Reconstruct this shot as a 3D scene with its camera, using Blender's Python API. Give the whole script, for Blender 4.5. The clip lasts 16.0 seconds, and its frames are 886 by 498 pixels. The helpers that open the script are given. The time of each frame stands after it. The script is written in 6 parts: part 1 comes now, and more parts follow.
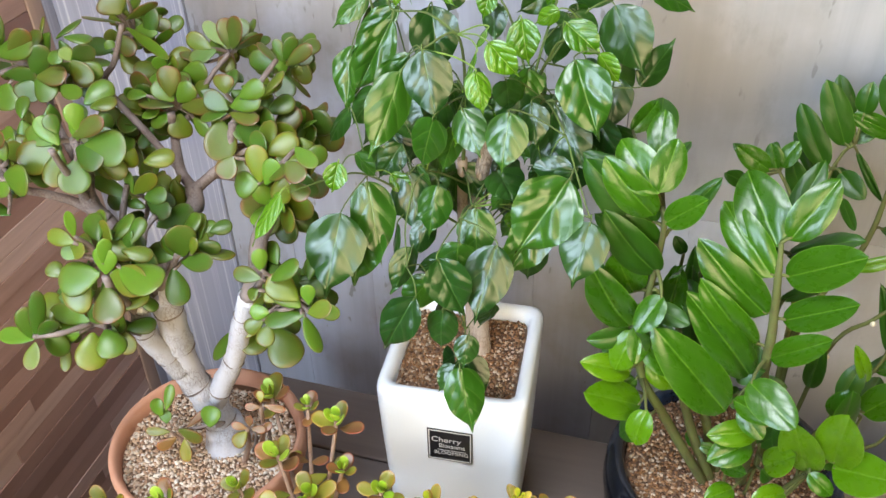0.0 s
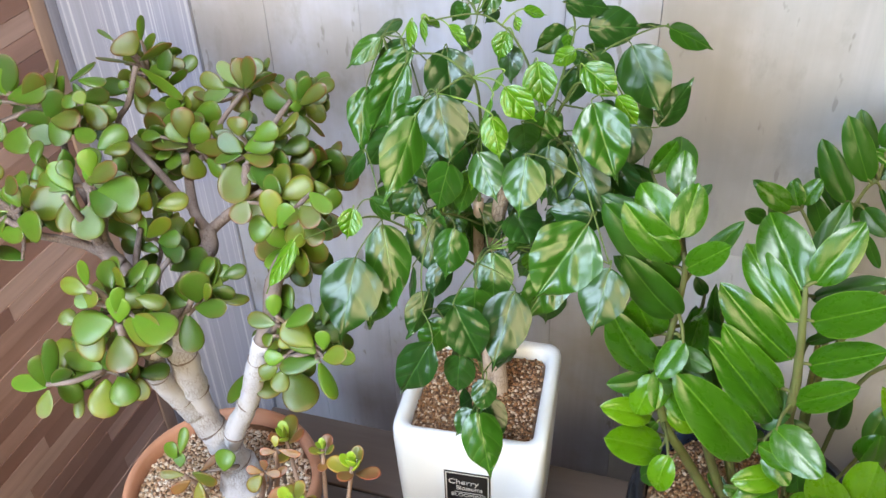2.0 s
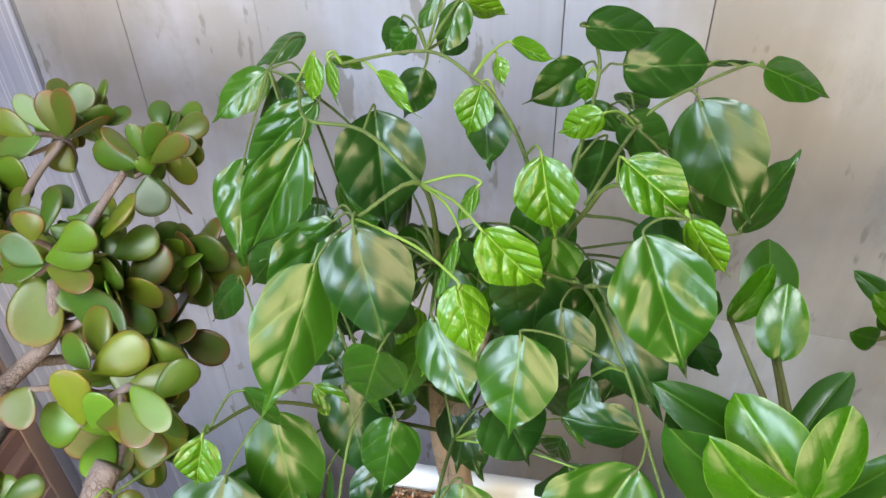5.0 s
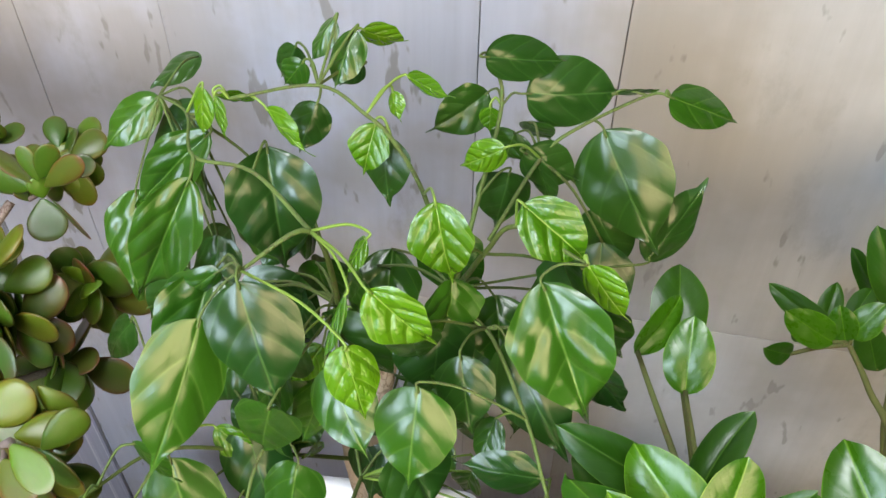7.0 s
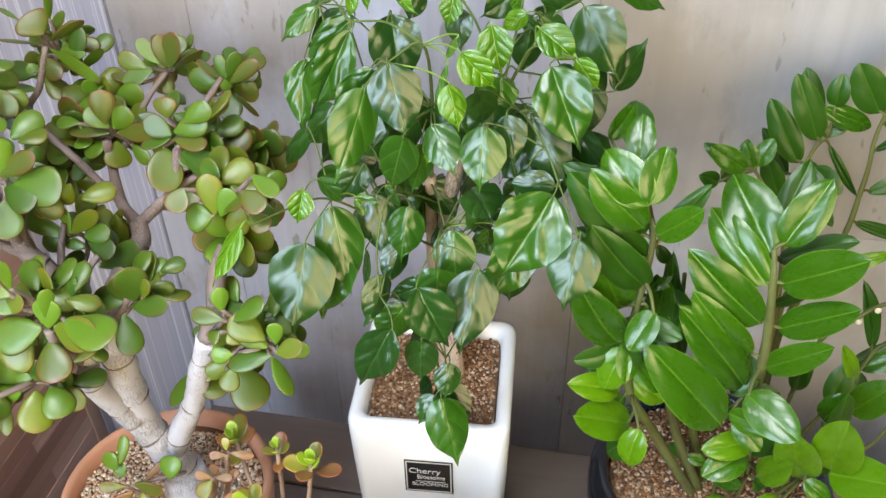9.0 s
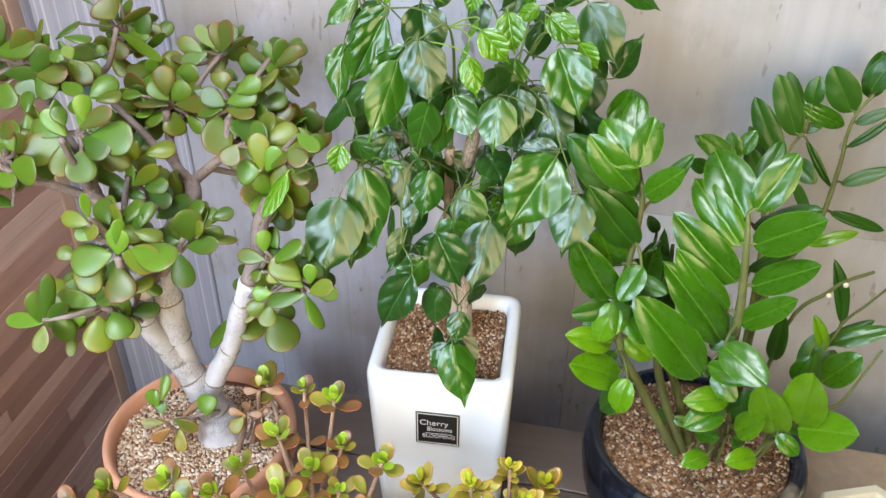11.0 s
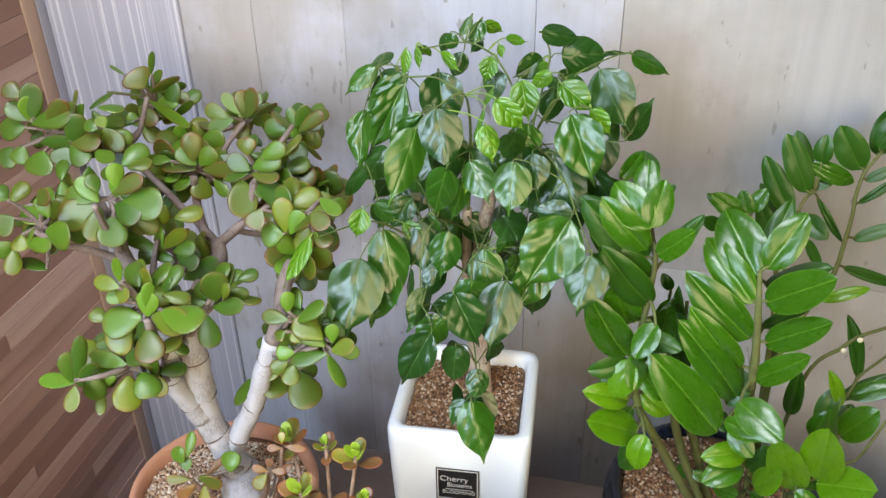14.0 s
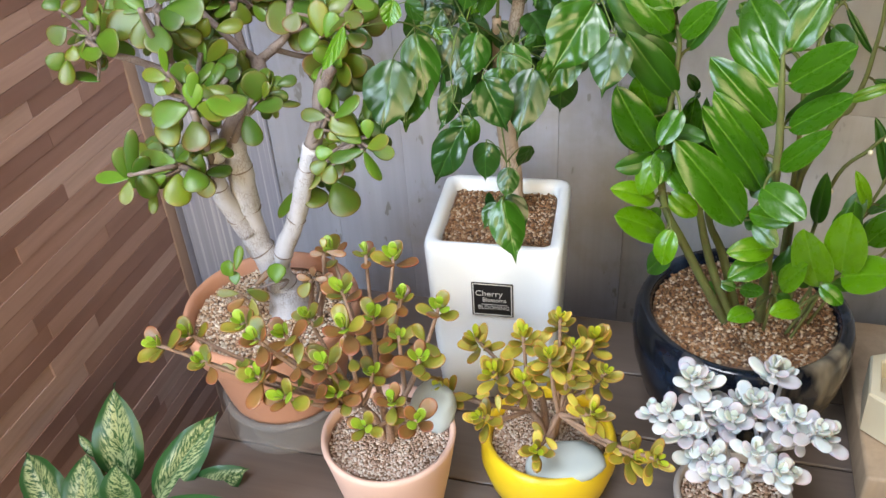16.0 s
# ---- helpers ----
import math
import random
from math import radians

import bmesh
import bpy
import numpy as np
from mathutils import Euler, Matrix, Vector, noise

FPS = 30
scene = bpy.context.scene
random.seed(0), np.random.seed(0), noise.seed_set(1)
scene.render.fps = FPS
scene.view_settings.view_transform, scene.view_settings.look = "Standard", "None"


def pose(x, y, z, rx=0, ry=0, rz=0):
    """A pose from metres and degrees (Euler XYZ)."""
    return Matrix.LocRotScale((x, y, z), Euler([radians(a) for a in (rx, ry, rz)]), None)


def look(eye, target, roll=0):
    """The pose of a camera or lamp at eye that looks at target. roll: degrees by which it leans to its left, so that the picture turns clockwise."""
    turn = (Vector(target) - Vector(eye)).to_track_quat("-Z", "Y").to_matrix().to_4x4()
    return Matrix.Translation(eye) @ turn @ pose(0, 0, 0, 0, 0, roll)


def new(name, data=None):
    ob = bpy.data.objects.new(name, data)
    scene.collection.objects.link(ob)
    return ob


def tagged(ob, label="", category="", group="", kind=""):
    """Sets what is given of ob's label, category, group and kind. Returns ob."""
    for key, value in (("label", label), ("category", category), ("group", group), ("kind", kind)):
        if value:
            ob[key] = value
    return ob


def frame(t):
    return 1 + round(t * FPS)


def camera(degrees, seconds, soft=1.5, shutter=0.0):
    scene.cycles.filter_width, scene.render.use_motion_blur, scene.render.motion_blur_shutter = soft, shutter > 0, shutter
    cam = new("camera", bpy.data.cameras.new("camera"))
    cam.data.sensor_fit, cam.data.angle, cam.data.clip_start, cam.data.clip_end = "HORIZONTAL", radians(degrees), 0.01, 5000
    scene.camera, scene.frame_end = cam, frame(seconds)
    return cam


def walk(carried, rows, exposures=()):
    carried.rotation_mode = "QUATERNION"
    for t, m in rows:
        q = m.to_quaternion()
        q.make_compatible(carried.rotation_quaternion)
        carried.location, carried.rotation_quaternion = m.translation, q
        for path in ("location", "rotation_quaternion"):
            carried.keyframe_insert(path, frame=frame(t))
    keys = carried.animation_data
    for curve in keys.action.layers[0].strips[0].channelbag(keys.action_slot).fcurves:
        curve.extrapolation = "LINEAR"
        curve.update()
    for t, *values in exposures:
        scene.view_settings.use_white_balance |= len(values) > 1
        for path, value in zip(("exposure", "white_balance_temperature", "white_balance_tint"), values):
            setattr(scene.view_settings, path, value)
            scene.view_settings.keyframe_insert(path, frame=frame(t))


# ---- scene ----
cam = camera(53.4, 16.0, soft=1.5)
PATH = [
    (0.0, -0.0020, 0.0074, 1.2576, 51.97, 1.17, 16.24),
    (0.5, -0.0026, -0.0149, 1.2488, 52.38, 1.28, 16.42),
    (1.0, -0.0000, -0.0262, 1.2467, 52.10, 1.51, 16.54),
    (1.5, 0.0007, -0.0190, 1.2495, 52.63, 1.70, 16.73),
    (2.0, -0.0091, 0.0257, 1.2676, 53.11, 2.00, 16.73),
    (2.5, -0.0297, 0.0675, 1.2819, 53.58, 2.19, 16.72),
    (3.0, -0.0402, 0.1062, 1.2786, 53.76, 2.27, 16.68),
    (3.5, -0.0518, 0.1437, 1.2661, 53.59, 2.11, 16.54),
    (3.7, -0.0542, 0.1712, 1.2524, 53.05, 2.33, 16.68),
    (5.8, -0.0956, 0.3641, 1.1941, 44.76, 0.31, 12.94),
    (6.0, -0.0936, 0.3707, 1.1943, 44.32, 0.31, 12.97),
    (6.5, -0.0877, 0.3836, 1.1959, 43.65, 0.29, 12.26),
    (7.0, -0.0707, 0.3511, 1.2120, 45.32, -0.41, 11.21),
    (7.5, -0.0456, 0.2684, 1.2239, 47.06, 0.80, 10.68),
    (8.0, -0.0308, 0.1861, 1.2275, 49.25, 1.50, 10.53),
    (8.5, -0.0371, 0.1112, 1.2434, 51.55, 1.56, 10.78),
    (9.0, -0.0437, 0.0456, 1.2458, 51.71, 1.11, 10.67),
    (9.2, -0.0464, 0.0246, 1.2422, 51.73, 0.89, 10.82),
    (11.3, -0.0244, -0.0706, 1.2488, 55.09, -0.22, 12.62),
    (11.5, -0.0249, -0.0766, 1.2545, 55.49, -0.20, 12.70),
    (12.0, -0.0220, -0.0851, 1.2633, 56.29, -0.01, 12.94),
    (12.5, -0.0184, -0.0841, 1.2686, 56.52, 0.34, 13.29),
    (13.0, -0.0174, -0.0808, 1.2653, 57.04, 0.63, 13.27),
    (13.5, -0.0232, -0.0791, 1.2617, 57.34, 0.71, 13.26),
    (14.0, -0.0222, -0.0734, 1.2652, 57.64, 0.93, 13.28),
    (14.5, -0.0191, -0.0666, 1.2637, 57.35, 1.13, 13.29),
    (15.0, -0.0198, -0.0702, 1.2452, 56.34, 2.07, 14.43),
    (15.2, -0.0128, -0.0992, 1.2353, 56.26, 3.15, 14.43),
    (15.5, -0.0003, -0.1452, 1.2209, 55.58, 2.70, 14.60),
    (15.8, 0.0063, -0.1576, 1.1924, 54.71, 3.07, 14.87),
    (16.0, 0.0088, -0.1647, 1.1767, 54.29, 3.32, 15.17),
]
EXPOSURE = -0.20
# seconds, stops and white balance: the picture turns a little warmer close to the tree
LEVELS = [(0.0, 0.02, 6500), (1.5, 0.04, 6450), (2.6, 0.10, 6300), (3.6, 0.08, 6350), (5.0, 0.06, 6600), (6.0, -0.02, 6750), (8.0, -0.02, 6800), (9.0, 0.0, 6700), (11.3, 0.08, 6450), (12.6, 0.08, 6400),
          (13.0, -0.12, 6400), (14.0, -0.14, 6450), (15.0, -0.12, 6500), (16.0, -0.07, 6550)]
walk(cam, [(t, pose(x, y, z, rx, ry, rz)) for t, x, y, z, rx, ry, rz in PATH], [(t, EXPOSURE + e, kelvin, 10) for t, e, kelvin in LEVELS])

# ---------------------------------------------------------------- light
world = bpy.data.worlds.new("sky")
scene.world = world
world.use_nodes = True
wn = world.node_tree
sky = wn.nodes.new("ShaderNodeTexSky")
sky.sky_type = "NISHITA"
sky.sun_disc = False
sky.sun_elevation, sky.sun_rotation = radians(38), radians(150)
wn.nodes["Background"].inputs["Strength"].default_value = 0.1
wn.links.new(sky.outputs["Color"], wn.nodes["Background"].inputs["Color"])


def area_lamp(name, eye, target, wide, high, watts, colour, spread):
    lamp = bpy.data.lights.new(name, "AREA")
    # a narrow spread keeps the light off the right of the wall
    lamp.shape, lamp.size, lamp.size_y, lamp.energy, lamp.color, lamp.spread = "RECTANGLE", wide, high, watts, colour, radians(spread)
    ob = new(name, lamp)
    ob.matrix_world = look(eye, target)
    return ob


# unseen lamps added for the sheens: cool overhead, cool sky window, warm behind right
area_lamp("roof_window_light", (-0.50, -0.10, 2.38), (-0.34, 0.62, 0.78), 1.1, 0.8, 16.5, (0.86, 0.91, 1.0), 80)
area_lamp("sky_window_light", (-0.82, -1.12, 1.52), (-0.36, 0.55, 0.82), 0.8, 1.1, 10.5, (0.64, 0.80, 1.0), 70)
area_lamp("warm_window_light", (0.38, -1.12, 1.45), (-0.34, 0.62, 1.00), 1.30, 1.30, 8.2, (1.0, 0.79, 0.46), 66)

# ---------------------------------------------------------------- materials


class Nodes:
    """A small wrapper that builds one node material."""

    def __init__(self, name):
        self.mat = bpy.data.materials.new(name)
        self.mat.use_nodes = True
        self.tree = self.mat.node_tree
        self.shader = self.tree.nodes["Principled BSDF"]
        self.out = self.tree.nodes["Material Output"]

    def node(self, kind, **values):
        n = self.tree.nodes.new(kind)
        for k, v in values.items():
            n.inputs[k].default_value = v
        return n

    def link(self, a, b):
        self.tree.links.new(a, b)

    def coords(self, kind="Object", scale=(1, 1, 1)):
        c = self.tree.nodes.new("ShaderNodeTexCoord")
        m = self.node("ShaderNodeMapping", Scale=scale)
        self.link(c.outputs[kind], m.inputs["Vector"])
        return m.outputs["Vector"]

    def noise(self, vector, scale, detail=4.0, rough=0.55):
        n = self.node("ShaderNodeTexNoise", Scale=scale, Detail=detail, Roughness=rough)
        self.link(vector, n.inputs["Vector"])
        return n.outputs["Fac"]

    def ramp(self, fac, stops):
        r = self.tree.nodes.new("ShaderNodeValToRGB")
        e = r.color_ramp.elements
        while len(e) < len(stops):
            e.new(0.5)
        for el, (p, c) in zip(e, stops):
            el.position, el.color = p, (*c, 1)
        self.link(fac, r.inputs["Fac"])
        return r.outputs["Color"]

    def mix(self, fac, a, b, mode="MIX"):
        m = self.tree.nodes.new("ShaderNodeMix")
        m.data_type, m.blend_type = "RGBA", mode
        for socket, v in ((m.inputs[0], fac), (m.inputs[6], a), (m.inputs[7], b)):
            if isinstance(v, (int, float)):
                socket.default_value = v
            elif isinstance(v, tuple):
                socket.default_value = (*v, 1)
            else:
                self.link(v, socket)
        return m.outputs[2]

    def maths(self, op, a, b=0.0):
        m = self.tree.nodes.new("ShaderNodeMath")
        m.operation = op
        for socket, v in ((m.inputs[0], a), (m.inputs[1], b)):
            if isinstance(v, (int, float)):
                socket.default_value = v
            else:
                self.link(v, socket)
        return m.outputs[0]

    def attribute(self, name):
        a = self.tree.nodes.new("ShaderNodeAttribute")
        a.attribute_name = name
        return a.outputs["Fac"]

    def random(self):
        return self.tree.nodes.new("ShaderNodeObjectInfo").outputs["Random"]

    def island(self):
        return self.tree.nodes.new("ShaderNodeNewGeometry").outputs["Random Per Island"]

    def finish(self, colour, roughness=0.5, bump=None, strength=0.2, distance=0.002, **values):
        s = self.shader
        if isinstance(colour, tuple):
            s.inputs["Base Color"].default_value = (*colour, 1)
        else:
            self.link(colour, s.inputs["Base Color"])
        if isinstance(roughness, (int, float)):
            s.inputs["Roughness"].default_value = roughness
        else:
            self.link(roughness, s.inputs["Roughness"])
        for k, v in values.items():
            s.inputs[k.replace("_", " ")].default_value = v
        if bump is not None:
            b = self.node("ShaderNodeBump", Strength=strength, Distance=distance)
            self.link(bump, b.inputs["Height"])
            self.link(b.outputs["Normal"], s.inputs["Normal"])
        return self.mat

    def thin(self, colour, share):
        """Lets part of the light through, as leaves do."""
        t = self.tree.nodes.new("ShaderNodeBsdfTranslucent")
        if isinstance(colour, tuple):
            t.inputs["Color"].default_value = (*colour, 1)
        else:
            self.link(colour, t.inputs["Color"])
        m = self.node("ShaderNodeMixShader", Fac=share)
        self.link(self.shader.outputs["BSDF"], m.inputs[1])
        self.link(t.outputs["BSDF"], m.inputs[2])
        self.link(m.outputs["Shader"], self.out.inputs["Surface"])


def leaf_material(name, low, high, vein, rough, share=0.18, crease=0.6, vein_share=0.6, coat=0.3, rim_share=0.3, pucker=0.25, rib_share=0.85):
    """A glossy leaf: pale midrib and side veins, sunk a little into the blade, and finer puckers between them."""
    n = Nodes(name)
    v = n.coords()
    body = n.mix(n.random(), low, high)
    body = n.mix(n.maths("MULTIPLY", n.noise(v, 3.0, 3.0), 0.5), body, tuple(c * 0.55 for c in low))
    away = n.maths("PINGPONG", n.attribute("lane"), 0.5)
    side = n.ramp(away, [(0.015, (1, 1, 1)), (0.075, (0, 0, 0))])
    rib = n.ramp(n.attribute("rib"), [(0.006, (1, 1, 1)), (0.017, (0, 0, 0))])
    rim = n.ramp(n.attribute("rim"), [(0.955, (0, 0, 0)), (0.99, (1, 1, 1))])
    body = n.mix(n.maths("MULTIPLY", side, vein_share), body, vein)
    body = n.mix(n.maths("MULTIPLY", rib, rib_share), body, vein)
    body = n.mix(n.maths("MULTIPLY", rim, rim_share), body, vein)
    net = n.tree.nodes.new("ShaderNodeTexVoronoi")
    net.feature = "DISTANCE_TO_EDGE"
    net.inputs["Scale"].default_value = 9.0
    n.link(v, net.inputs["Vector"])
    cell = n.maths("MINIMUM", net.outputs["Distance"], 0.25)
    h = n.maths("ADD", n.maths("MINIMUM", n.maths("MULTIPLY", away, 3.0), 0.8), n.maths("MULTIPLY", cell, pucker * 4))
    h = n.maths("SUBTRACT", h, n.maths("MULTIPLY", rib, 0.6))
    mat = n.finish(body, n.maths("ADD", n.maths("MULTIPLY", n.noise(v, 6.0), 0.12), rough - 0.06), h, crease, 0.0014, Specular_IOR_Level=0.5, Coat_Weight=coat, Coat_Roughness=0.26)
    n.thin(n.mix(0.5, body, high), share)
    return mat


def jade_material(name, low, high, rim, rim_share, rough=0.40):
    n = Nodes(name)
    v = n.coords()
    body = n.mix(n.random(), low, high)
    body = n.mix(n.maths("MULTIPLY", n.noise(v, 2.2, 3.0), 0.45), body, tuple(c * 0.6 for c in low))
    speck = n.ramp(n.noise(v, 26.0, 2.0), [(0.62, (0, 0, 0)), (0.72, (1, 1, 1))])
    body = n.mix(n.maths("MULTIPLY", speck, 0.12), body, tuple(min(1, c * 1.6) for c in high))
    blush = n.ramp(n.noise(v, 1.1, 2.0), [(0.50, (0, 0, 0)), (0.72, (1, 1, 1))])
    body = n.mix(n.maths("MULTIPLY", blush, 0.35 * rim_share + 0.06), body, rim)
    edge = n.maths("MULTIPLY", n.attribute("vein"), n.maths("ADD", n.maths("MULTIPLY", n.noise(v, 1.3), 1.2), rim_share - 0.6))
    body = n.mix(n.maths("MINIMUM", n.maths("MAXIMUM", edge, 0.0), 1.0), body, rim)
    mat = n.finish(body, rough, n.noise(v, 3.0, 1.0), 0.10, 0.002, Subsurface_Weight=0.10, Subsurface_Scale=0.003, Coat_Weight=0.16 if rough < 0.5 else 0.0, Coat_Roughness=0.30)
    return mat


def bark_material(name, dark, light, ring, cracks=55.0, ring_share=0.4):
    """Bark with a net of hairline cracks along the stem and blotches of a darker skin."""
    n = Nodes(name)
    v = n.coords("Object")
    a = n.noise(n.coords("Object", (1, 1, 0.35)), cracks, 6.0, 0.7)
    bend = n.node("ShaderNodeTexNoise", Scale=cracks * 3, Detail=3.0)
    n.link(v, bend.inputs["Vector"])
    push = n.node("ShaderNodeVectorMath")
    push.operation = "MULTIPLY_ADD"
    n.link(bend.outputs["Color"], push.inputs[0])
    push.inputs[1].default_value = (0.004, 0.004, 0.004)
    n.link(n.coords("Object", (1, 1, 0.38)), push.inputs[2])
    w = n.node("ShaderNodeTexVoronoi", Scale=cracks * 5.0)
    w.feature = "DISTANCE_TO_EDGE"
    n.link(push.outputs["Vector"], w.inputs["Vector"])
    patch = n.ramp(n.noise(v, cracks * 0.6, 2.0), [(0.40, (0, 0, 0)), (0.58, (1, 1, 1))])
    gap = n.maths("MULTIPLY", n.ramp(w.outputs["Distance"], [(0.02, (1, 1, 1)), (0.11, (0, 0, 0))]), patch)
    body = n.mix(a, dark, light)
    body = n.mix(n.maths("MULTIPLY", gap, 0.8), body, ring)
    body = n.mix(n.maths("MULTIPLY", n.noise(v, 12.0), ring_share), body, ring)
    return n.finish(body, 0.75, n.maths("SUBTRACT", 1.0, gap), 0.6, 0.001)


def plank_material(name, dark, light, along, rough=0.6, tint=0.5, shades=None):
    """Timber whose grain runs along one axis; every piece takes its own shade."""
    n = Nodes(name)
    s = [46.0, 46.0, 46.0]
    s[along] = 2.5
    shift = n.node("ShaderNodeVectorMath")
    shift.operation = "ADD"
    c = n.tree.nodes.new("ShaderNodeNewGeometry")
    n.link(c.outputs["Position"], shift.inputs[0])
    push = n.node("ShaderNodeCombineXYZ")
    r = n.random()
    for k in ("X", "Y", "Z"):
        n.link(n.maths("MULTIPLY", r, 7.0), push.inputs[k])
    n.link(push.outputs["Vector"], shift.inputs[1])
    m = n.node("ShaderNodeMapping", Scale=tuple(s))
    n.link(shift.outputs["Vector"], m.inputs["Vector"])
    g = n.noise(m.outputs["Vector"], 1.6, 6.0, 0.65)
    body = n.ramp(r, shades) if shades else n.mix(r, dark, light)
    body = n.mix(n.maths("MULTIPLY", n.ramp(g, [(0.35, (0, 0, 0)), (0.7, (1, 1, 1))]), tint), body, tuple(c_ * 0.55 for c_ in dark))
    body = n.mix(n.maths("MULTIPLY", n.noise(c.outputs["Position"], 7.0, 4.0), 0.35), body, tuple(min(1.0, c_ * 1.25) for c_ in light))
    return n.finish(body, rough, g, 0.25, 0.0006)


def whitewash_material(name="whitewashed_board", low=(0.465, 0.482, 0.560), high=(0.555, 0.573, 0.660)):
    """Whitewashed boards: fine upright grain, grey stains and a few dark nicks."""
    n = Nodes(name)
    v = n.coords()
    g = n.noise(n.coords("Object", (70, 70, 3.0)), 1.0, 6.0, 0.6)
    body = n.mix(n.ramp(g, [(0.3, (0, 0, 0)), (0.75, (1, 1, 1))]), low, high)
    stain = n.ramp(n.noise(v, 5.5, 5.0, 0.6), [(0.47, (0, 0, 0)), (0.62, (1, 1, 1))])
    body = n.mix(n.maths("MULTIPLY", stain, 0.60), body, (0.35, 0.325, 0.295))
    worn = n.ramp(n.noise(n.coords("Object", (1, 1, 0.5)), 17.0, 6.0, 0.7), [(0.57, (0, 0, 0)), (0.68, (1, 1, 1))])
    body = n.mix(n.maths("MULTIPLY", worn, 0.45), body, (0.30, 0.285, 0.265))
    nick = n.ramp(n.noise(n.coords("Object", (1, 1, 0.35)), 60.0, 3.0, 0.5), [(0.67, (0, 0, 0)), (0.70, (1, 1, 1))])
    body = n.mix(n.maths("MULTIPLY", nick, 0.7), body, (0.25, 0.24, 0.22))
    return n.finish(body, 0.55, g, 0.15, 0.0004)


def streaked_material():
    """A pale lilac-white panel with thin upright white streaks."""
    n = Nodes("streaked_panel")
    g = n.noise(n.coords("Object", (95, 95, 0.25)), 1.4, 5.0, 0.7)
    body = n.ramp(g, [(0.28, (0.36, 0.375, 0.475)), (0.54, (0.42, 0.435, 0.545)), (0.60, (0.70, 0.71, 0.76)), (0.64, (0.45, 0.465, 0.565)), (0.8, (0.50, 0.515, 0.61))])
    return n.finish(body, 0.5, g, 0.1, 0.0003)


def gravel_material(name, *shades):
    n = Nodes(name)
    k = len(shades)
    body = n.ramp(n.island(), [(i / k, c) for i, c in enumerate(shades)])
    for node in n.tree.nodes:
        if node.type == "VALTORGB":
            node.color_ramp.interpolation = "CONSTANT"
    v = n.coords()
    body = n.mix(n.maths("MULTIPLY", n.noise(v, 900.0, 2.0), 0.2), body, (0.26, 0.16, 0.10))
    return n.finish(body, 0.75, n.noise(v, 1500.0), 0.2, 0.0005)


def plain_material(name, colour, rough, var=0.12, scale=30.0, bump=0.05, **values):
    n = Nodes(name)
    v = n.coords()
    body = n.mix(n.maths("MULTIPLY", n.noise(v, scale, 5.0), var * 2), colour, tuple(c * 0.6 for c in colour))
    return n.finish(body, rough, n.noise(v, scale * 5, 4.0), bump, 0.0005, **values)


def terracotta_material(name, a, b):
    n = Nodes(name)
    v = n.coords()
    body = n.mix(n.noise(v, 9.0, 5.0), a, b)
    bloom = n.ramp(n.noise(v, 22.0, 6.0, 0.7), [(0.55, (0, 0, 0)), (0.75, (1, 1, 1))])
    body = n.mix(n.maths("MULTIPLY", bloom, 0.3), body, (0.62, 0.46, 0.37))
    return n.finish(body, 0.8, n.noise(v, 260.0, 4.0), 0.25, 0.0006)


def glaze_material():
    """A blue-black glaze with grey-tan runs and pits."""
    n = Nodes("blue_black_glaze")
    v = n.coords()
    a = n.noise(v, 14.0, 5.0, 0.65)
    body = n.ramp(a, [(0.30, (0.004, 0.005, 0.007)), (0.52, (0.007, 0.010, 0.018)), (0.64, (0.022, 0.036, 0.065)), (0.80, (0.012, 0.016, 0.024))])
    run = n.ramp(n.noise(n.coords("Object", (1, 1, 0.4)), 10.0, 4.0), [(0.57, (0, 0, 0)), (0.66, (1, 1, 1))])
    body = n.mix(n.maths("MULTIPLY", run, 0.75), body, (0.30, 0.25, 0.18))
    return n.finish(body, 0.15, n.noise(v, 60.0, 4.0), 0.2, 0.001)


def variegated_material():
    """Dark green with cream streaks running out along the side veins."""
    n = Nodes("variegated_leaf")
    p = n.node("ShaderNodeCombineXYZ")
    n.link(n.maths("MULTIPLY", n.attribute("lane"), 3.4), p.inputs["X"])
    n.link(n.maths("MULTIPLY", n.attribute("rib"), 11.0), p.inputs["Y"])
    n.link(n.maths("MULTIPLY", n.random(), 9.0), p.inputs["Z"])
    f = n.noise(p.outputs["Vector"], 1.0, 6.0, 0.72)
    fleck = n.ramp(f, [(0.47, (0, 0, 0)), (0.53, (1, 1, 1))])
    edge = n.ramp(n.maths("ADD", n.attribute("rim"), n.maths("MULTIPLY", f, 0.5)), [(0.80, (1, 1, 1)), (1.05, (0, 0, 0))])
    share = n.maths("MULTIPLY", fleck, edge)
    body = n.mix(share, (0.030, 0.100, 0.026), (0.44, 0.50, 0.25))
    rib = n.ramp(n.attribute("rib"), [(0.006, (1, 1, 1)), (0.02, (0, 0, 0))])
    body = n.mix(n.maths("MULTIPLY", rib, 0.7), body, (0.05, 0.14, 0.04))
    mat = n.finish(body, 0.35, f, 0.1, 0.001)
    n.thin(body, 0.15)
    return mat


def clear_plastic():
    n = Nodes("clear_plastic")
    return n.finish((0.90, 0.88, 0.86), 0.10, n.noise(n.coords(), 20.0), 0.15, 0.002, Transmission_Weight=0.75, IOR=1.30, Alpha=0.28)


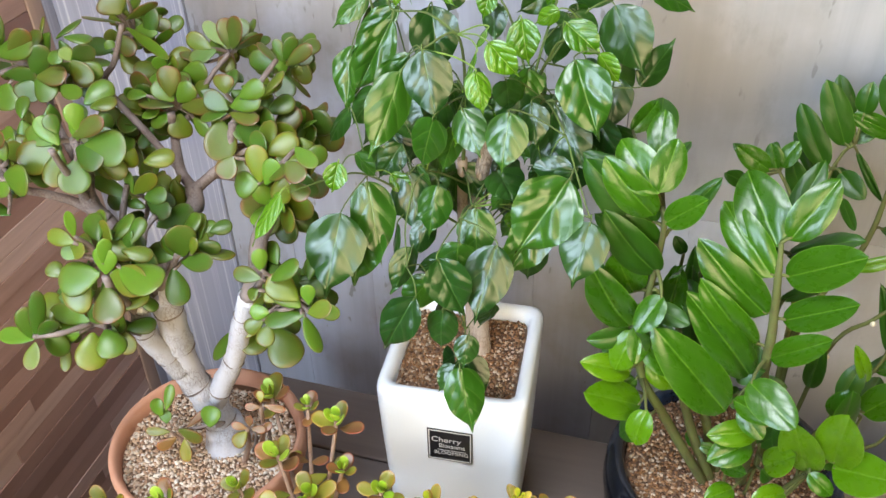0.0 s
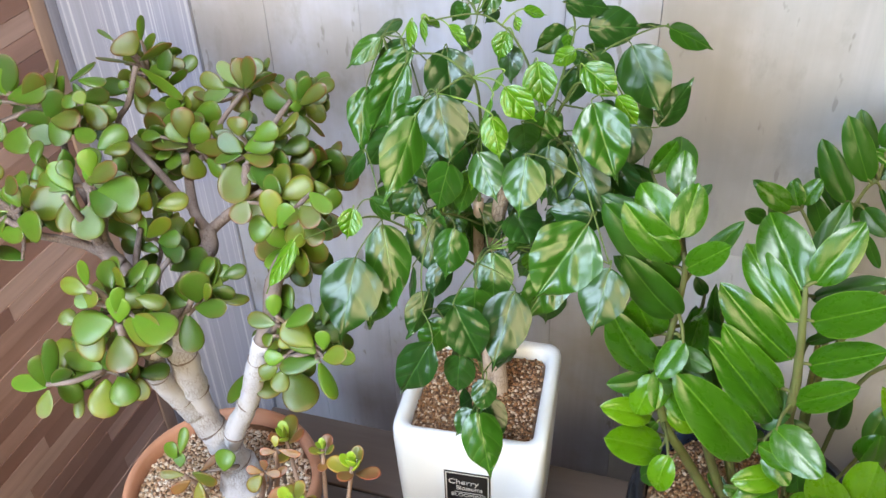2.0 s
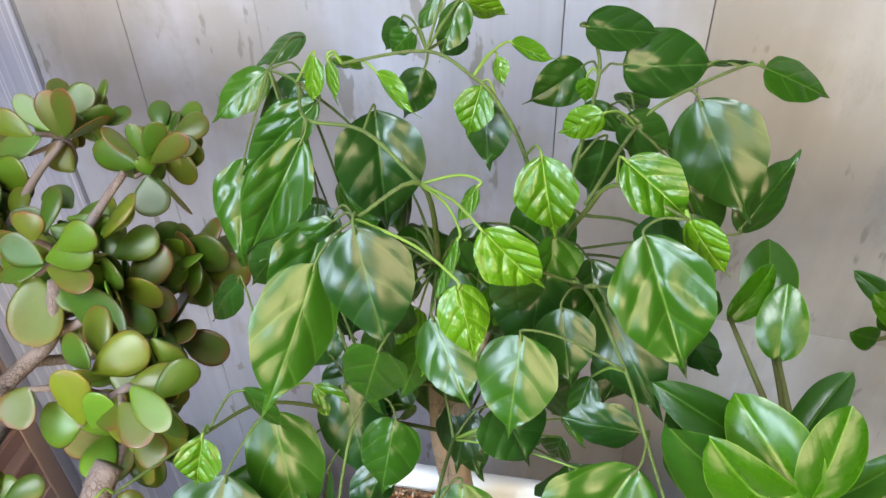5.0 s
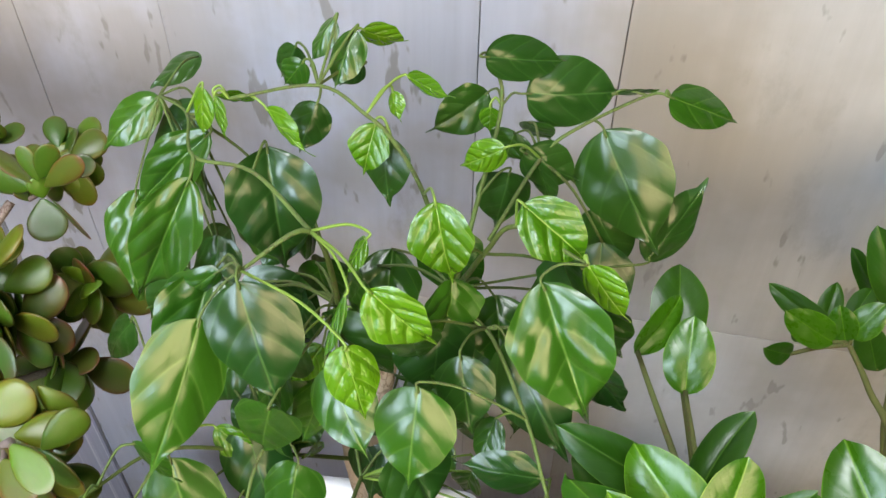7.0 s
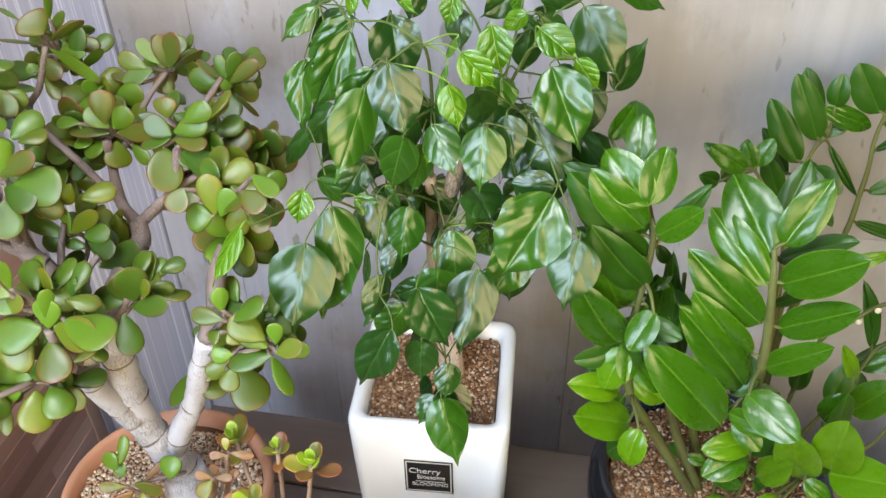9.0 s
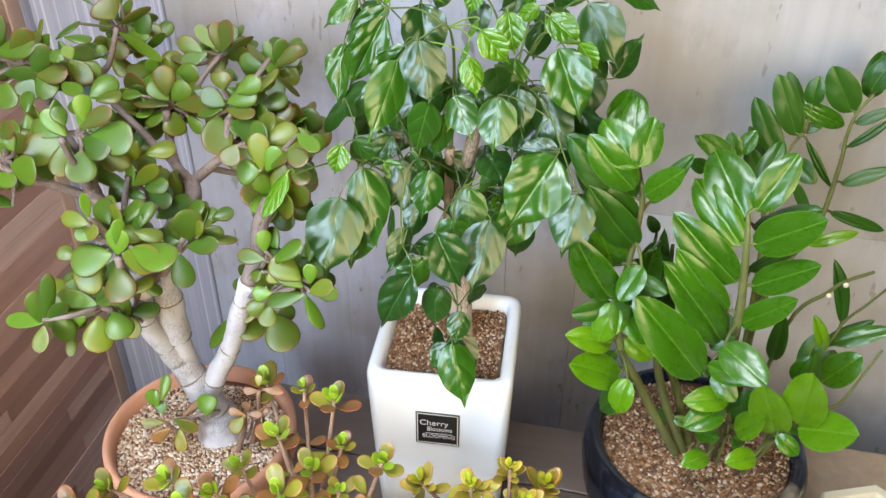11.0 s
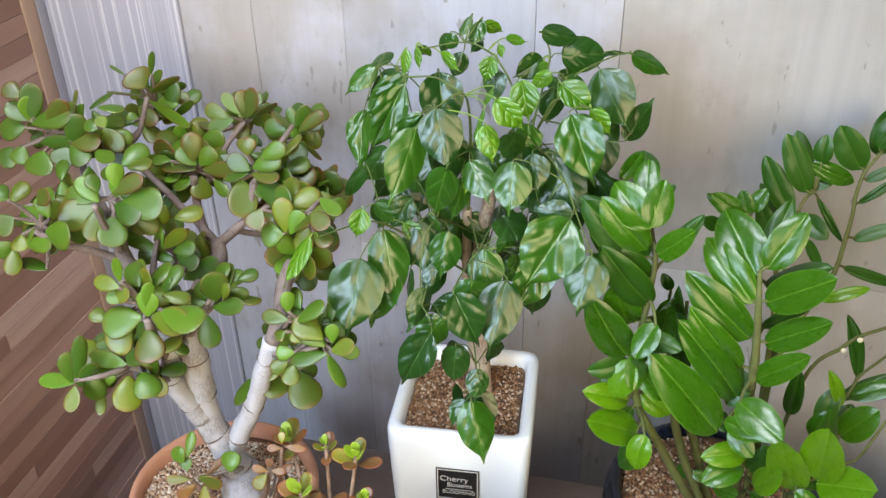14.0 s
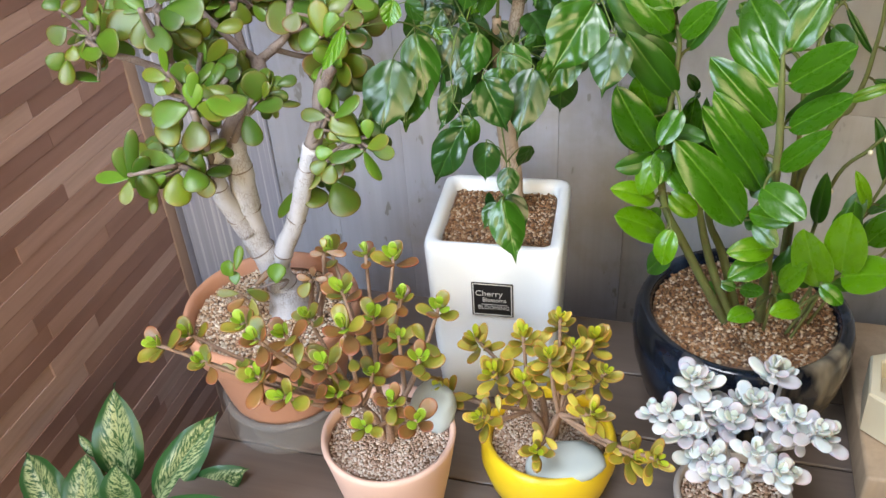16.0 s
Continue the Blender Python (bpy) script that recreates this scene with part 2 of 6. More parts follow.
M_HAPPY = [
    leaf_material("glossy_dark_leaf", (0.014, 0.060, 0.008), (0.030, 0.100, 0.010), (0.07, 0.17, 0.035), 0.31, 0.15, 0.20, 0.22, 0.5, 0.2, 0.08, 0.55),
    leaf_material("glossy_leaf", (0.022, 0.092, 0.006), (0.044, 0.150, 0.008), (0.13, 0.26, 0.04), 0.30, 0.18, 0.24, 0.25, 0.65, 0.25, 0.12, 0.6),
    leaf_material("glossy_young_leaf", (0.058, 0.195, 0.005), (0.125, 0.310, 0.007), (0.25, 0.44, 0.05), 0.22, 0.25, 0.60, 0.40, 0.8, 0.3, 0.20),
]
M_ZZ = [
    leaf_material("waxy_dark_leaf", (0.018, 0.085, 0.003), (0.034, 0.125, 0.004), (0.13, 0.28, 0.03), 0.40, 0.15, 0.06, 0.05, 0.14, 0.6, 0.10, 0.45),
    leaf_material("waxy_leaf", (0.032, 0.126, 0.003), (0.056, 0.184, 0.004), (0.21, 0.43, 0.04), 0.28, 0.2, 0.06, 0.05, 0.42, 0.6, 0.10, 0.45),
    leaf_material("waxy_young_leaf", (0.105, 0.285, 0.004), (0.170, 0.365, 0.005), (0.25, 0.46, 0.05), 0.28, 0.3, 0.06, 0.05, 0.42, 0.6, 0.10, 0.45),
]
M_JADE = [
    jade_material("jade_leaf", (0.036, 0.098, 0.006), (0.102, 0.208, 0.010), (0.14, 0.035, 0.022), 0.32),
    jade_material("jade_leaf_yellow_green", (0.070, 0.122, 0.007), (0.155, 0.212, 0.010), (0.20, 0.055, 0.025), 0.40),
    jade_material("jade_leaf_bright", (0.095, 0.210, 0.012), (0.150, 0.285, 0.020), (0.22, 0.26, 0.03), 0.14),
    jade_material("jade_leaf_flushed", (0.060, 0.098, 0.009), (0.118, 0.148, 0.014), (0.17, 0.032, 0.022), 0.70),
]
M_BRONZE = [
    jade_material("bronze_leaf", (0.150, 0.075, 0.026), (0.330, 0.170, 0.040), (0.27, 0.050, 0.03), 0.60),
    jade_material("bronze_leaf_olive", (0.110, 0.145, 0.016), (0.300, 0.280, 0.028), (0.34, 0.10, 0.03), 0.55),
    jade_material("bronze_leaf_young", (0.240, 0.400, 0.020), (0.340, 0.480, 0.040), (0.3, 0.2, 0.03), 0.15),
]
M_GOLDEN = [
    jade_material("golden_leaf", (0.360, 0.340, 0.040), (0.640, 0.550, 0.080), (0.50, 0.13, 0.03), 0.50),
    jade_material("golden_leaf_olive", (0.170, 0.170, 0.020), (0.320, 0.270, 0.028), (0.40, 0.12, 0.03), 0.55),
    jade_material("golden_leaf_green", (0.340, 0.430, 0.020), (0.520, 0.560, 0.030), (0.45, 0.15, 0.03), 0.25),
]
M_PALE = [
    jade_material("powdery_leaf", (0.620, 0.680, 0.670), (0.800, 0.840, 0.840), (0.52, 0.42, 0.50), 0.25, 0.6),
    jade_material("powdery_lilac_leaf", (0.500, 0.500, 0.530), (0.700, 0.690, 0.730), (0.46, 0.32, 0.42), 0.4, 0.6),
    jade_material("powdery_young_leaf", (0.560, 0.640, 0.560), (0.740, 0.790, 0.740), (0.50, 0.40, 0.50), 0.2, 0.6),
]
M_VARIEGATED = variegated_material()
M_JADE_BARK = bark_material("jade_bark", (0.44, 0.435, 0.47), (0.69, 0.685, 0.735), (0.33, 0.29, 0.28), 80.0, 0.20)
M_JADE_TWIG = bark_material("jade_twig", (0.18, 0.140, 0.128), (0.33, 0.275, 0.255), (0.12, 0.075, 0.055), 90.0)
M_HAPPY_BARK = bark_material("happy_tree_bark", (0.42, 0.32, 0.24), (0.58, 0.47, 0.37), (0.22, 0.15, 0.10), 70.0)
M_GREEN_STEM = bark_material("green_stem", (0.060, 0.120, 0.020), (0.130, 0.200, 0.040), (0.10, 0.10, 0.04), 80.0, 0.3)
M_LIGHT_STEM = plain_material("light_green_stem", (0.20, 0.32, 0.05), 0.5)
M_ZZ_STEM = bark_material("zz_stem", (0.075, 0.115, 0.024), (0.140, 0.185, 0.045), (0.13, 0.085, 0.035), 110.0, 0.45)
M_BRONZE_STEM = bark_material("bronze_stem", (0.30, 0.18, 0.12), (0.46, 0.32, 0.23), (0.18, 0.09, 0.06), 110.0)
M_WALL = whitewash_material()
# same whitewash, darker and less blue: the right side's dimmer light put into colour
M_WALL_DIM = whitewash_material("dim_whitewashed_board", (0.415, 0.412, 0.418), (0.490, 0.487, 0.492))
M_PANEL = streaked_material()
M_STRIP = plank_material("brown_wood_strip", (0.25, 0.145, 0.105), (0.46, 0.32, 0.26), 1, 0.42, 0.35,
                         [(0.0, (0.190, 0.082, 0.060)), (0.22, (0.270, 0.135, 0.105)), (0.45, (0.400, 0.225, 0.180)), (0.70, (0.480, 0.300, 0.250)), (1.0, (0.620, 0.445, 0.390))])
M_TRIM = plank_material("brown_trim", (0.42, 0.29, 0.225), (0.50, 0.36, 0.285), 2, 0.55, 0.3)
M_BENCH = plank_material("grey_brown_bench_board", (0.110, 0.084, 0.071), (0.155, 0.120, 0.102), 0, 0.32)
M_BLOCK = plank_material("pale_wood", (0.34, 0.24, 0.16), (0.42, 0.31, 0.21), 2, 0.6)
# colours of the unseen walls and ceiling, darkened to weaken bounced light
M_PAINT = plain_material("brown_wall_paint", (0.17, 0.14, 0.11), 0.8, 0.06, 4.0)
M_CEILING = plain_material("beige_ceiling_paint", (0.32, 0.28, 0.22), 0.85, 0.04, 4.0)
M_FLOOR = plank_material("dark_floor_board", (0.085, 0.060, 0.048), (0.120, 0.085, 0.066), 1, 0.5)
M_WHITE_GLAZE = plain_material("white_glaze", (0.83, 0.88, 0.95), 0.30, 0.04, 8.0, 0.03)
M_TERRACOTTA = terracotta_material("terracotta", (0.47, 0.225, 0.14), (0.56, 0.29, 0.185))
M_PALE_TERRACOTTA = terracotta_material("pale_terracotta", (0.70, 0.45, 0.36), (0.77, 0.53, 0.44))
M_YELLOW_GLAZE = plain_material("yellow_glaze", (0.80, 0.56, 0.02), 0.3, 0.1, 12.0, 0.03)
M_GLAZE = glaze_material()
M_STONE_GREY = plain_material("blue_grey_stone", (0.42, 0.47, 0.47), 0.7, 0.25, 25.0, 0.25)
M_GREY_POT = plain_material("grey_concrete", (0.42, 0.38, 0.36), 0.85, 0.2, 30.0, 0.3)
M_CREAM = plain_material("cream_concrete", (0.66, 0.60, 0.45), 0.8, 0.12, 20.0, 0.2)
M_TAN_GRAVEL = gravel_material("tan_gravel", (0.66, 0.51, 0.38), (0.60, 0.43, 0.29), (0.70, 0.58, 0.46), (0.52, 0.34, 0.21), (0.76, 0.68, 0.58), (0.44, 0.27, 0.17))
M_RUST_GRAVEL = gravel_material("rusty_gravel", (0.34, 0.18, 0.09), (0.25, 0.115, 0.045), (0.46, 0.30, 0.18), (0.11, 0.050, 0.024), (0.60, 0.47, 0.35), (0.30, 0.14, 0.055))
M_PINK_GRAVEL = gravel_material("pinkish_gravel", (0.60, 0.45, 0.37), (0.52, 0.37, 0.29), (0.68, 0.56, 0.48), (0.43, 0.28, 0.21), (0.74, 0.65, 0.58))
M_SOIL = plain_material("gritty_soil", (0.27, 0.17, 0.11), 0.9, 0.4, 200.0, 0.5)
M_LABEL_BLACK = plain_material("black_label", (0.012, 0.012, 0.014), 0.35, 0.1, 60.0)
M_LABEL_SILVER = plain_material("silver_print", (0.62, 0.62, 0.60), 0.35, 0.08, 60.0)
M_PLASTIC = clear_plastic()
M_NODE = plain_material("pale_leaf_scar", (0.72, 0.66, 0.48), 0.7)

# ---------------------------------------------------------------- building helpers


def thing(name, label, category, place, group="", kind=""):
    ob = new(name)
    ob.empty_display_size = 0.05
    ob.location = place
    ob["at"] = list(place)
    return tagged(ob, label, category, group, kind)


def root_place(ob):
    while ob.parent:
        ob = ob.parent
    return Vector(ob.get("at", (0, 0, 0)))


def attach(ob, parent):
    """Parents ob so that it stays where it is in the world."""
    if parent is not None:
        ob.parent = parent
        ob.matrix_parent_inverse = Matrix.Translation(-root_place(parent)) if parent.parent is None and parent.type == "EMPTY" else Matrix()
        if parent.parent is not None:
            ob.matrix_parent_inverse = parent.matrix_basis.inverted()
    return ob


def smooth(me):
    me.polygons.foreach_set("use_smooth", [True] * len(me.polygons))


def mesh_of(bm, name, material, flat=False):
    me = bpy.data.meshes.new(name)
    bmesh.ops.recalc_face_normals(bm, faces=bm.faces)
    bm.to_mesh(me)
    bm.free()
    if not flat:
        smooth(me)
    me.materials.append(material)
    return me


def part(name, bm, material, parent, label="", flat=False):
    ob = attach(new(name, mesh_of(bm, name, material, flat)), parent)
    return tagged(ob, label)


def shared(name, me, matrix, parent, label=""):
    """One more object on a mesh that several objects share."""
    ob = attach(new(name, me), parent)
    ob.matrix_basis = matrix
    return tagged(ob, label)


def box(bm, lo, hi, bevel=0.0):
    m = Matrix.Translation([(a + b) / 2 for a, b in zip(lo, hi)]) @ Matrix.Diagonal([b - a for a, b in zip(lo, hi)] + [1])
    made = bmesh.ops.create_cube(bm, size=1.0, matrix=m)
    if bevel:
        edges = {e for v in made["verts"] for e in v.link_edges}
        bmesh.ops.bevel(bm, geom=list(edges), offset=bevel, segments=2, affect="EDGES", profile=0.6)
    return bm


def rings(bm, loops, close=True, caps=(True, True)):
    """Skins a row of equal loops of points."""
    rows = [[bm.verts.new(p) for p in loop] for loop in loops]
    n = len(rows[0])
    for a, b in zip(rows, rows[1:]):
        for i in range(n if close else n - 1):
            j = (i + 1) % n
            bm.faces.new((a[i], a[j], b[j], b[i]))
    if caps[0]:
        bm.faces.new(rows[0])
    if caps[1]:
        bm.faces.new(rows[-1])
    return bm


def lathe(profile, centre, segments=56, wobble=0.0, caps=(True, True)):
    loops = []
    for r, z in profile:
        loops.append([(centre[0] + r * (1 + wobble * math.sin(3 * a + 9 * z)) * math.cos(a), centre[1] + r * (1 + wobble * math.sin(2 * a)) * math.sin(a), z)
                      for a in (2 * math.pi * i / segments for i in range(segments))])
    return rings(bmesh.new(), loops, caps=caps)


def rounded_square(half, corner, turn, centre, z, steps=7):
    pts = []
    for k in range(4):
        cx, cy = ((1, 1), (-1, 1), (-1, -1), (1, -1))[k]
        for i in range(steps + 1):
            a = math.pi / 2 * (k + i / steps)
            x, y = cx * (half - corner) + corner * math.cos(a), cy * (half - corner) + corner * math.sin(a)
            pts.append((centre[0] + x * math.cos(turn) - y * math.sin(turn), centre[1] + x * math.sin(turn) + y * math.cos(turn), z))
    return pts


def curve_points(points, steps):
    """A smooth line through the points."""
    p = [Vector(q) for q in points]
    p = [2 * p[0] - p[1]] + p + [2 * p[-1] - p[-2]]
    out = []
    for i in range(1, len(p) - 2):
        for k in range(steps):
            t = k / steps
            a, b, c, d = p[i - 1:i + 3]
            out.append(0.5 * (2 * b + (c - a) * t + (2 * a - 5 * b + 4 * c - d) * t * t + (3 * b - a - 3 * c + d) * t ** 3))
    return out + [p[-2]]


def tube(points, r0, r1, sides=10, steps=5, knots=0.0, seed=0, bm=None):
    rnd = random.Random(seed)
    line = curve_points(points, steps)
    bm = bm or bmesh.new()
    loops = []
    side = Vector((1, 0.13, 0.07))
    for i, c in enumerate(line):
        d = (line[min(i + 1, len(line) - 1)] - line[max(i - 1, 0)]).normalized()
        side = (side - d * side.dot(d)).normalized()
        up = d.cross(side)
        t = i / (len(line) - 1)
        r = r0 + (r1 - r0) * t
        if knots:
            r *= 1 + knots * (0.35 * rnd.random() + (0.8 if i % steps == 0 else 0))
        loops.append([c + r * (1 + 0.06 * math.sin(3 * a + i)) * (side * math.cos(a) + up * math.sin(a)) for a in (2 * math.pi * k / sides for k in range(sides))])
    return rings(bm, loops)


ICO = bmesh.new()
bmesh.ops.create_icosphere(ICO, subdivisions=1, radius=1.0)
ICO_V = np.array([v.co[:] for v in ICO.verts])
ICO_F = np.array([[v.index for v in f.verts] for f in ICO.faces])
ICO.free()


def pebbles(name, places, size, material, parent, label, seed, lift=0.35):
    """Loose stones, each one its own small solid, joined into one heap."""
    rng = np.random.default_rng(seed)
    n = len(places)
    s = size * rng.uniform(0.55, 1.25, (n, 1, 1)) * np.stack([rng.uniform(0.8, 1.3, n), rng.uniform(0.7, 1.1, n), rng.uniform(0.5, 0.9, n)], 1)[:, None, :]
    v = ICO_V[None] * (1 + 0.22 * rng.standard_normal((n, len(ICO_V), 1))) * s
    a, b = rng.uniform(0, 6.28, n), rng.normal(0, 0.5, n)
    ca, sa, cb, sb = np.cos(a), np.sin(a), np.cos(b), np.sin(b)
    x, y, z = v[..., 0], v[..., 1], v[..., 2]
    y, z = y * cb[:, None] - z * sb[:, None], y * sb[:, None] + z * cb[:, None]
    v = np.stack([x * ca[:, None] - y * sa[:, None], x * sa[:, None] + y * ca[:, None], z + lift * size], 2) + np.asarray(places)[:, None, :]
    f = ICO_F[None] + (np.arange(n) * len(ICO_V))[:, None, None]
    me = bpy.data.meshes.new(name)
    me.from_pydata(v.reshape(-1, 3).tolist(), [], f.reshape(-1, 3).tolist())
    me.materials.append(material)
    smooth(me)
    ob = attach(new(name, me), parent)
    return tagged(ob, label, kind="stuff")


def disc_places(centre, radius, z, gap, seed, mound=0.0):
    rng = np.random.default_rng(seed)
    k = int(radius / gap) + 1
    out = []
    for i in range(-k, k + 1):
        for j in range(-k, k + 1):
            p = np.array([i + 0.5 * (j % 2), j * 0.87]) * gap + rng.normal(0, gap * 0.25, 2)
            r = np.hypot(*p)
            if r < radius:
                out.append((centre[0] + p[0], centre[1] + p[1], z + mound * (1 - (r / radius) ** 2) + rng.normal(0, gap * 0.12)))
    return out


# ---- leaves: a few unit shapes along +y, which all leaf objects share


def blade_mesh(name, material, wide_at, tip, fold, bow, quilt, veins, rows=36, cols=8, seed=0, wave=0.0, drip=0.0, camber=0.0, curl=0.0, ruffle=0.0):
    """A thin leaf blade of length 1 and width 1, puffed up between its curved side veins.
    Attributes: lane counts the side veins along the blade, rib is the distance from the midrib, rim rises to 1 at the edge."""
    rnd = random.Random(seed)
    ph, drift = rnd.uniform(0, 6), Vector((rnd.uniform(0, 50), rnd.uniform(0, 50), 0))
    lines = {}
    for side in (1, -1):
        p, lines[side] = -0.8, []
        while p < 1.8:
            lines[side].append(p)
            p += (0.75 + 0.5 * rnd.random()) / veins
    verts, faces, lanes, ribs, rims = [], [], [], [], []
    top = (wide_at / (wide_at + tip)) ** wide_at * (tip / (wide_at + tip)) ** tip
    for i in range(rows + 1):
        v = i / rows
        vv = v / (1 - 0.45 * drip)
        w = 0.5 * (max(vv, 1e-4) ** wide_at) * (max(1 - vv, 0) ** tip) / top
        if drip and v > 0.8:
            w = max(w, 0.30 * drip * (1 - v) / 0.2)
        w *= 1 + wave * 0.8 * math.sin(9 * v + ph) + wave * 0.5 * math.sin(17 * v + 2 * ph)
        w *= 1 + ruffle * math.sin(23 * v + 3 * ph) + 0.7 * ruffle * math.sin(13 * v + ph)
        if i == 0:
            w = 0.012
        for j in range(-cols, cols + 1):
            u = math.copysign(abs(j / cols) ** 1.25, j)
            x = abs(u) * w
            s = v - 0.42 * x - 0.9 * x * x
            own = lines[1 if j >= 0 else -1]
            k = max(q for q in range(len(own) - 1) if own[q] <= s)
            lane = (s - own[k]) / (own[k + 1] - own[k])
            puff = math.sin(math.pi * lane) ** 0.7
            soft = noise.noise(Vector((u * w * 5, v * 4, 0)) + drift)
            z = fold * abs(u) * w * 2 - camber * u * u * w * 2 + bow * 4 * v * (1 - v) - curl * v ** 3
            z += quilt * (puff - 0.5) * min(1, 3 * abs(u)) * (1 - abs(u) ** 5) * math.sin(math.pi * min(1, v + 0.08))
            z -= quilt * 0.9 * math.exp(-(u / 0.09) ** 2)
            z += ruffle * 0.9 * math.sin(15 * v + ph + (2.1 if u > 0 else 0)) * abs(u) ** 3
            z += wave * soft * 1.3 + wave * math.sin(7 * v + ph + (1.5 if u > 0 else 0)) * abs(u) ** 2 + wave * 0.8 * math.sin(3.1 * v + ph) * u
            verts.append((u * w, v, z))
            lanes.append(k + lane)
            ribs.append(x)
            rims.append(abs(u))
    n = 2 * cols + 1
    for i in range(rows):
        for j in range(n - 1):
            a = i * n + j
            faces.append((a, a + 1, a + n + 1, a + n))
    me = bpy.data.meshes.new(name)
    me.from_pydata(verts, [], faces)
    for key, values in (("lane", lanes), ("rib", ribs), ("rim", rims)):
        me.attributes.new(key, "FLOAT", "POINT").data.foreach_set("value", values)
    me.materials.append(material)
    smooth(me)
    return me


def fleshy_mesh(name, material, thick, cup, narrow=1.35, rows=12, sides=14, bend=0.0):
    """A thick succulent leaf of length 1 and width 1, widest beyond the middle, with a rounded rim."""
    verts, faces, rim = [], [], []
    for i in range(rows + 1):
        v = 0.5 - 0.5 * math.cos(math.pi * i / rows)
        wide = 0.5 + 0.1 * narrow
        w = 0.055 + 0.445 * math.sin(math.pi / 2 * v / wide) ** 0.95 if v < wide else 0.5 * math.sqrt(max(0.0, 1 - ((v - wide) / (1 - wide)) ** 2.3))
        t = thick * (0.45 + 0.65 * math.sin(math.pi * min(v, 0.98) ** 0.8)) * (1.0 if v < 0.97 else 0.5)
        if i == rows:
            w, t = 0.04, 0.02
        for k in range(sides):
            a = 2 * math.pi * k / sides
            c, s = math.cos(a), math.sin(a)
            x = w * math.copysign(abs(c) ** 0.85, c)
            z = t * math.copysign(abs(s) ** 1.0, s)
            z += cup * (x * x * 2 + (v - 0.35) ** 2 * 0.7 - 0.08) + bend * v * v
            verts.append((x, v, z))
            rim.append(min(1.0, max(abs(c) ** 6, ((v - 0.84) / 0.16) if v > 0.84 else 0.0)) if v > 0.3 else 0.0)
    for i in range(rows):
        for k in range(sides):
            a, b = i * sides + k, i * sides + (k + 1) % sides
            faces.append((a, b, b + sides, a + sides))
    faces.append(tuple(range(sides)))
    faces.append(tuple(range(rows * sides, rows * sides + sides)))
    me = bpy.data.meshes.new(name)
    me.from_pydata(verts, [], faces)
    bm = bmesh.new()
    bm.from_mesh(me)
    bmesh.ops.recalc_face_normals(bm, faces=bm.faces)
    bm.to_mesh(me)
    bm.free()
    me.attributes.new("vein", "FLOAT", "POINT").data.foreach_set("value", rim)
    me.materials.append(material)
    smooth(me)
    return me


def leaf_pose(base, tip, width, facing, roll=0.0, deep=None):
    base, tip = Vector(base), Vector(tip)
    axis = tip - base
    length = max(axis.length, 1e-4)
    axis.normalize()
    face = Vector(facing)
    face = (face - axis * face.dot(axis)).normalized()
    face = Matrix.Rotation(radians(roll), 3, axis) @ face
    side = axis.cross(face)
    m = Matrix((side, axis, face)).transposed().to_4x4()
    return Matrix.Translation(base) @ m @ Matrix.Diagonal((width, length, deep or (width + length) / 2, 1))


# ---------------------------------------------------------------- the setting
WALL_Y, LEFT_X, BENCH_Z, BENCH_BACK, BENCH_LEFT = 0.826, -0.722, 0.453, 0.692, -0.462
ROOM_RIGHT, ROOM_FRONT, ROOM_TOP = 1.70, -1.45, 2.45


def slab(name, lo, hi, material, label, category):
    ob = new(name, mesh_of(box(bmesh.new(), lo, hi), name, material, True))
    return tagged(ob, label, category, kind="structure")


# unseen walls and ceiling added; the room widens to hold the left lamp
SIDE_X, PARTITION_Y = -2.00, -0.30
floor = slab("floor", (SIDE_X - 0.1, ROOM_FRONT - 0.1, -0.05), (ROOM_RIGHT + 0.1, WALL_Y + 0.1, 0.0), M_FLOOR, "dark wooden floor in shade", "floor")
slab("ceiling", (SIDE_X - 0.1, ROOM_FRONT - 0.1, ROOM_TOP), (ROOM_RIGHT + 0.1, WALL_Y + 0.1, ROOM_TOP + 0.05), M_CEILING, "unseen plain beige ceiling", "ceiling")
wall_back = slab("wall_back", (LEFT_X - 0.1, WALL_Y + 0.012, 0.0), (ROOM_RIGHT + 0.1, WALL_Y + 0.1, ROOM_TOP), M_TRIM, "back wall clad in whitewashed upright boards", "wall")
wall_left = slab("wall_left", (LEFT_X - 0.1, PARTITION_Y, 0.0), (LEFT_X - 0.008, WALL_Y + 0.012, ROOM_TOP), M_TRIM, "side wall clad in narrow brown wooden strips", "wall")
slab("wall_return", (SIDE_X, PARTITION_Y, 0.0), (LEFT_X - 0.1, PARTITION_Y + 0.1, ROOM_TOP), M_PAINT, "unseen plain brown wall closing the room", "wall")
slab("wall_side", (SIDE_X - 0.1, ROOM_FRONT, 0.0), (SIDE_X, PARTITION_Y + 0.1, ROOM_TOP), M_PAINT, "unseen plain brown wall closing the room", "wall")
slab("wall_right", (ROOM_RIGHT, ROOM_FRONT, 0.0), (ROOM_RIGHT + 0.1, WALL_Y + 0.012, ROOM_TOP), M_PAINT, "unseen plain brown wall closing the room", "wall")
slab("wall_front", (SIDE_X - 0.1, ROOM_FRONT - 0.1, 0.0), (ROOM_RIGHT + 0.1, ROOM_FRONT, ROOM_TOP), M_PAINT, "unseen plain brown wall closing the room", "wall")

# upright trim in the corner
corner_trim = new("trim", mesh_of(box(bmesh.new(), (LEFT_X - 0.006, 0.780, 0.0), (LEFT_X + 0.003, 0.804, ROOM_TOP), 0.002), "trim", M_TRIM))
tagged(corner_trim, "brown wooden corner trim beside the strip wall", "trim", kind="structure")


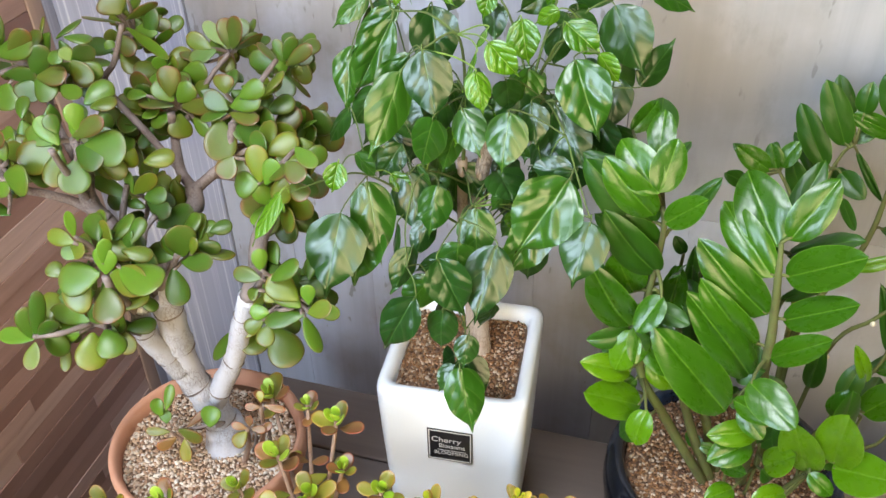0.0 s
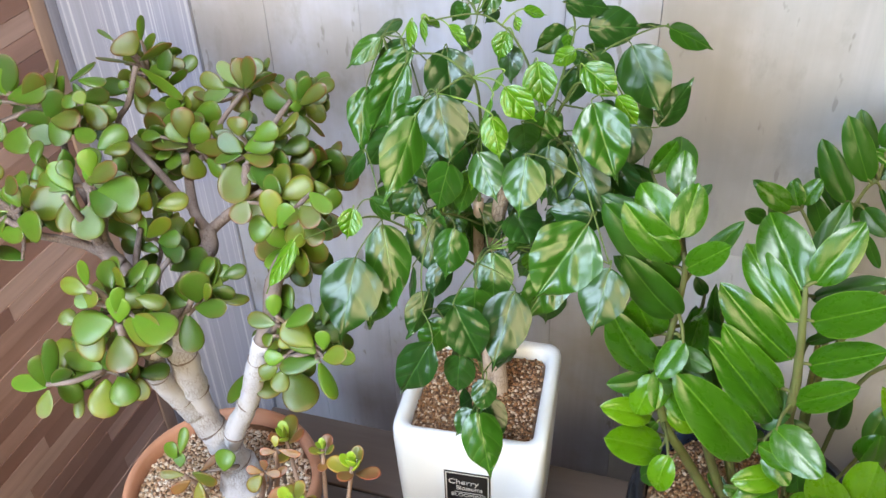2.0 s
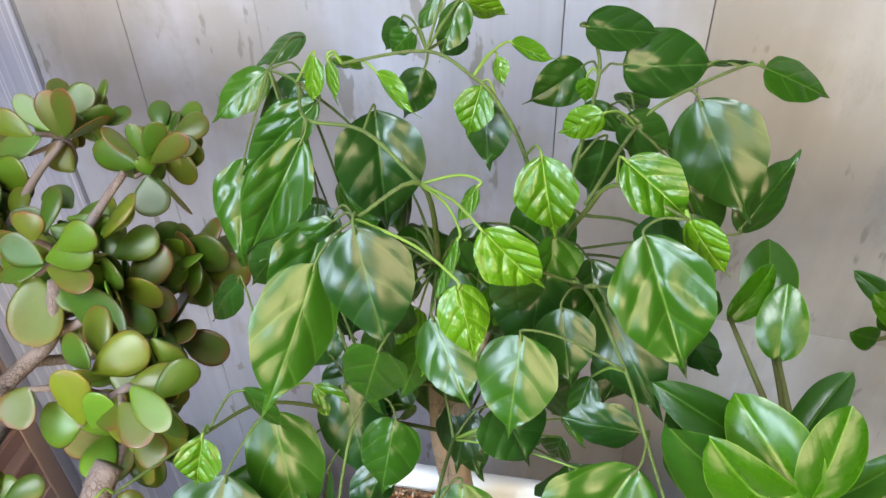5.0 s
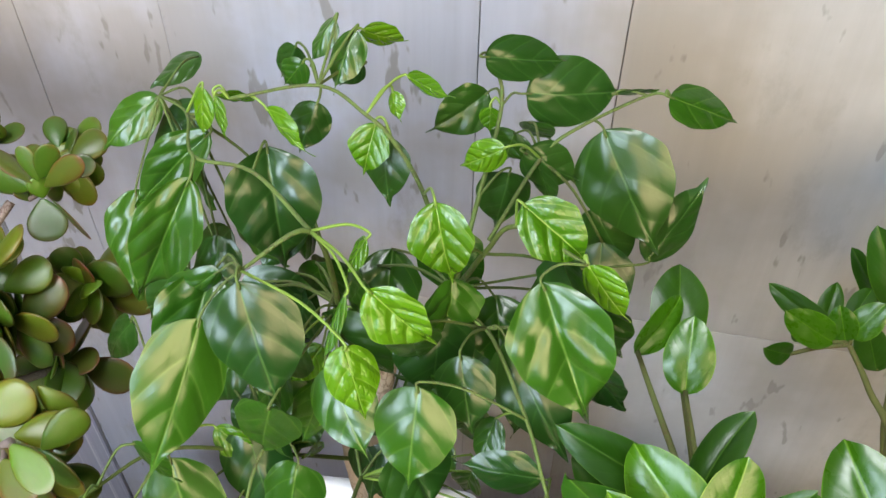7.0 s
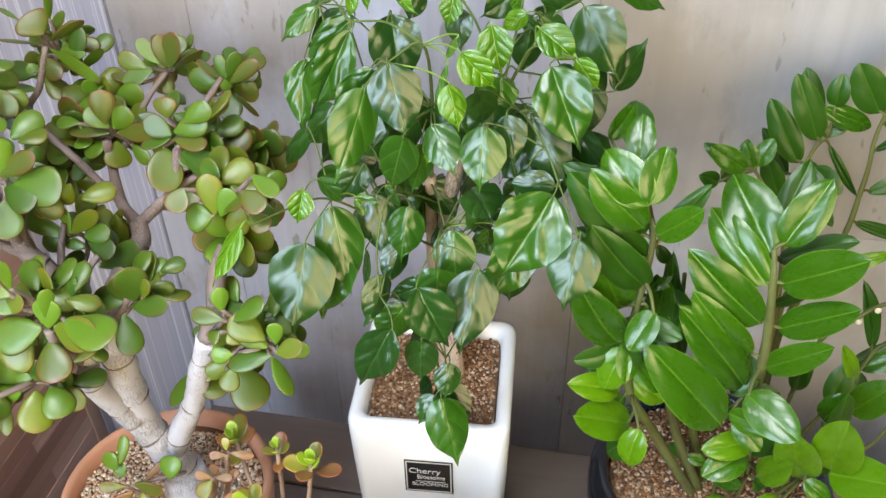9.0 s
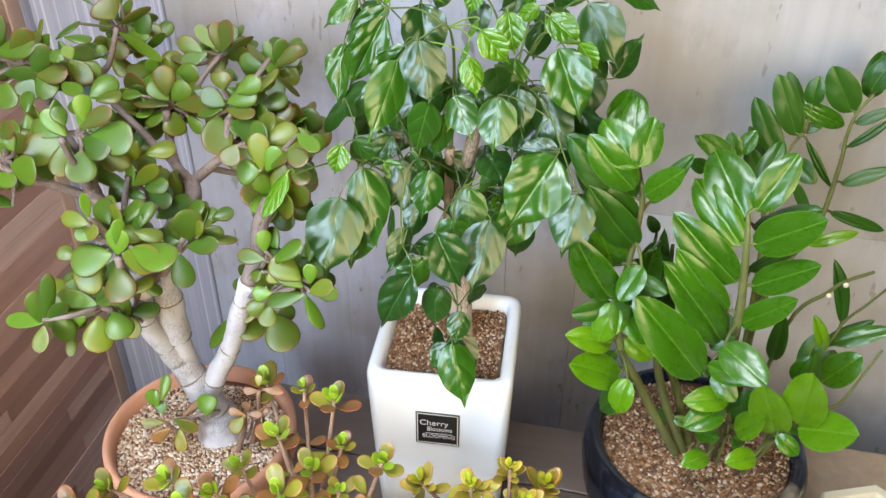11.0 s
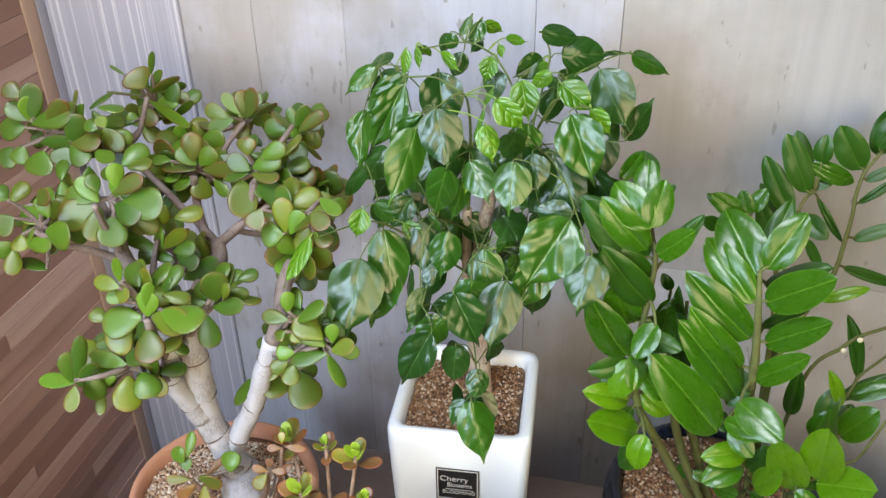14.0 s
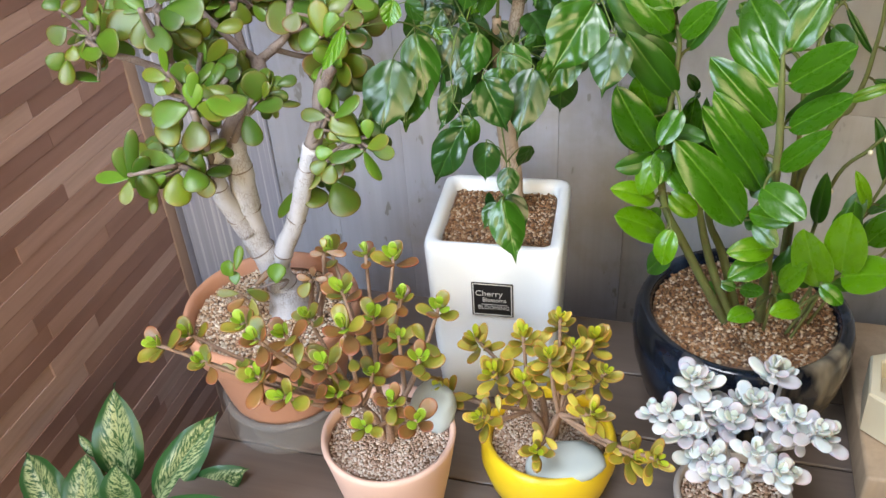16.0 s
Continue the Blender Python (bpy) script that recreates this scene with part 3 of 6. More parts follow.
def back_boards():
    seams = [LEFT_X, -0.548, -0.460, -0.352, -0.140, -0.051, 0.460, 0.80, 1.10, 1.40, ROOM_RIGHT]
    joints = {3: 0.675, 5: 0.686}
    for i, (a, b) in enumerate(zip(seams, seams[1:])):
        # boards on the right take the copy with the dimmer light painted in
        material = M_PANEL if i == 0 else M_WALL if i < 5 else M_WALL_DIM
        front = WALL_Y - (0.004 if i == 0 else 0.0)
        gap = 0.0001 if i == 3 else 0.0003
        cuts = [0.0] + ([joints[i]] if i in joints else []) + [ROOM_TOP]
        for lo, hi in zip(cuts, cuts[1:]):
            part("board", box(bmesh.new(), (a + gap, front, lo + 0.0002), (b - (0.0001 if i == 2 else 0.0003), WALL_Y + 0.012, hi - 0.0002), 0.0005), material, wall_back,
                 "pale lilac-white streaked panel" if i == 0 else "")


back_boards()
part("panel_edge", box(bmesh.new(), (LEFT_X - 0.0075, 0.8042, 0.0), (LEFT_X + 0.002, 0.8218, ROOM_TOP), 0.001), M_PANEL, wall_back, "pale lilac-white edge of the streaked panel")

# ---------------------------------------------------------------- the bench


def bench():
    b = thing("bench", "grey-brown wooden bench with a plank top carrying the pots", "bench", (0.37, 0.42, 0.0))
    rnd = random.Random(4)
    edges = [0.120, 0.215, 0.312, 0.408, 0.503, 0.598, BENCH_BACK]
    for lo, hi in zip(edges, edges[1:]):
        part("plank", box(bmesh.new(), (BENCH_LEFT + rnd.uniform(-0.002, 0.002), lo + 0.0012, BENCH_Z - 0.030), (1.20, hi - 0.0012, BENCH_Z - rnd.uniform(0, 0.0008)), 0.002), M_BENCH, b)
    part("apron", box(bmesh.new(), (BENCH_LEFT + 0.03, 0.150, BENCH_Z - 0.10), (1.17, 0.175, BENCH_Z - 0.031), 0.002), M_BENCH, b)
    part("apron", box(bmesh.new(), (BENCH_LEFT + 0.03, 0.640, BENCH_Z - 0.10), (1.17, 0.665, BENCH_Z - 0.031), 0.002), M_BENCH, b)
    for x in (BENCH_LEFT + 0.04, 1.11):
        for y in (0.180, 0.590):
            part("leg", box(bmesh.new(), (x, y, 0.0), (x + 0.05, y + 0.05, BENCH_Z - 0.031), 0.003), M_BENCH, b)


bench()

# ---------------------------------------------------------------- pots
WHITE_C, WHITE_TURN, WHITE_TOP = (-0.164, 0.590), radians(4.3), 0.668


def lettering(text, size, u, v, parent, squeeze=1.0, name="letters", label=""):
    """Raised print on the front of the white pot, u to the right and v up from the label's middle."""
    c = bpy.data.curves.new("print", "FONT")
    c.body, c.size, c.extrude, c.align_x, c.align_y = text, size, 0.00012, "CENTER", "CENTER"
    ob = new("print", c)
    bpy.context.view_layer.update()
    me = bpy.data.meshes.new_from_object(ob.evaluated_get(bpy.context.evaluated_depsgraph_get()))
    bpy.data.objects.remove(ob)
    me.transform(LABEL_POSE @ Matrix.Translation((u, v, 0.0009)) @ Matrix.Diagonal((squeeze, 1, 1, 1)))
    me.materials.append(M_LABEL_SILVER)
    me.name = name
    return tagged(attach(new(name, me), parent), label)


LABEL_SIZE = 0.0215
LABEL_POSE = Matrix.Translation((*WHITE_C, 0.0)) @ Matrix.Rotation(WHITE_TURN, 4, "Z") @ Matrix.Translation((0.0001, -0.0692, 0.6035)) @ Matrix.Rotation(radians(90), 4, "X")


def white_pot():
    p = thing("square_planter", "tall square white glazed planter with a black label", "planter", (*WHITE_C, BENCH_Z))
    prof = [(0.058, 0.010, 0.453), (0.0625, 0.012, 0.456), (0.0650, 0.012, 0.50), (0.0685, 0.012, 0.60), (0.0698, 0.012, 0.650), (0.0700, 0.013, 0.661), (0.0690, 0.014, 0.6665),
            (0.0665, 0.014, 0.6685), (0.0625, 0.012, 0.6685), (0.0590, 0.010, 0.6665), (0.0570, 0.009, 0.662), (0.0562, 0.009, 0.640)]
    part("body", rings(bmesh.new(), [rounded_square(h, c, WHITE_TURN, WHITE_C, z) for h, c, z in prof]), M_WHITE_GLAZE, p)
    part("soil", rings(bmesh.new(), [rounded_square(0.0555, 0.008, WHITE_TURN, WHITE_C, 0.640), rounded_square(0.0555, 0.008, WHITE_TURN, WHITE_C, 0.6545)]), M_SOIL, p, "dark potting soil")
    rng = np.random.default_rng(3)
    places = []
    for i in range(-22, 23):
        for j in range(-22, 23):
            u, v = (np.array([i, j]) + rng.normal(0, 0.3, 2)) * 0.0025
            if abs(u) < 0.0545 and abs(v) < 0.0545:
                x = WHITE_C[0] + u * math.cos(WHITE_TURN) - v * math.sin(WHITE_TURN)
                y = WHITE_C[1] + u * math.sin(WHITE_TURN) + v * math.cos(WHITE_TURN)
                places.append((x, y, 0.6550 + rng.normal(0, 0.0006)))
    pebbles("gravel", places, 0.0017, M_RUST_GRAVEL, p, "fine rusty and cream gravel", 5)
    # the label with its double border and print
    s = LABEL_SIZE
    bm = box(bmesh.new(), (-s, -s, 0.0), (s, s, 0.0008), 0.0002)
    bm.transform(LABEL_POSE)
    lab = part("label", bm, M_LABEL_BLACK, p, "square black label with a silver border")
    bm = bmesh.new()
    q = s - 0.0012
    for lo, hi in (((-q, -q), (q, -q + 0.0011)), ((-q, q - 0.0011), (q, q)), ((-q, -q), (-q + 0.0011, q)), ((q - 0.0011, -q), (q, q))):
        box(bm, (*lo, 0.00082), (*hi, 0.00105))
    bm.transform(LABEL_POSE)
    part("border", bm, M_LABEL_SILVER, lab, "silver border line", True)
    lettering("Cherry", 0.0098, -0.0035, 0.0076, lab)
    lettering("Blossoms", 0.0080, 0.0020, -0.0005, lab, 0.82)
    bm = box(bmesh.new(), (-0.0120, -0.0066, 0.0009), (0.0150, -0.0060, 0.0011))
    bm.transform(LABEL_POSE)
    part("rule", bm, M_LABEL_SILVER, lab, "", True)
    lettering("BLOOMING", 0.0066, 0.0012, -0.0105, lab, 0.95)


white_pot()


def round_pot(name, label, category, centre, profile, material, soil, gravel, gravel_label, size, seed, wobble=0.0, mound=0.0):
    """profile: outside from the foot up, over the rim and down inside. soil: radius and height."""
    p = thing(name, label, category, (*centre, profile[0][1]))
    part("body", lathe(profile, centre, wobble=wobble), material, p)
    r, z = soil
    part("soil", lathe([(r, z - 0.02), (r, z - 0.001), (r * 0.5, z - 0.001 + mound * 0.75)], centre), M_SOIL, p, "dark potting soil")
    pebbles("gravel", disc_places(centre, r - size * 0.5, z, size * 1.55, seed, mound), size, gravel, p, gravel_label, seed)
    return p


JADE_C, JADE_RIM = (-0.384, 0.470), 0.606
round_pot("terracotta_pot", "round terracotta pot with a thick rim and pale bloom", "flower pot", JADE_C,
          [(0.058, 0.4900), (0.064, 0.4905), (0.066, 0.497), (0.079, 0.560), (0.0805, 0.570), (0.0870, 0.5715), (0.0905, 0.576), (0.0925, 0.598), (0.0920, 0.6035), (0.0895, 0.606),
           (0.0865, 0.6055), (0.0842, 0.602), (0.0825, 0.592), (0.0815, 0.575)], M_TERRACOTTA, (0.0822, 0.590), M_TAN_GRAVEL, "coarse tan and cream gravel", 0.0020, 11, 0.004, 0.004)


def clear_stand():
    s = thing("plastic_stand", "clear plastic dish turned over, holding up the terracotta pot", "stand", (*JADE_C, BENCH_Z))
    part("dish", lathe([(0.073, 0.4533), (0.0745, 0.4545), (0.0720, 0.4600), (0.0690, 0.4850), (0.0685, 0.4875), (0.0660, 0.4885), (0.050, 0.4885), (0.050, 0.4870), (0.0655, 0.4868), (0.0670, 0.4840), (0.0705, 0.4590), (0.0715, 0.4533)],
                       JADE_C, caps=(False, False)), M_PLASTIC, s)
    part("rim", lathe([(0.0690, 0.4868), (0.0715, 0.4873), (0.0730, 0.4895), (0.0728, 0.4930), (0.0700, 0.4938), (0.0672, 0.4936), (0.0668, 0.4900)], JADE_C, caps=(False, False)), M_PLASTIC, s, "clear plastic rim")


clear_stand()

ZZ_C, ZZ_RIM = (0.092, 0.586), 0.583
round_pot("dark_pot", "rounded blue-black glazed pot with worn tan patches", "flower pot", ZZ_C,
          [(0.078, 0.4532), (0.084, 0.455), (0.096, 0.480), (0.107, 0.520), (0.1105, 0.548), (0.1095, 0.568), (0.1060, 0.579), (0.1015, 0.583), (0.0970, 0.5825), (0.0935, 0.579), (0.0920, 0.570), (0.0910, 0.555)],
          M_GLAZE, (0.0912, 0.5715), M_RUST_GRAVEL, "rusty brown and cream gravel", 0.0020, 17, 0.003, 0.003)

BRONZE_C = (-0.224, 0.362)
round_pot("small_terracotta_pot", "small pale terracotta pot", "flower pot", BRONZE_C,
          [(0.040, 0.4532), (0.044, 0.4545), (0.055, 0.510), (0.061, 0.545), (0.0635, 0.558), (0.0630, 0.5615), (0.0605, 0.5625), (0.0580, 0.561), (0.0570, 0.552), (0.056, 0.535)],
          M_PALE_TERRACOTTA, (0.0562, 0.5520), M_PINK_GRAVEL, "pinkish cream gravel", 0.0015, 23, 0.004, 0.002)

GOLD_C = (-0.083, 0.424)
round_pot("yellow_pot", "small round bright yellow glazed pot", "flower pot", GOLD_C,
          [(0.040, 0.4532), (0.048, 0.455), (0.060, 0.475), (0.0665, 0.500), (0.0660, 0.518), (0.0635, 0.5265), (0.0605, 0.529), (0.0575, 0.528), (0.0560, 0.521), (0.055, 0.505)],
          M_YELLOW_GLAZE, (0.0552, 0.5185), M_PINK_GRAVEL, "pinkish cream gravel", 0.0015, 29, 0.004, 0.002)

PALE_C = (0.090, 0.395)
round_pot("grey_pot", "small grey concrete pot", "flower pot", PALE_C,
          [(0.042, 0.4532), (0.045, 0.4545), (0.050, 0.500), (0.0525, 0.516), (0.0515, 0.519), (0.0485, 0.5195), (0.0465, 0.517), (0.0455, 0.505)],
          M_GREY_POT, (0.0458, 0.5110), M_PINK_GRAVEL, "pinkish gravel", 0.0019, 31)


def rock(name, label, centre, scale, turn, seed, material):
    bm = bmesh.new()
    bmesh.ops.create_icosphere(bm, subdivisions=3, radius=1.0)
    for v in bm.verts:
        v.co *= 1 + 0.16 * noise.noise(v.co * 1.3 + Vector((seed, 0, 0))) + 0.05 * noise.noise(v.co * 4)
        v.co = Vector([math.copysign(abs(a) ** 0.75, a) for a in v.co])
    bm.transform(Matrix.Translation(centre) @ Euler([radians(a) for a in turn]).to_matrix().to_4x4() @ Matrix.Diagonal((*scale, 1)))
    ob = new(name, mesh_of(bm, name, material))
    return tagged(ob, label, "stone")


rock("flat_stone", "flat blue-grey stone lying on the gravel of the yellow pot", (-0.062, 0.389, 0.5265), (0.036, 0.022, 0.0075), (6, -4, 20), 2.0, M_STONE_GREY)
rock("upright_stone", "grey stone slab leaning in the small terracotta pot", (-0.188, 0.392, 0.572), (0.022, 0.009, 0.026), (-20, 10, -25), 5.0, M_STONE_GREY)


def side_slab():
    s = thing("wood_block", "thick pale wooden block lying on the bench", "wood block", (0.42, 0.58, BENCH_Z))
    bm = box(bmesh.new(), (0.212, 0.455, BENCH_Z + 0.0003), (0.70, 0.688, BENCH_Z + 0.046), 0.004)
    part("block", bm, M_BLOCK, s)
    z = BENCH_Z + 0.0465
    p = thing("cream_planter", "small cream six-sided concrete planter", "planter", (0.262, 0.535, z))
    six = lambda r, h: [(0.262 + r * math.cos(a), 0.535 + r * math.sin(a), h) for a in (radians(60 * i + 22) for i in range(6))]
    part("body", rings(bmesh.new(), [six(0.050, z), six(0.055, z + 0.003), six(0.057, z + 0.050), six(0.055, z + 0.053), six(0.046, z + 0.053), six(0.044, z + 0.050), six(0.043, z + 0.030)]), M_CREAM, p, flat=True)


side_slab()

# ---------------------------------------------------------------- plants: where their leaves and branches are
HAPPY_LEAVES_a = [
    ((-0.260, 0.652, 0.980), (-0.285, 0.635, 0.960), 0.0180, 15, 1, 1),
    ((-0.224, 0.628, 1.006), (-0.226, 0.622, 0.985), 0.0107, 30, 2, -1),
    ((-0.211, 0.612, 1.015), (-0.209, 0.607, 0.997), 0.0101, 45, 2, -1),
    ((-0.209, 0.611, 1.016), (-0.203, 0.629, 0.999), 0.0102, 20, 2, -1),
    ((-0.263, 0.620, 0.951), (-0.264, 0.595, 0.907), 0.0263, 25, 1, 2),
    ((-0.224, 0.625, 0.985), (-0.261, 0.613, 0.948), 0.0210, 12, 1, 2),
    ((-0.217, 0.590, 0.990), (-0.244, 0.573, 0.934), 0.0244, -9, 1, 2),
    ((-0.191, 0.608, 0.996), (-0.183, 0.589, 0.950), 0.0349, -12, 0, 2),
    ((-0.191, 0.551, 0.983), (-0.222, 0.546, 0.957), 0.0125, -20, 1, 1),
    ((-0.191, 0.532, 0.979), (-0.203, 0.497, 0.932), 0.0301, -24, 1, 0),
]
HAPPY_LEAVES_b = [
    ((-0.177, 0.538, 0.994), (-0.163, 0.520, 0.952), 0.0318, -3, 0, 0),
    ((-0.191, 0.613, 1.011), (-0.173, 0.600, 1.000), 0.0107, 30, 2, 3),
    ((-0.174, 0.625, 1.008), (-0.181, 0.615, 0.989), 0.0218, 0, 0, 3),
    ((-0.192, 0.655, 1.013), (-0.202, 0.655, 0.995), 0.0115, 0, 0, -1),
    ((-0.162, 0.644, 1.031), (-0.169, 0.628, 1.013), 0.0139, 20, 1, 3),
    ((-0.172, 0.649, 1.032), (-0.183, 0.641, 1.015), 0.0095, 35, 1, 3),
    ((-0.163, 0.655, 1.024), (-0.147, 0.665, 1.013), 0.0118, 20, 2, 1),
    ((-0.182, 0.635, 1.019), (-0.192, 0.635, 1.006), 0.0114, 0, 1, -1),
    ((-0.162, 0.650, 1.011), (-0.173, 0.650, 0.999), 0.0086, 0, 0, -1),
    ((-0.147, 0.612, 1.011), (-0.151, 0.604, 0.992), 0.0187, 0, 2, 2),
]
HAPPY_LEAVES_c = [
    ((-0.147, 0.623, 0.997), (-0.144, 0.612, 0.971), 0.0330, 15, 0, 0),
    ((-0.117, 0.578, 1.006), (-0.109, 0.567, 0.978), 0.0218, 0, 2, 2),
    ((-0.129, 0.531, 1.008), (-0.108, 0.529, 0.987), 0.0189, 0, 2, 2),
    ((-0.135, 0.520, 0.992), (-0.126, 0.509, 0.968), 0.0164, -18, 2, 3),
    ((-0.139, 0.538, 0.997), (-0.146, 0.525, 0.975), 0.0084, 60, 2, 0),
    ((-0.136, 0.556, 1.006), (-0.143, 0.550, 0.993), 0.0102, 60, 2, 0),
    ((-0.114, 0.535, 0.956), (-0.115, 0.515, 0.920), 0.0343, 0, 1, 0),
    ((-0.150, 0.541, 0.951), (-0.132, 0.520, 0.927), 0.0236, 0, 1, 0),
    ((-0.102, 0.552, 0.956), (-0.095, 0.537, 0.930), 0.0259, 6, 0, 0),
    ((-0.076, 0.567, 0.985), (-0.053, 0.544, 0.940), 0.0340, -9, 1, 2),
]
HAPPY_LEAVES_d = [
    ((-0.087, 0.589, 1.001), (-0.061, 0.582, 0.984), 0.0206, -20, 2, 2),
    ((-0.061, 0.578, 0.986), (-0.045, 0.568, 0.970), 0.0183, 30, 2, 0),
    ((-0.061, 0.654, 0.990), (-0.033, 0.631, 0.948), 0.0427, 6, 0, 0),
    ((-0.034, 0.637, 0.935), (-0.013, 0.658, 0.964), 0.0232, 30, 0, 0),
    ((-0.095, 0.659, 1.000), (-0.055, 0.671, 0.997), 0.0316, 0, 0, 1),
    ((-0.058, 0.665, 1.001), (-0.041, 0.675, 0.997), 0.0077, 50, 0, 0),
    ((-0.036, 0.669, 1.000), (-0.002, 0.688, 0.978), 0.0165, -24, 1, 0),
    ((-0.112, 0.670, 0.991), (-0.134, 0.654, 0.978), 0.0269, -15, 0, 2),
    ((-0.112, 0.652, 1.020), (-0.080, 0.667, 1.012), 0.0175, -9, 0, 1),
    ((-0.092, 0.639, 0.985), (-0.069, 0.642, 0.970), 0.0196, 0, 0, 1),
]
HAPPY_LEAVES_e = [
    ((-0.085, 0.640, 0.977), (-0.078, 0.640, 0.957), 0.0106, 20, 0, -1),
    ((-0.109, 0.655, 0.994), (-0.109, 0.655, 0.981), 0.0088, 0, 2, -1),
    ((-0.099, 0.630, 0.993), (-0.117, 0.630, 0.980), 0.0129, 0, 2, 1),
    ((-0.097, 0.635, 0.977), (-0.101, 0.631, 0.946), 0.0221, -9, 0, 3),
    ((-0.139, 0.632, 1.020), (-0.120, 0.617, 1.023), 0.0086, 20, 2, -1),
    ((-0.144, 0.627, 1.016), (-0.140, 0.619, 1.008), 0.0075, 20, 2, -1),
    ((-0.060, 0.650, 0.951), (-0.041, 0.646, 0.920), 0.0229, 0, 0, 1),
    ((-0.087, 0.572, 0.944), (-0.059, 0.547, 0.908), 0.0288, -3, 0, 0),
    ((-0.066, 0.508, 0.926), (-0.094, 0.477, 0.880), 0.0517, -9, 1, 2),
    ((-0.091, 0.520, 0.862), (-0.093, 0.514, 0.826), 0.0362, 0, 0, 1),
]
HAPPY_LEAVES_f = [
    ((-0.047, 0.489, 0.907), (-0.053, 0.465, 0.870), 0.0435, 0, 0, 0),
    ((-0.066, 0.530, 0.918), (-0.098, 0.530, 0.917), 0.0179, -6, 0, 0),
    ((-0.132, 0.511, 0.888), (-0.126, 0.491, 0.855), 0.0328, -3, 1, 0),
    ((-0.234, 0.501, 0.872), (-0.238, 0.465, 0.821), 0.0439, 0, 0, 0),
    ((-0.222, 0.529, 0.885), (-0.206, 0.503, 0.830), 0.0323, -12, 1, 0),
    ((-0.222, 0.480, 0.932), (-0.225, 0.471, 0.912), 0.0185, -12, 2, 2),
    ((-0.211, 0.550, 0.880), (-0.192, 0.547, 0.868), 0.0144, 0, 2, 2),
    ((-0.168, 0.537, 0.885), (-0.172, 0.519, 0.849), 0.0252, 0, 1, 3),
    ((-0.199, 0.527, 0.850), (-0.198, 0.507, 0.821), 0.0133, 55, 0, 0),
    ((-0.178, 0.500, 0.852), (-0.186, 0.478, 0.822), 0.0212, -33, 0, 3),
]
HAPPY_LEAVES_g = [
    ((-0.148, 0.520, 0.833), (-0.182, 0.516, 0.815), 0.0169, 3, 0, 2),
    ((-0.145, 0.458, 0.880), (-0.125, 0.450, 0.840), 0.0296, -3, 0, 2),
    ((-0.110, 0.484, 0.879), (-0.117, 0.452, 0.834), 0.0315, 0, 0, 0),
    ((-0.169, 0.474, 0.826), (-0.192, 0.462, 0.778), 0.0282, 0, 0, 2),
    ((-0.150, 0.483, 0.809), (-0.152, 0.477, 0.773), 0.0232, 3, 0, 1),
    ((-0.132, 0.491, 0.781), (-0.133, 0.477, 0.758), 0.0236, -3, 0, 1),
    ((-0.144, 0.495, 0.740), (-0.155, 0.481, 0.720), 0.0246, -6, 0, 3),
    ((-0.137, 0.482, 0.752), (-0.120, 0.459, 0.705), 0.0302, -15, 1, 3),
    ((-0.255, 0.453, 0.919), (-0.274, 0.435, 0.886), 0.0160, 40, 2, 0),
    ((-0.119, 0.544, 0.976), (-0.118, 0.553, 0.945), 0.0196, -15, 0, 1),
]
HAPPY_LEAVES_h = [
    ((-0.164, 0.518, 0.954), (-0.178, 0.526, 0.905), 0.0244, 0, 1, 0),
    ((-0.155, 0.545, 0.932), (-0.166, 0.539, 0.894), 0.0165, -9, 1, 3),
    ((-0.249, 0.570, 0.921), (-0.272, 0.570, 0.888), 0.0147, 30, 0, -1),
]
HAPPY_LEAVES = HAPPY_LEAVES_a + HAPPY_LEAVES_b + HAPPY_LEAVES_c + HAPPY_LEAVES_d + HAPPY_LEAVES_e + HAPPY_LEAVES_f + HAPPY_LEAVES_g + HAPPY_LEAVES_h
ZZ_LEAVES_a = [
    ((-0.006, 0.510, 0.923), (-0.037, 0.530, 0.949), 0.0222, 3, 1, 0),
    ((-0.007, 0.516, 0.901), (-0.043, 0.507, 0.944), 0.0211, -9, 1, 1),
    ((-0.006, 0.510, 0.924), (0.001, 0.528, 0.956), 0.0198, 15, 1, 2),
    ((-0.011, 0.590, 0.905), (-0.012, 0.612, 0.931), 0.0272, 0, 1, 2),
    ((-0.034, 0.600, 0.915), (-0.017, 0.620, 0.933), 0.0123, 30, 1, 0),
    ((0.001, 0.507, 0.902), (0.024, 0.492, 0.935), 0.0152, 0, 1, 2),
    ((-0.005, 0.528, 0.885), (-0.057, 0.517, 0.936), 0.0266, -9, 0, 0),
    ((-0.002, 0.530, 0.866), (-0.041, 0.513, 0.894), 0.0238, -12, 0, 1),
    ((0.001, 0.528, 0.842), (-0.038, 0.505, 0.900), 0.0231, -9, 0, 1),
    ((-0.013, 0.528, 0.819), (-0.029, 0.513, 0.864), 0.0237, -6, 1, 2),
]
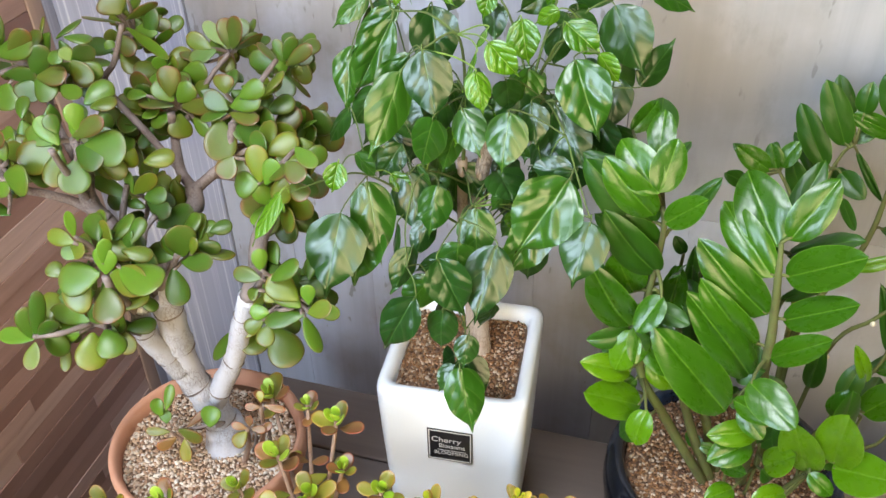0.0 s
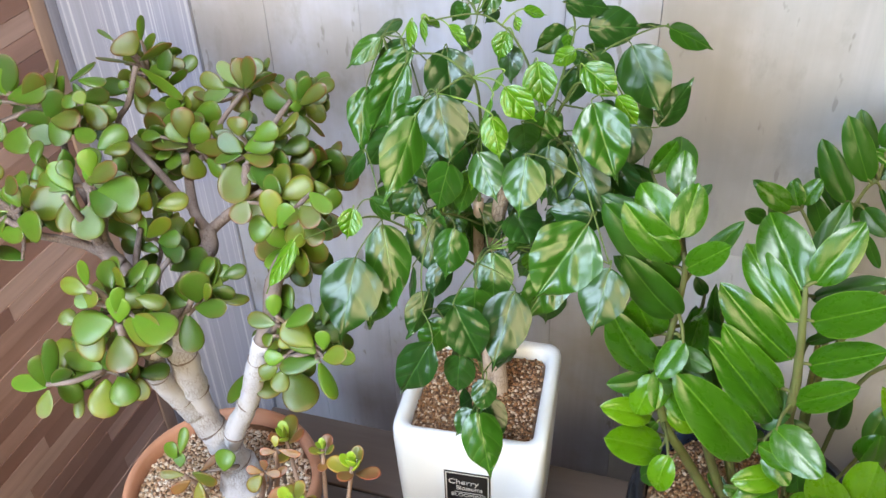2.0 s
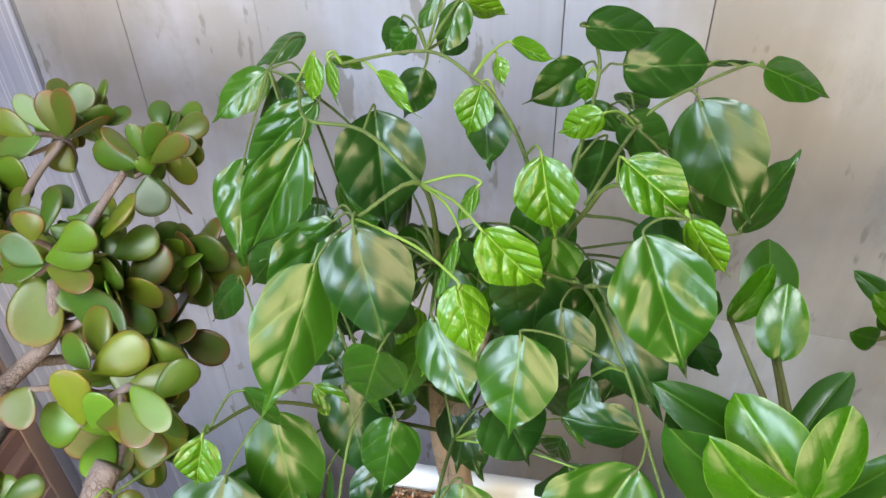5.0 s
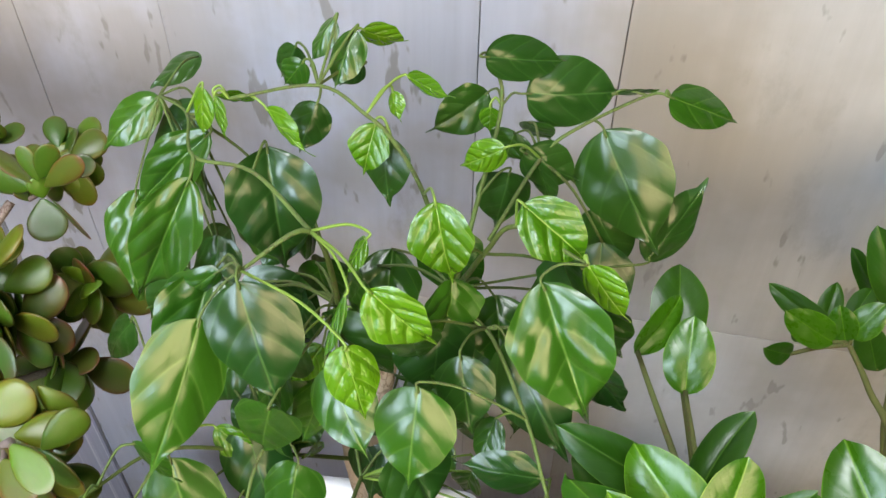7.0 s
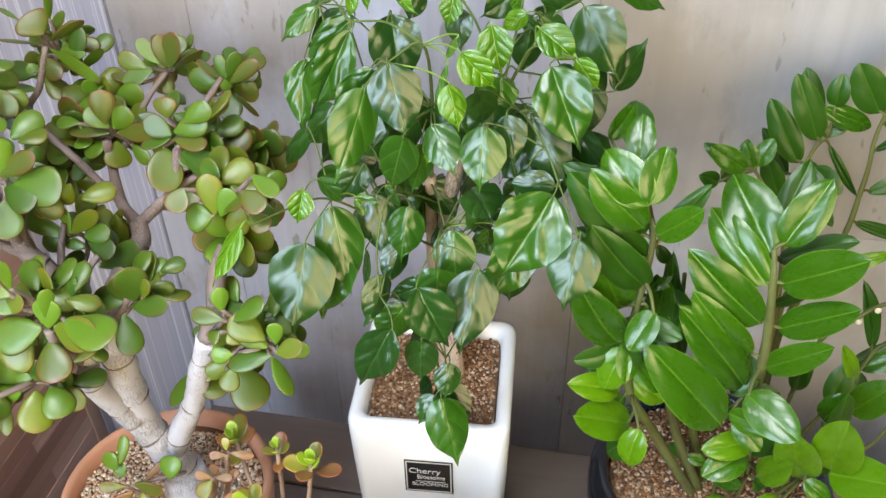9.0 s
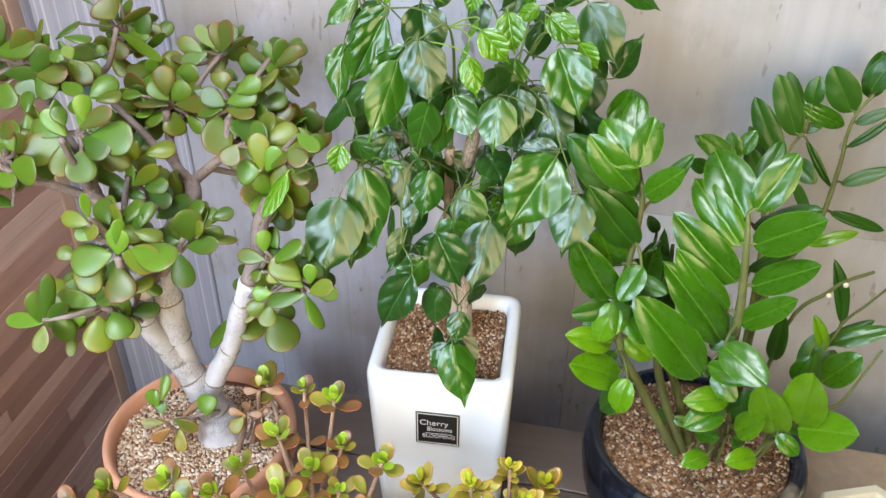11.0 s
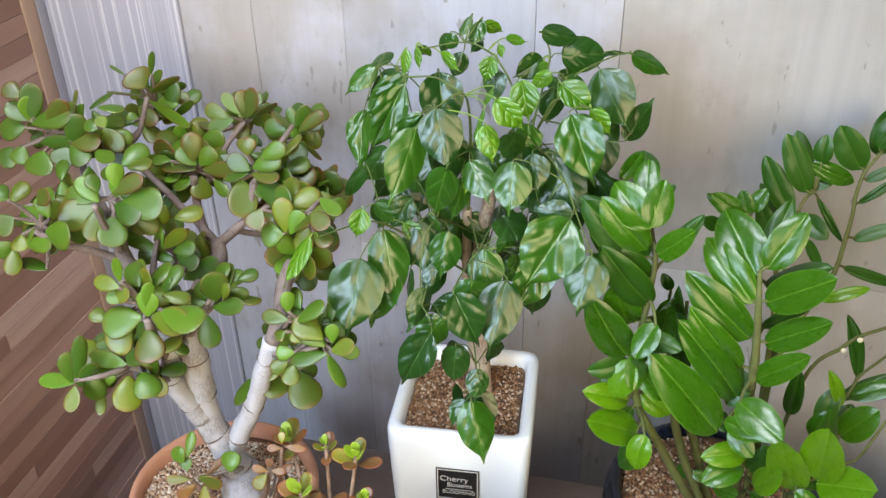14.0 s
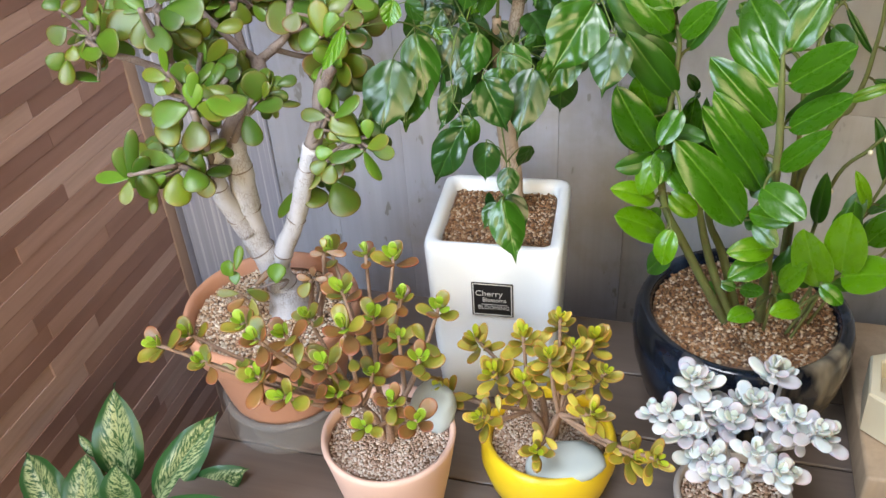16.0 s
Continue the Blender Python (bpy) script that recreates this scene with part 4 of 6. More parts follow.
ZZ_LEAVES_b = [
    ((0.008, 0.505, 0.840), (-0.007, 0.490, 0.815), 0.0231, 6, 1, 2),
    ((-0.012, 0.522, 0.791), (-0.043, 0.497, 0.856), 0.0255, -9, 1, 1),
    ((-0.007, 0.522, 0.787), (-0.019, 0.509, 0.753), 0.0241, 0, 2, 0),
    ((-0.006, 0.525, 0.740), (-0.042, 0.503, 0.762), 0.0174, 0, 2, -1),
    ((0.006, 0.522, 0.706), (-0.037, 0.490, 0.743), 0.0244, 0, 2, 2),
    ((0.011, 0.500, 0.726), (0.004, 0.488, 0.694), 0.0248, 0, 2, 1),
    ((0.005, 0.540, 0.739), (0.032, 0.535, 0.719), 0.0197, 0, 2, 1),
    ((0.069, 0.505, 0.736), (0.008, 0.492, 0.818), 0.0301, 12, 1, 0),
    ((0.015, 0.560, 0.769), (0.018, 0.560, 0.826), 0.0185, 0, 1, 2),
    ((0.042, 0.595, 0.699), (0.028, 0.595, 0.800), 0.0174, 0, 0, 2),
]
ZZ_LEAVES_c = [
    ((0.079, 0.537, 0.875), (0.051, 0.575, 0.911), 0.0313, 6, 1, 0),
    ((0.086, 0.538, 0.881), (0.109, 0.553, 0.926), 0.0203, 15, 1, 0),
    ((0.080, 0.526, 0.856), (0.038, 0.557, 0.893), 0.0221, -6, 1, 1),
    ((0.088, 0.527, 0.857), (0.127, 0.500, 0.903), 0.0237, 0, 1, 2),
    ((0.082, 0.525, 0.822), (0.027, 0.523, 0.877), 0.0250, -9, 1, 1),
    ((0.094, 0.525, 0.819), (0.132, 0.500, 0.864), 0.0188, 0, 1, 2),
    ((0.079, 0.523, 0.793), (0.033, 0.507, 0.853), 0.0201, -9, 1, 1),
    ((0.082, 0.522, 0.762), (0.029, 0.504, 0.843), 0.0248, 12, 1, 1),
    ((0.092, 0.522, 0.783), (0.121, 0.492, 0.836), 0.0165, 0, 1, 2),
    ((0.079, 0.500, 0.777), (0.112, 0.469, 0.770), 0.0342, -9, 1, 2),
]
ZZ_LEAVES_d = [
    ((0.073, 0.510, 0.745), (0.105, 0.490, 0.751), 0.0147, 25, 1, 0),
    ((0.080, 0.515, 0.733), (0.100, 0.500, 0.718), 0.0188, 0, 1, 2),
    ((0.147, 0.610, 0.675), (0.144, 0.600, 0.736), 0.0133, 0, 0, 0),
    ((0.147, 0.530, 0.658), (0.120, 0.508, 0.732), 0.0267, 0, 2, 2),
    ((0.113, 0.530, 0.653), (0.128, 0.510, 0.696), 0.0187, 0, 2, 2),
    ((0.100, 0.525, 0.701), (0.062, 0.505, 0.705), 0.0175, 0, 2, 1),
    ((0.097, 0.522, 0.687), (0.065, 0.500, 0.682), 0.0218, 0, 1, 1),
    ((0.079, 0.565, 0.620), (0.062, 0.565, 0.624), 0.0145, 0, 1, -1),
    ((0.079, 0.530, 0.646), (0.098, 0.515, 0.657), 0.0110, 0, 1, -1),
    ((0.160, 0.520, 0.684), (0.152, 0.500, 0.758), 0.0284, 0, 2, 2),
]
ZZ_LEAVES_e = [
    ((0.160, 0.520, 0.680), (0.196, 0.490, 0.712), 0.0273, 0, 2, 2),
    ((0.158, 0.560, 0.696), (0.166, 0.555, 0.730), 0.0201, 0, 1, 1),
    ((0.194, 0.605, 0.661), (0.220, 0.605, 0.700), 0.0242, 0, 1, 2),
    ((0.145, 0.520, 0.668), (0.166, 0.511, 0.656), 0.0134, 0, 1, -1),
    ((0.093, 0.520, 0.629), (0.071, 0.500, 0.634), 0.0148, 0, 2, -1),
    ((0.132, 0.515, 0.644), (0.106, 0.495, 0.651), 0.0152, 0, 2, -1),
    ((0.200, 0.635, 0.686), (0.248, 0.635, 0.713), 0.0147, 0, 1, 2),
    ((0.186, 0.600, 0.704), (0.169, 0.595, 0.744), 0.0101, 30, 2, -1),
    ((0.204, 0.635, 0.712), (0.184, 0.635, 0.779), 0.0119, 30, 0, -1),
    ((0.081, 0.690, 0.842), (0.050, 0.688, 0.863), 0.0156, 0, 1, 2),
]
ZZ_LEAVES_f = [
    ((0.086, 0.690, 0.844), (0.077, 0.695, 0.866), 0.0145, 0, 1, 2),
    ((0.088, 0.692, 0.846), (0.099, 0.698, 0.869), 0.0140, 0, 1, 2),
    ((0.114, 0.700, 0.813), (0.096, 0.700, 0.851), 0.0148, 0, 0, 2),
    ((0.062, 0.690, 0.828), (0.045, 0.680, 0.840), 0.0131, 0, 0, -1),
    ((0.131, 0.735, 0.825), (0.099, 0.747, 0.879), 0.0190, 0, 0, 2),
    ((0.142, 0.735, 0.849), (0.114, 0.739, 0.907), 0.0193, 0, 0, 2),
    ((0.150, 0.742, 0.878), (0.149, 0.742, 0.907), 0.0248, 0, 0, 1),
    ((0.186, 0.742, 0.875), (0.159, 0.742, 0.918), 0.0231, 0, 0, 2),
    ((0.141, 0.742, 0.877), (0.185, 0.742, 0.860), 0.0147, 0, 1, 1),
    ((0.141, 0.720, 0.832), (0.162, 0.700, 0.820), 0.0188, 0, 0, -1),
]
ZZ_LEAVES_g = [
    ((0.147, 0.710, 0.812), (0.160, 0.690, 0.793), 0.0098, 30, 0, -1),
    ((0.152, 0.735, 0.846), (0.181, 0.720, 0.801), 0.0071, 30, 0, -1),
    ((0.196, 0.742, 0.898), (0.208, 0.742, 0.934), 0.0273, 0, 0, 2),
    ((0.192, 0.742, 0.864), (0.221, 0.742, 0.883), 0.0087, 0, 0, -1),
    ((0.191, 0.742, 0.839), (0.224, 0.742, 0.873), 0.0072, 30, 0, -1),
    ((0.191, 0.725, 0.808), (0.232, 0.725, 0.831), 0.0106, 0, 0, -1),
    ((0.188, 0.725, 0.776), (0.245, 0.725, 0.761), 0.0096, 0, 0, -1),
    ((0.152, 0.625, 0.800), (0.189, 0.625, 0.819), 0.0091, 0, 2, -1),
    ((0.146, 0.742, 0.851), (0.166, 0.742, 0.862), 0.0086, 0, 0, -1),
    ((0.020, 0.585, 0.820), (0.011, 0.585, 0.835), 0.0084, 0, 0, -1),
]
ZZ_LEAVES = ZZ_LEAVES_a + ZZ_LEAVES_b + ZZ_LEAVES_c + ZZ_LEAVES_d + ZZ_LEAVES_e + ZZ_LEAVES_f + ZZ_LEAVES_g
top_tuft_a = [
    ((-0.502, 0.655, 0.939), (-0.515, 0.658, 0.954), 0.0294, 0, 3),
    ((-0.492, 0.655, 0.953), (-0.488, 0.659, 0.975), 0.0095, 50, 0),
    ((-0.521, 0.655, 0.951), (-0.536, 0.657, 0.959), 0.0087, 50, 0),
    ((-0.508, 0.655, 0.930), (-0.545, 0.656, 0.932), 0.0098, 55, 3),
    ((-0.499, 0.655, 0.933), (-0.465, 0.658, 0.951), 0.0117, 50, 3),
    ((-0.481, 0.655, 0.916), (-0.472, 0.660, 0.945), 0.0171, 0, 0),
    ((-0.468, 0.655, 0.924), (-0.492, 0.655, 0.923), 0.0165, 0, 0),
]
top_tuft_b = [
    ((-0.520, 0.655, 0.901), (-0.549, 0.656, 0.905), 0.0178, 0, 0),
    ((-0.512, 0.655, 0.901), (-0.492, 0.644, 0.888), 0.0182, 0, 1),
    ((-0.500, 0.655, 0.926), (-0.450, 0.637, 0.911), 0.0115, 40, 0),
    ((-0.514, 0.655, 0.918), (-0.491, 0.644, 0.907), 0.0160, 30, 3),
    ((-0.477, 0.655, 0.909), (-0.455, 0.658, 0.928), 0.0106, 45, 0),
    ((-0.525, 0.655, 0.886), (-0.555, 0.655, 0.885), 0.0131, 40, 0),
    ((-0.519, 0.655, 0.896), (-0.527, 0.657, 0.909), 0.0106, 0, 2),
]
top_tuft = top_tuft_a + top_tuft_b
crown_tuft = [
    ((-0.399, 0.662, 0.913), (-0.391, 0.667, 0.942), 0.0172, 0, 3),
    ((-0.402, 0.662, 0.913), (-0.404, 0.667, 0.939), 0.0163, 20, 3),
    ((-0.396, 0.662, 0.912), (-0.369, 0.665, 0.930), 0.0112, 45, 3),
    ((-0.407, 0.662, 0.916), (-0.424, 0.666, 0.934), 0.0131, 30, 0),
    ((-0.420, 0.662, 0.911), (-0.444, 0.664, 0.919), 0.0162, 0, 1),
    ((-0.415, 0.662, 0.910), (-0.439, 0.654, 0.901), 0.0154, 10, 0),
    ((-0.401, 0.662, 0.888), (-0.414, 0.665, 0.901), 0.0169, 0, 3),
    ((-0.426, 0.662, 0.896), (-0.454, 0.664, 0.903), 0.0125, 35, 3),
]
right_crown_tuft = [
    ((-0.351, 0.662, 0.894), (-0.352, 0.664, 0.906), 0.0118, 0, 2),
    ((-0.350, 0.662, 0.906), (-0.356, 0.666, 0.925), 0.0104, 0, 0),
    ((-0.348, 0.662, 0.908), (-0.338, 0.666, 0.929), 0.0123, 0, 0),
    ((-0.347, 0.662, 0.903), (-0.322, 0.665, 0.923), 0.0131, 20, 3),
    ((-0.354, 0.662, 0.904), (-0.373, 0.665, 0.921), 0.0102, 45, 3),
    ((-0.356, 0.662, 0.900), (-0.383, 0.663, 0.906), 0.0185, 0, 0),
    ((-0.352, 0.662, 0.893), (-0.345, 0.649, 0.876), 0.0203, 0, 0),
    ((-0.346, 0.662, 0.893), (-0.321, 0.650, 0.882), 0.0091, 55, 3),
    ((-0.361, 0.662, 0.890), (-0.367, 0.664, 0.898), 0.0086, 40, 3),
]
upper_middle_tuft_a = [
    ((-0.429, 0.598, 0.894), (-0.429, 0.603, 0.920), 0.0199, 0, 3),
    ((-0.427, 0.598, 0.890), (-0.444, 0.601, 0.904), 0.0181, 0, 0),
    ((-0.423, 0.598, 0.890), (-0.408, 0.601, 0.906), 0.0179, 0, 0),
    ((-0.428, 0.598, 0.885), (-0.462, 0.599, 0.886), 0.0158, 30, 3),
    ((-0.421, 0.598, 0.886), (-0.384, 0.594, 0.892), 0.0147, 30, 3),
    ((-0.431, 0.598, 0.875), (-0.452, 0.593, 0.869), 0.0170, 0, 0),
]
upper_middle_tuft_b = [
    ((-0.424, 0.598, 0.878), (-0.419, 0.585, 0.862), 0.0213, 0, 1),
    ((-0.453, 0.598, 0.892), (-0.472, 0.598, 0.892), 0.0126, 20, 0),
    ((-0.458, 0.598, 0.870), (-0.478, 0.599, 0.875), 0.0115, 30, 0),
    ((-0.454, 0.598, 0.861), (-0.465, 0.586, 0.844), 0.0115, 30, 0),
    ((-0.411, 0.598, 0.876), (-0.395, 0.589, 0.866), 0.0119, 20, 0),
]
upper_middle_tuft = upper_middle_tuft_a + upper_middle_tuft_b
upper_right_tuft = [
    ((-0.360, 0.575, 0.903), (-0.380, 0.577, 0.913), 0.0170, 0, 0),
    ((-0.357, 0.575, 0.906), (-0.331, 0.577, 0.917), 0.0180, 0, 0),
    ((-0.359, 0.575, 0.900), (-0.331, 0.569, 0.900), 0.0138, 0, 3),
    ((-0.362, 0.575, 0.900), (-0.383, 0.569, 0.894), 0.0106, 30, 0),
    ((-0.360, 0.575, 0.918), (-0.362, 0.578, 0.933), 0.0186, 0, 3),
    ((-0.347, 0.575, 0.916), (-0.326, 0.577, 0.929), 0.0160, 0, 0),
    ((-0.370, 0.575, 0.893), (-0.362, 0.553, 0.867), 0.0262, 0, 1),
    ((-0.356, 0.575, 0.888), (-0.314, 0.560, 0.880), 0.0234, 0, 0),
    ((-0.367, 0.575, 0.860), (-0.345, 0.564, 0.851), 0.0185, 0, 3),
]
right_tuft = [
    ((-0.297, 0.500, 0.890), (-0.300, 0.506, 0.918), 0.0175, 0, 1),
    ((-0.293, 0.500, 0.889), (-0.284, 0.504, 0.909), 0.0142, 0, 2),
    ((-0.299, 0.500, 0.888), (-0.318, 0.497, 0.886), 0.0204, 0, 0),
    ((-0.289, 0.500, 0.894), (-0.272, 0.502, 0.908), 0.0149, 0, 3),
    ((-0.273, 0.500, 0.912), (-0.256, 0.490, 0.905), 0.0159, 0, 3),
    ((-0.264, 0.500, 0.926), (-0.244, 0.489, 0.919), 0.0120, 0, 0),
    ((-0.272, 0.500, 0.893), (-0.256, 0.492, 0.888), 0.0140, 0, 3),
    ((-0.316, 0.500, 0.910), (-0.321, 0.488, 0.898), 0.0174, 20, 3),
]
right_lower_tuft = [
    ((-0.310, 0.490, 0.773), (-0.325, 0.472, 0.752), 0.0239, 0, 1),
    ((-0.301, 0.490, 0.748), (-0.280, 0.470, 0.729), 0.0294, 0, 1),
    ((-0.331, 0.490, 0.742), (-0.311, 0.476, 0.730), 0.0238, 0, 1),
    ((-0.339, 0.490, 0.738), (-0.355, 0.472, 0.715), 0.0144, 30, 0),
    ((-0.312, 0.490, 0.764), (-0.288, 0.484, 0.765), 0.0163, 0, 3),
]
far_left_tuft_a = [
    ((-0.548, 0.545, 0.950), (-0.544, 0.551, 0.981), 0.0193, 0, 0),
    ((-0.551, 0.545, 0.948), (-0.547, 0.549, 0.970), 0.0200, 0, 2),
    ((-0.550, 0.545, 0.945), (-0.512, 0.547, 0.957), 0.0191, 0, 0),
    ((-0.547, 0.545, 0.927), (-0.515, 0.545, 0.930), 0.0149, 30, 0),
    ((-0.517, 0.545, 0.930), (-0.503, 0.550, 0.955), 0.0190, 0, 0),
    ((-0.515, 0.545, 0.929), (-0.487, 0.546, 0.934), 0.0173, 0, 3),
    ((-0.520, 0.545, 0.925), (-0.524, 0.534, 0.912), 0.0224, 0, 0),
    ((-0.546, 0.545, 0.919), (-0.548, 0.530, 0.902), 0.0294, 0, 0),
    ((-0.565, 0.545, 0.922), (-0.570, 0.535, 0.909), 0.0172, 0, 0),
]
far_left_tuft_b = [
    ((-0.554, 0.545, 0.948), (-0.572, 0.548, 0.961), 0.0169, 0, 0),
    ((-0.558, 0.545, 0.941), (-0.582, 0.541, 0.938), 0.0204, 0, 0),
    ((-0.516, 0.545, 0.927), (-0.497, 0.535, 0.917), 0.0190, 0, 0),
    ((-0.492, 0.545, 0.925), (-0.471, 0.536, 0.919), 0.0149, 20, 0),
    ((-0.534, 0.545, 0.950), (-0.512, 0.548, 0.968), 0.0155, 20, 3),
    ((-0.554, 0.545, 0.970), (-0.569, 0.547, 0.979), 0.0161, 0, 3),
    ((-0.576, 0.545, 0.919), (-0.586, 0.534, 0.906), 0.0214, 0, 0),
    ((-0.484, 0.545, 0.946), (-0.497, 0.546, 0.950), 0.0119, 20, 0),
    ((-0.476, 0.545, 0.948), (-0.482, 0.547, 0.957), 0.0111, 0, 0),
]
far_left_tuft = far_left_tuft_a + far_left_tuft_b
inner_tuft_a = [
    ((-0.428, 0.475, 0.930), (-0.428, 0.479, 0.950), 0.0141, 0, 2),
    ((-0.430, 0.475, 0.922), (-0.430, 0.478, 0.936), 0.0136, 0, 2),
    ((-0.434, 0.475, 0.924), (-0.405, 0.478, 0.941), 0.0137, 20, 3),
    ((-0.448, 0.475, 0.915), (-0.465, 0.479, 0.933), 0.0156, 0, 2),
    ((-0.451, 0.475, 0.916), (-0.476, 0.477, 0.921), 0.0146, 0, 0),
    ((-0.452, 0.475, 0.911), (-0.480, 0.464, 0.900), 0.0252, 0, 1),
]
inner_tuft_b = [
    ((-0.449, 0.475, 0.910), (-0.449, 0.456, 0.890), 0.0179, 0, 1),
    ((-0.427, 0.475, 0.916), (-0.391, 0.475, 0.920), 0.0269, 0, 0),
    ((-0.433, 0.475, 0.915), (-0.408, 0.466, 0.911), 0.0215, 0, 0),
    ((-0.438, 0.475, 0.903), (-0.432, 0.457, 0.885), 0.0236, 0, 0),
    ((-0.446, 0.475, 0.925), (-0.453, 0.478, 0.938), 0.0122, 20, 0),
    # bright leaf material stands in for the white glare on this leaf
    ((-0.520, 0.475, 0.905), (-0.503, 0.463, 0.895), 0.0182, 0, 2),
]
inner_tuft = inner_tuft_a + inner_tuft_b
outer_left_tuft = [
    ((-0.487, 0.452, 0.896), (-0.460, 0.445, 0.897), 0.0238, 0, 0),
    ((-0.512, 0.452, 0.890), (-0.510, 0.442, 0.880), 0.0138, 0, 1),
    ((-0.514, 0.452, 0.906), (-0.526, 0.443, 0.897), 0.0198, 0, 1),
    ((-0.488, 0.452, 0.921), (-0.475, 0.454, 0.933), 0.0141, 20, 3),
    ((-0.480, 0.452, 0.910), (-0.487, 0.455, 0.926), 0.0145, 0, 0),
    ((-0.515, 0.452, 0.922), (-0.526, 0.454, 0.931), 0.0166, 0, 0),
    ((-0.496, 0.452, 0.857), (-0.523, 0.453, 0.861), 0.0143, 20, 0),
    ((-0.517, 0.452, 0.875), (-0.502, 0.455, 0.893), 0.0151, 0, 0),
]
outer_low_tuft = [
    ((-0.510, 0.450, 0.884), (-0.482, 0.445, 0.887), 0.0133, 10, 0),
    ((-0.521, 0.450, 0.877), (-0.517, 0.434, 0.861), 0.0140, 0, 1),
    ((-0.523, 0.450, 0.883), (-0.535, 0.441, 0.873), 0.0152, 0, 0),
]
middle_tuft = [
    ((-0.418, 0.500, 0.855), (-0.452, 0.503, 0.866), 0.0129, 20, 0),
    ((-0.416, 0.500, 0.859), (-0.420, 0.504, 0.879), 0.0137, 0, 2),
    ((-0.414, 0.500, 0.859), (-0.392, 0.503, 0.880), 0.0132, 20, 1),
    ((-0.418, 0.500, 0.855), (-0.437, 0.495, 0.850), 0.0157, 0, 0),
    ((-0.413, 0.500, 0.855), (-0.413, 0.494, 0.849), 0.0179, 0, 0),
    ((-0.405, 0.500, 0.857), (-0.385, 0.501, 0.864), 0.0150, 10, 0),
    ((-0.403, 0.500, 0.854), (-0.380, 0.492, 0.851), 0.0153, 0, 0),
    ((-0.401, 0.500, 0.829), (-0.366, 0.503, 0.849), 0.0184, 0, 0),
    ((-0.418, 0.500, 0.822), (-0.425, 0.503, 0.836), 0.0202, 0, 0),
]
centre_tuft = [
    ((-0.340, 0.445, 0.852), (-0.341, 0.450, 0.877), 0.0222, 0, 0),
    ((-0.344, 0.445, 0.850), (-0.352, 0.449, 0.867), 0.0170, 0, 0),
    ((-0.347, 0.445, 0.850), (-0.370, 0.446, 0.851), 0.0171, 0, 0),
    ((-0.343, 0.445, 0.846), (-0.316, 0.445, 0.851), 0.0147, 0, 0),
    ((-0.352, 0.445, 0.838), (-0.339, 0.426, 0.821), 0.0177, 0, 0),
    ((-0.333, 0.445, 0.855), (-0.329, 0.448, 0.869), 0.0086, 0, 1),
]
front_tuft_a = [
    ((-0.369, 0.395, 0.878), (-0.364, 0.399, 0.897), 0.0098, 0, 2),
    ((-0.369, 0.395, 0.869), (-0.367, 0.399, 0.889), 0.0167, 0, 2),
    ((-0.374, 0.395, 0.868), (-0.402, 0.386, 0.862), 0.0244, 0, 0),
    ((-0.365, 0.395, 0.870), (-0.330, 0.386, 0.874), 0.0215, 0, 1),
    ((-0.356, 0.395, 0.876), (-0.319, 0.385, 0.879), 0.0248, 0, 0),
    ((-0.372, 0.395, 0.857), (-0.362, 0.376, 0.842), 0.0232, 0, 1),
]
front_tuft_b = [
    ((-0.386, 0.395, 0.855), (-0.398, 0.382, 0.843), 0.0231, 0, 1),
    ((-0.406, 0.395, 0.859), (-0.419, 0.397, 0.865), 0.0125, 0, 1),
    ((-0.387, 0.395, 0.893), (-0.408, 0.396, 0.896), 0.0121, 0, 1),
    ((-0.385, 0.395, 0.898), (-0.388, 0.399, 0.916), 0.0072, 30, 2),
    ((-0.397, 0.395, 0.880), (-0.381, 0.397, 0.889), 0.0121, 0, 1),
    ((-0.386, 0.395, 0.881), (-0.399, 0.396, 0.885), 0.0121, 0, 0),
]
front_tuft = front_tuft_a + front_tuft_b
low_left_tuft = [
    ((-0.435, 0.375, 0.808), (-0.466, 0.376, 0.805), 0.0132, 0, 2),
    ((-0.437, 0.375, 0.808), (-0.438, 0.380, 0.834), 0.0157, 0, 0),
    ((-0.432, 0.375, 0.809), (-0.424, 0.383, 0.849), 0.0118, 20, 0),
    ((-0.435, 0.375, 0.805), (-0.433, 0.360, 0.792), 0.0124, 0, 1),
    ((-0.429, 0.375, 0.812), (-0.413, 0.378, 0.828), 0.0118, 20, 0),
]
low_tuft = [
    # this leaf's glare is put into its colour, the bright material
    ((-0.414, 0.398, 0.799), (-0.434, 0.392, 0.794), 0.0149, 0, 2),
    ((-0.401, 0.398, 0.814), (-0.434, 0.400, 0.816), 0.0142, 0, 0),
    ((-0.408, 0.398, 0.805), (-0.440, 0.398, 0.801), 0.0122, 20, 0),
    ((-0.431, 0.398, 0.783), (-0.427, 0.383, 0.769), 0.0087, 20, 1),
    ((-0.402, 0.398, 0.802), (-0.396, 0.378, 0.784), 0.0226, 0, 1),
    ((-0.389, 0.398, 0.808), (-0.375, 0.384, 0.798), 0.0216, 0, 0),
    ((-0.399, 0.398, 0.813), (-0.392, 0.401, 0.829), 0.0117, 0, 0),
    ((-0.401, 0.398, 0.816), (-0.387, 0.399, 0.824), 0.0122, 0, 0),
]
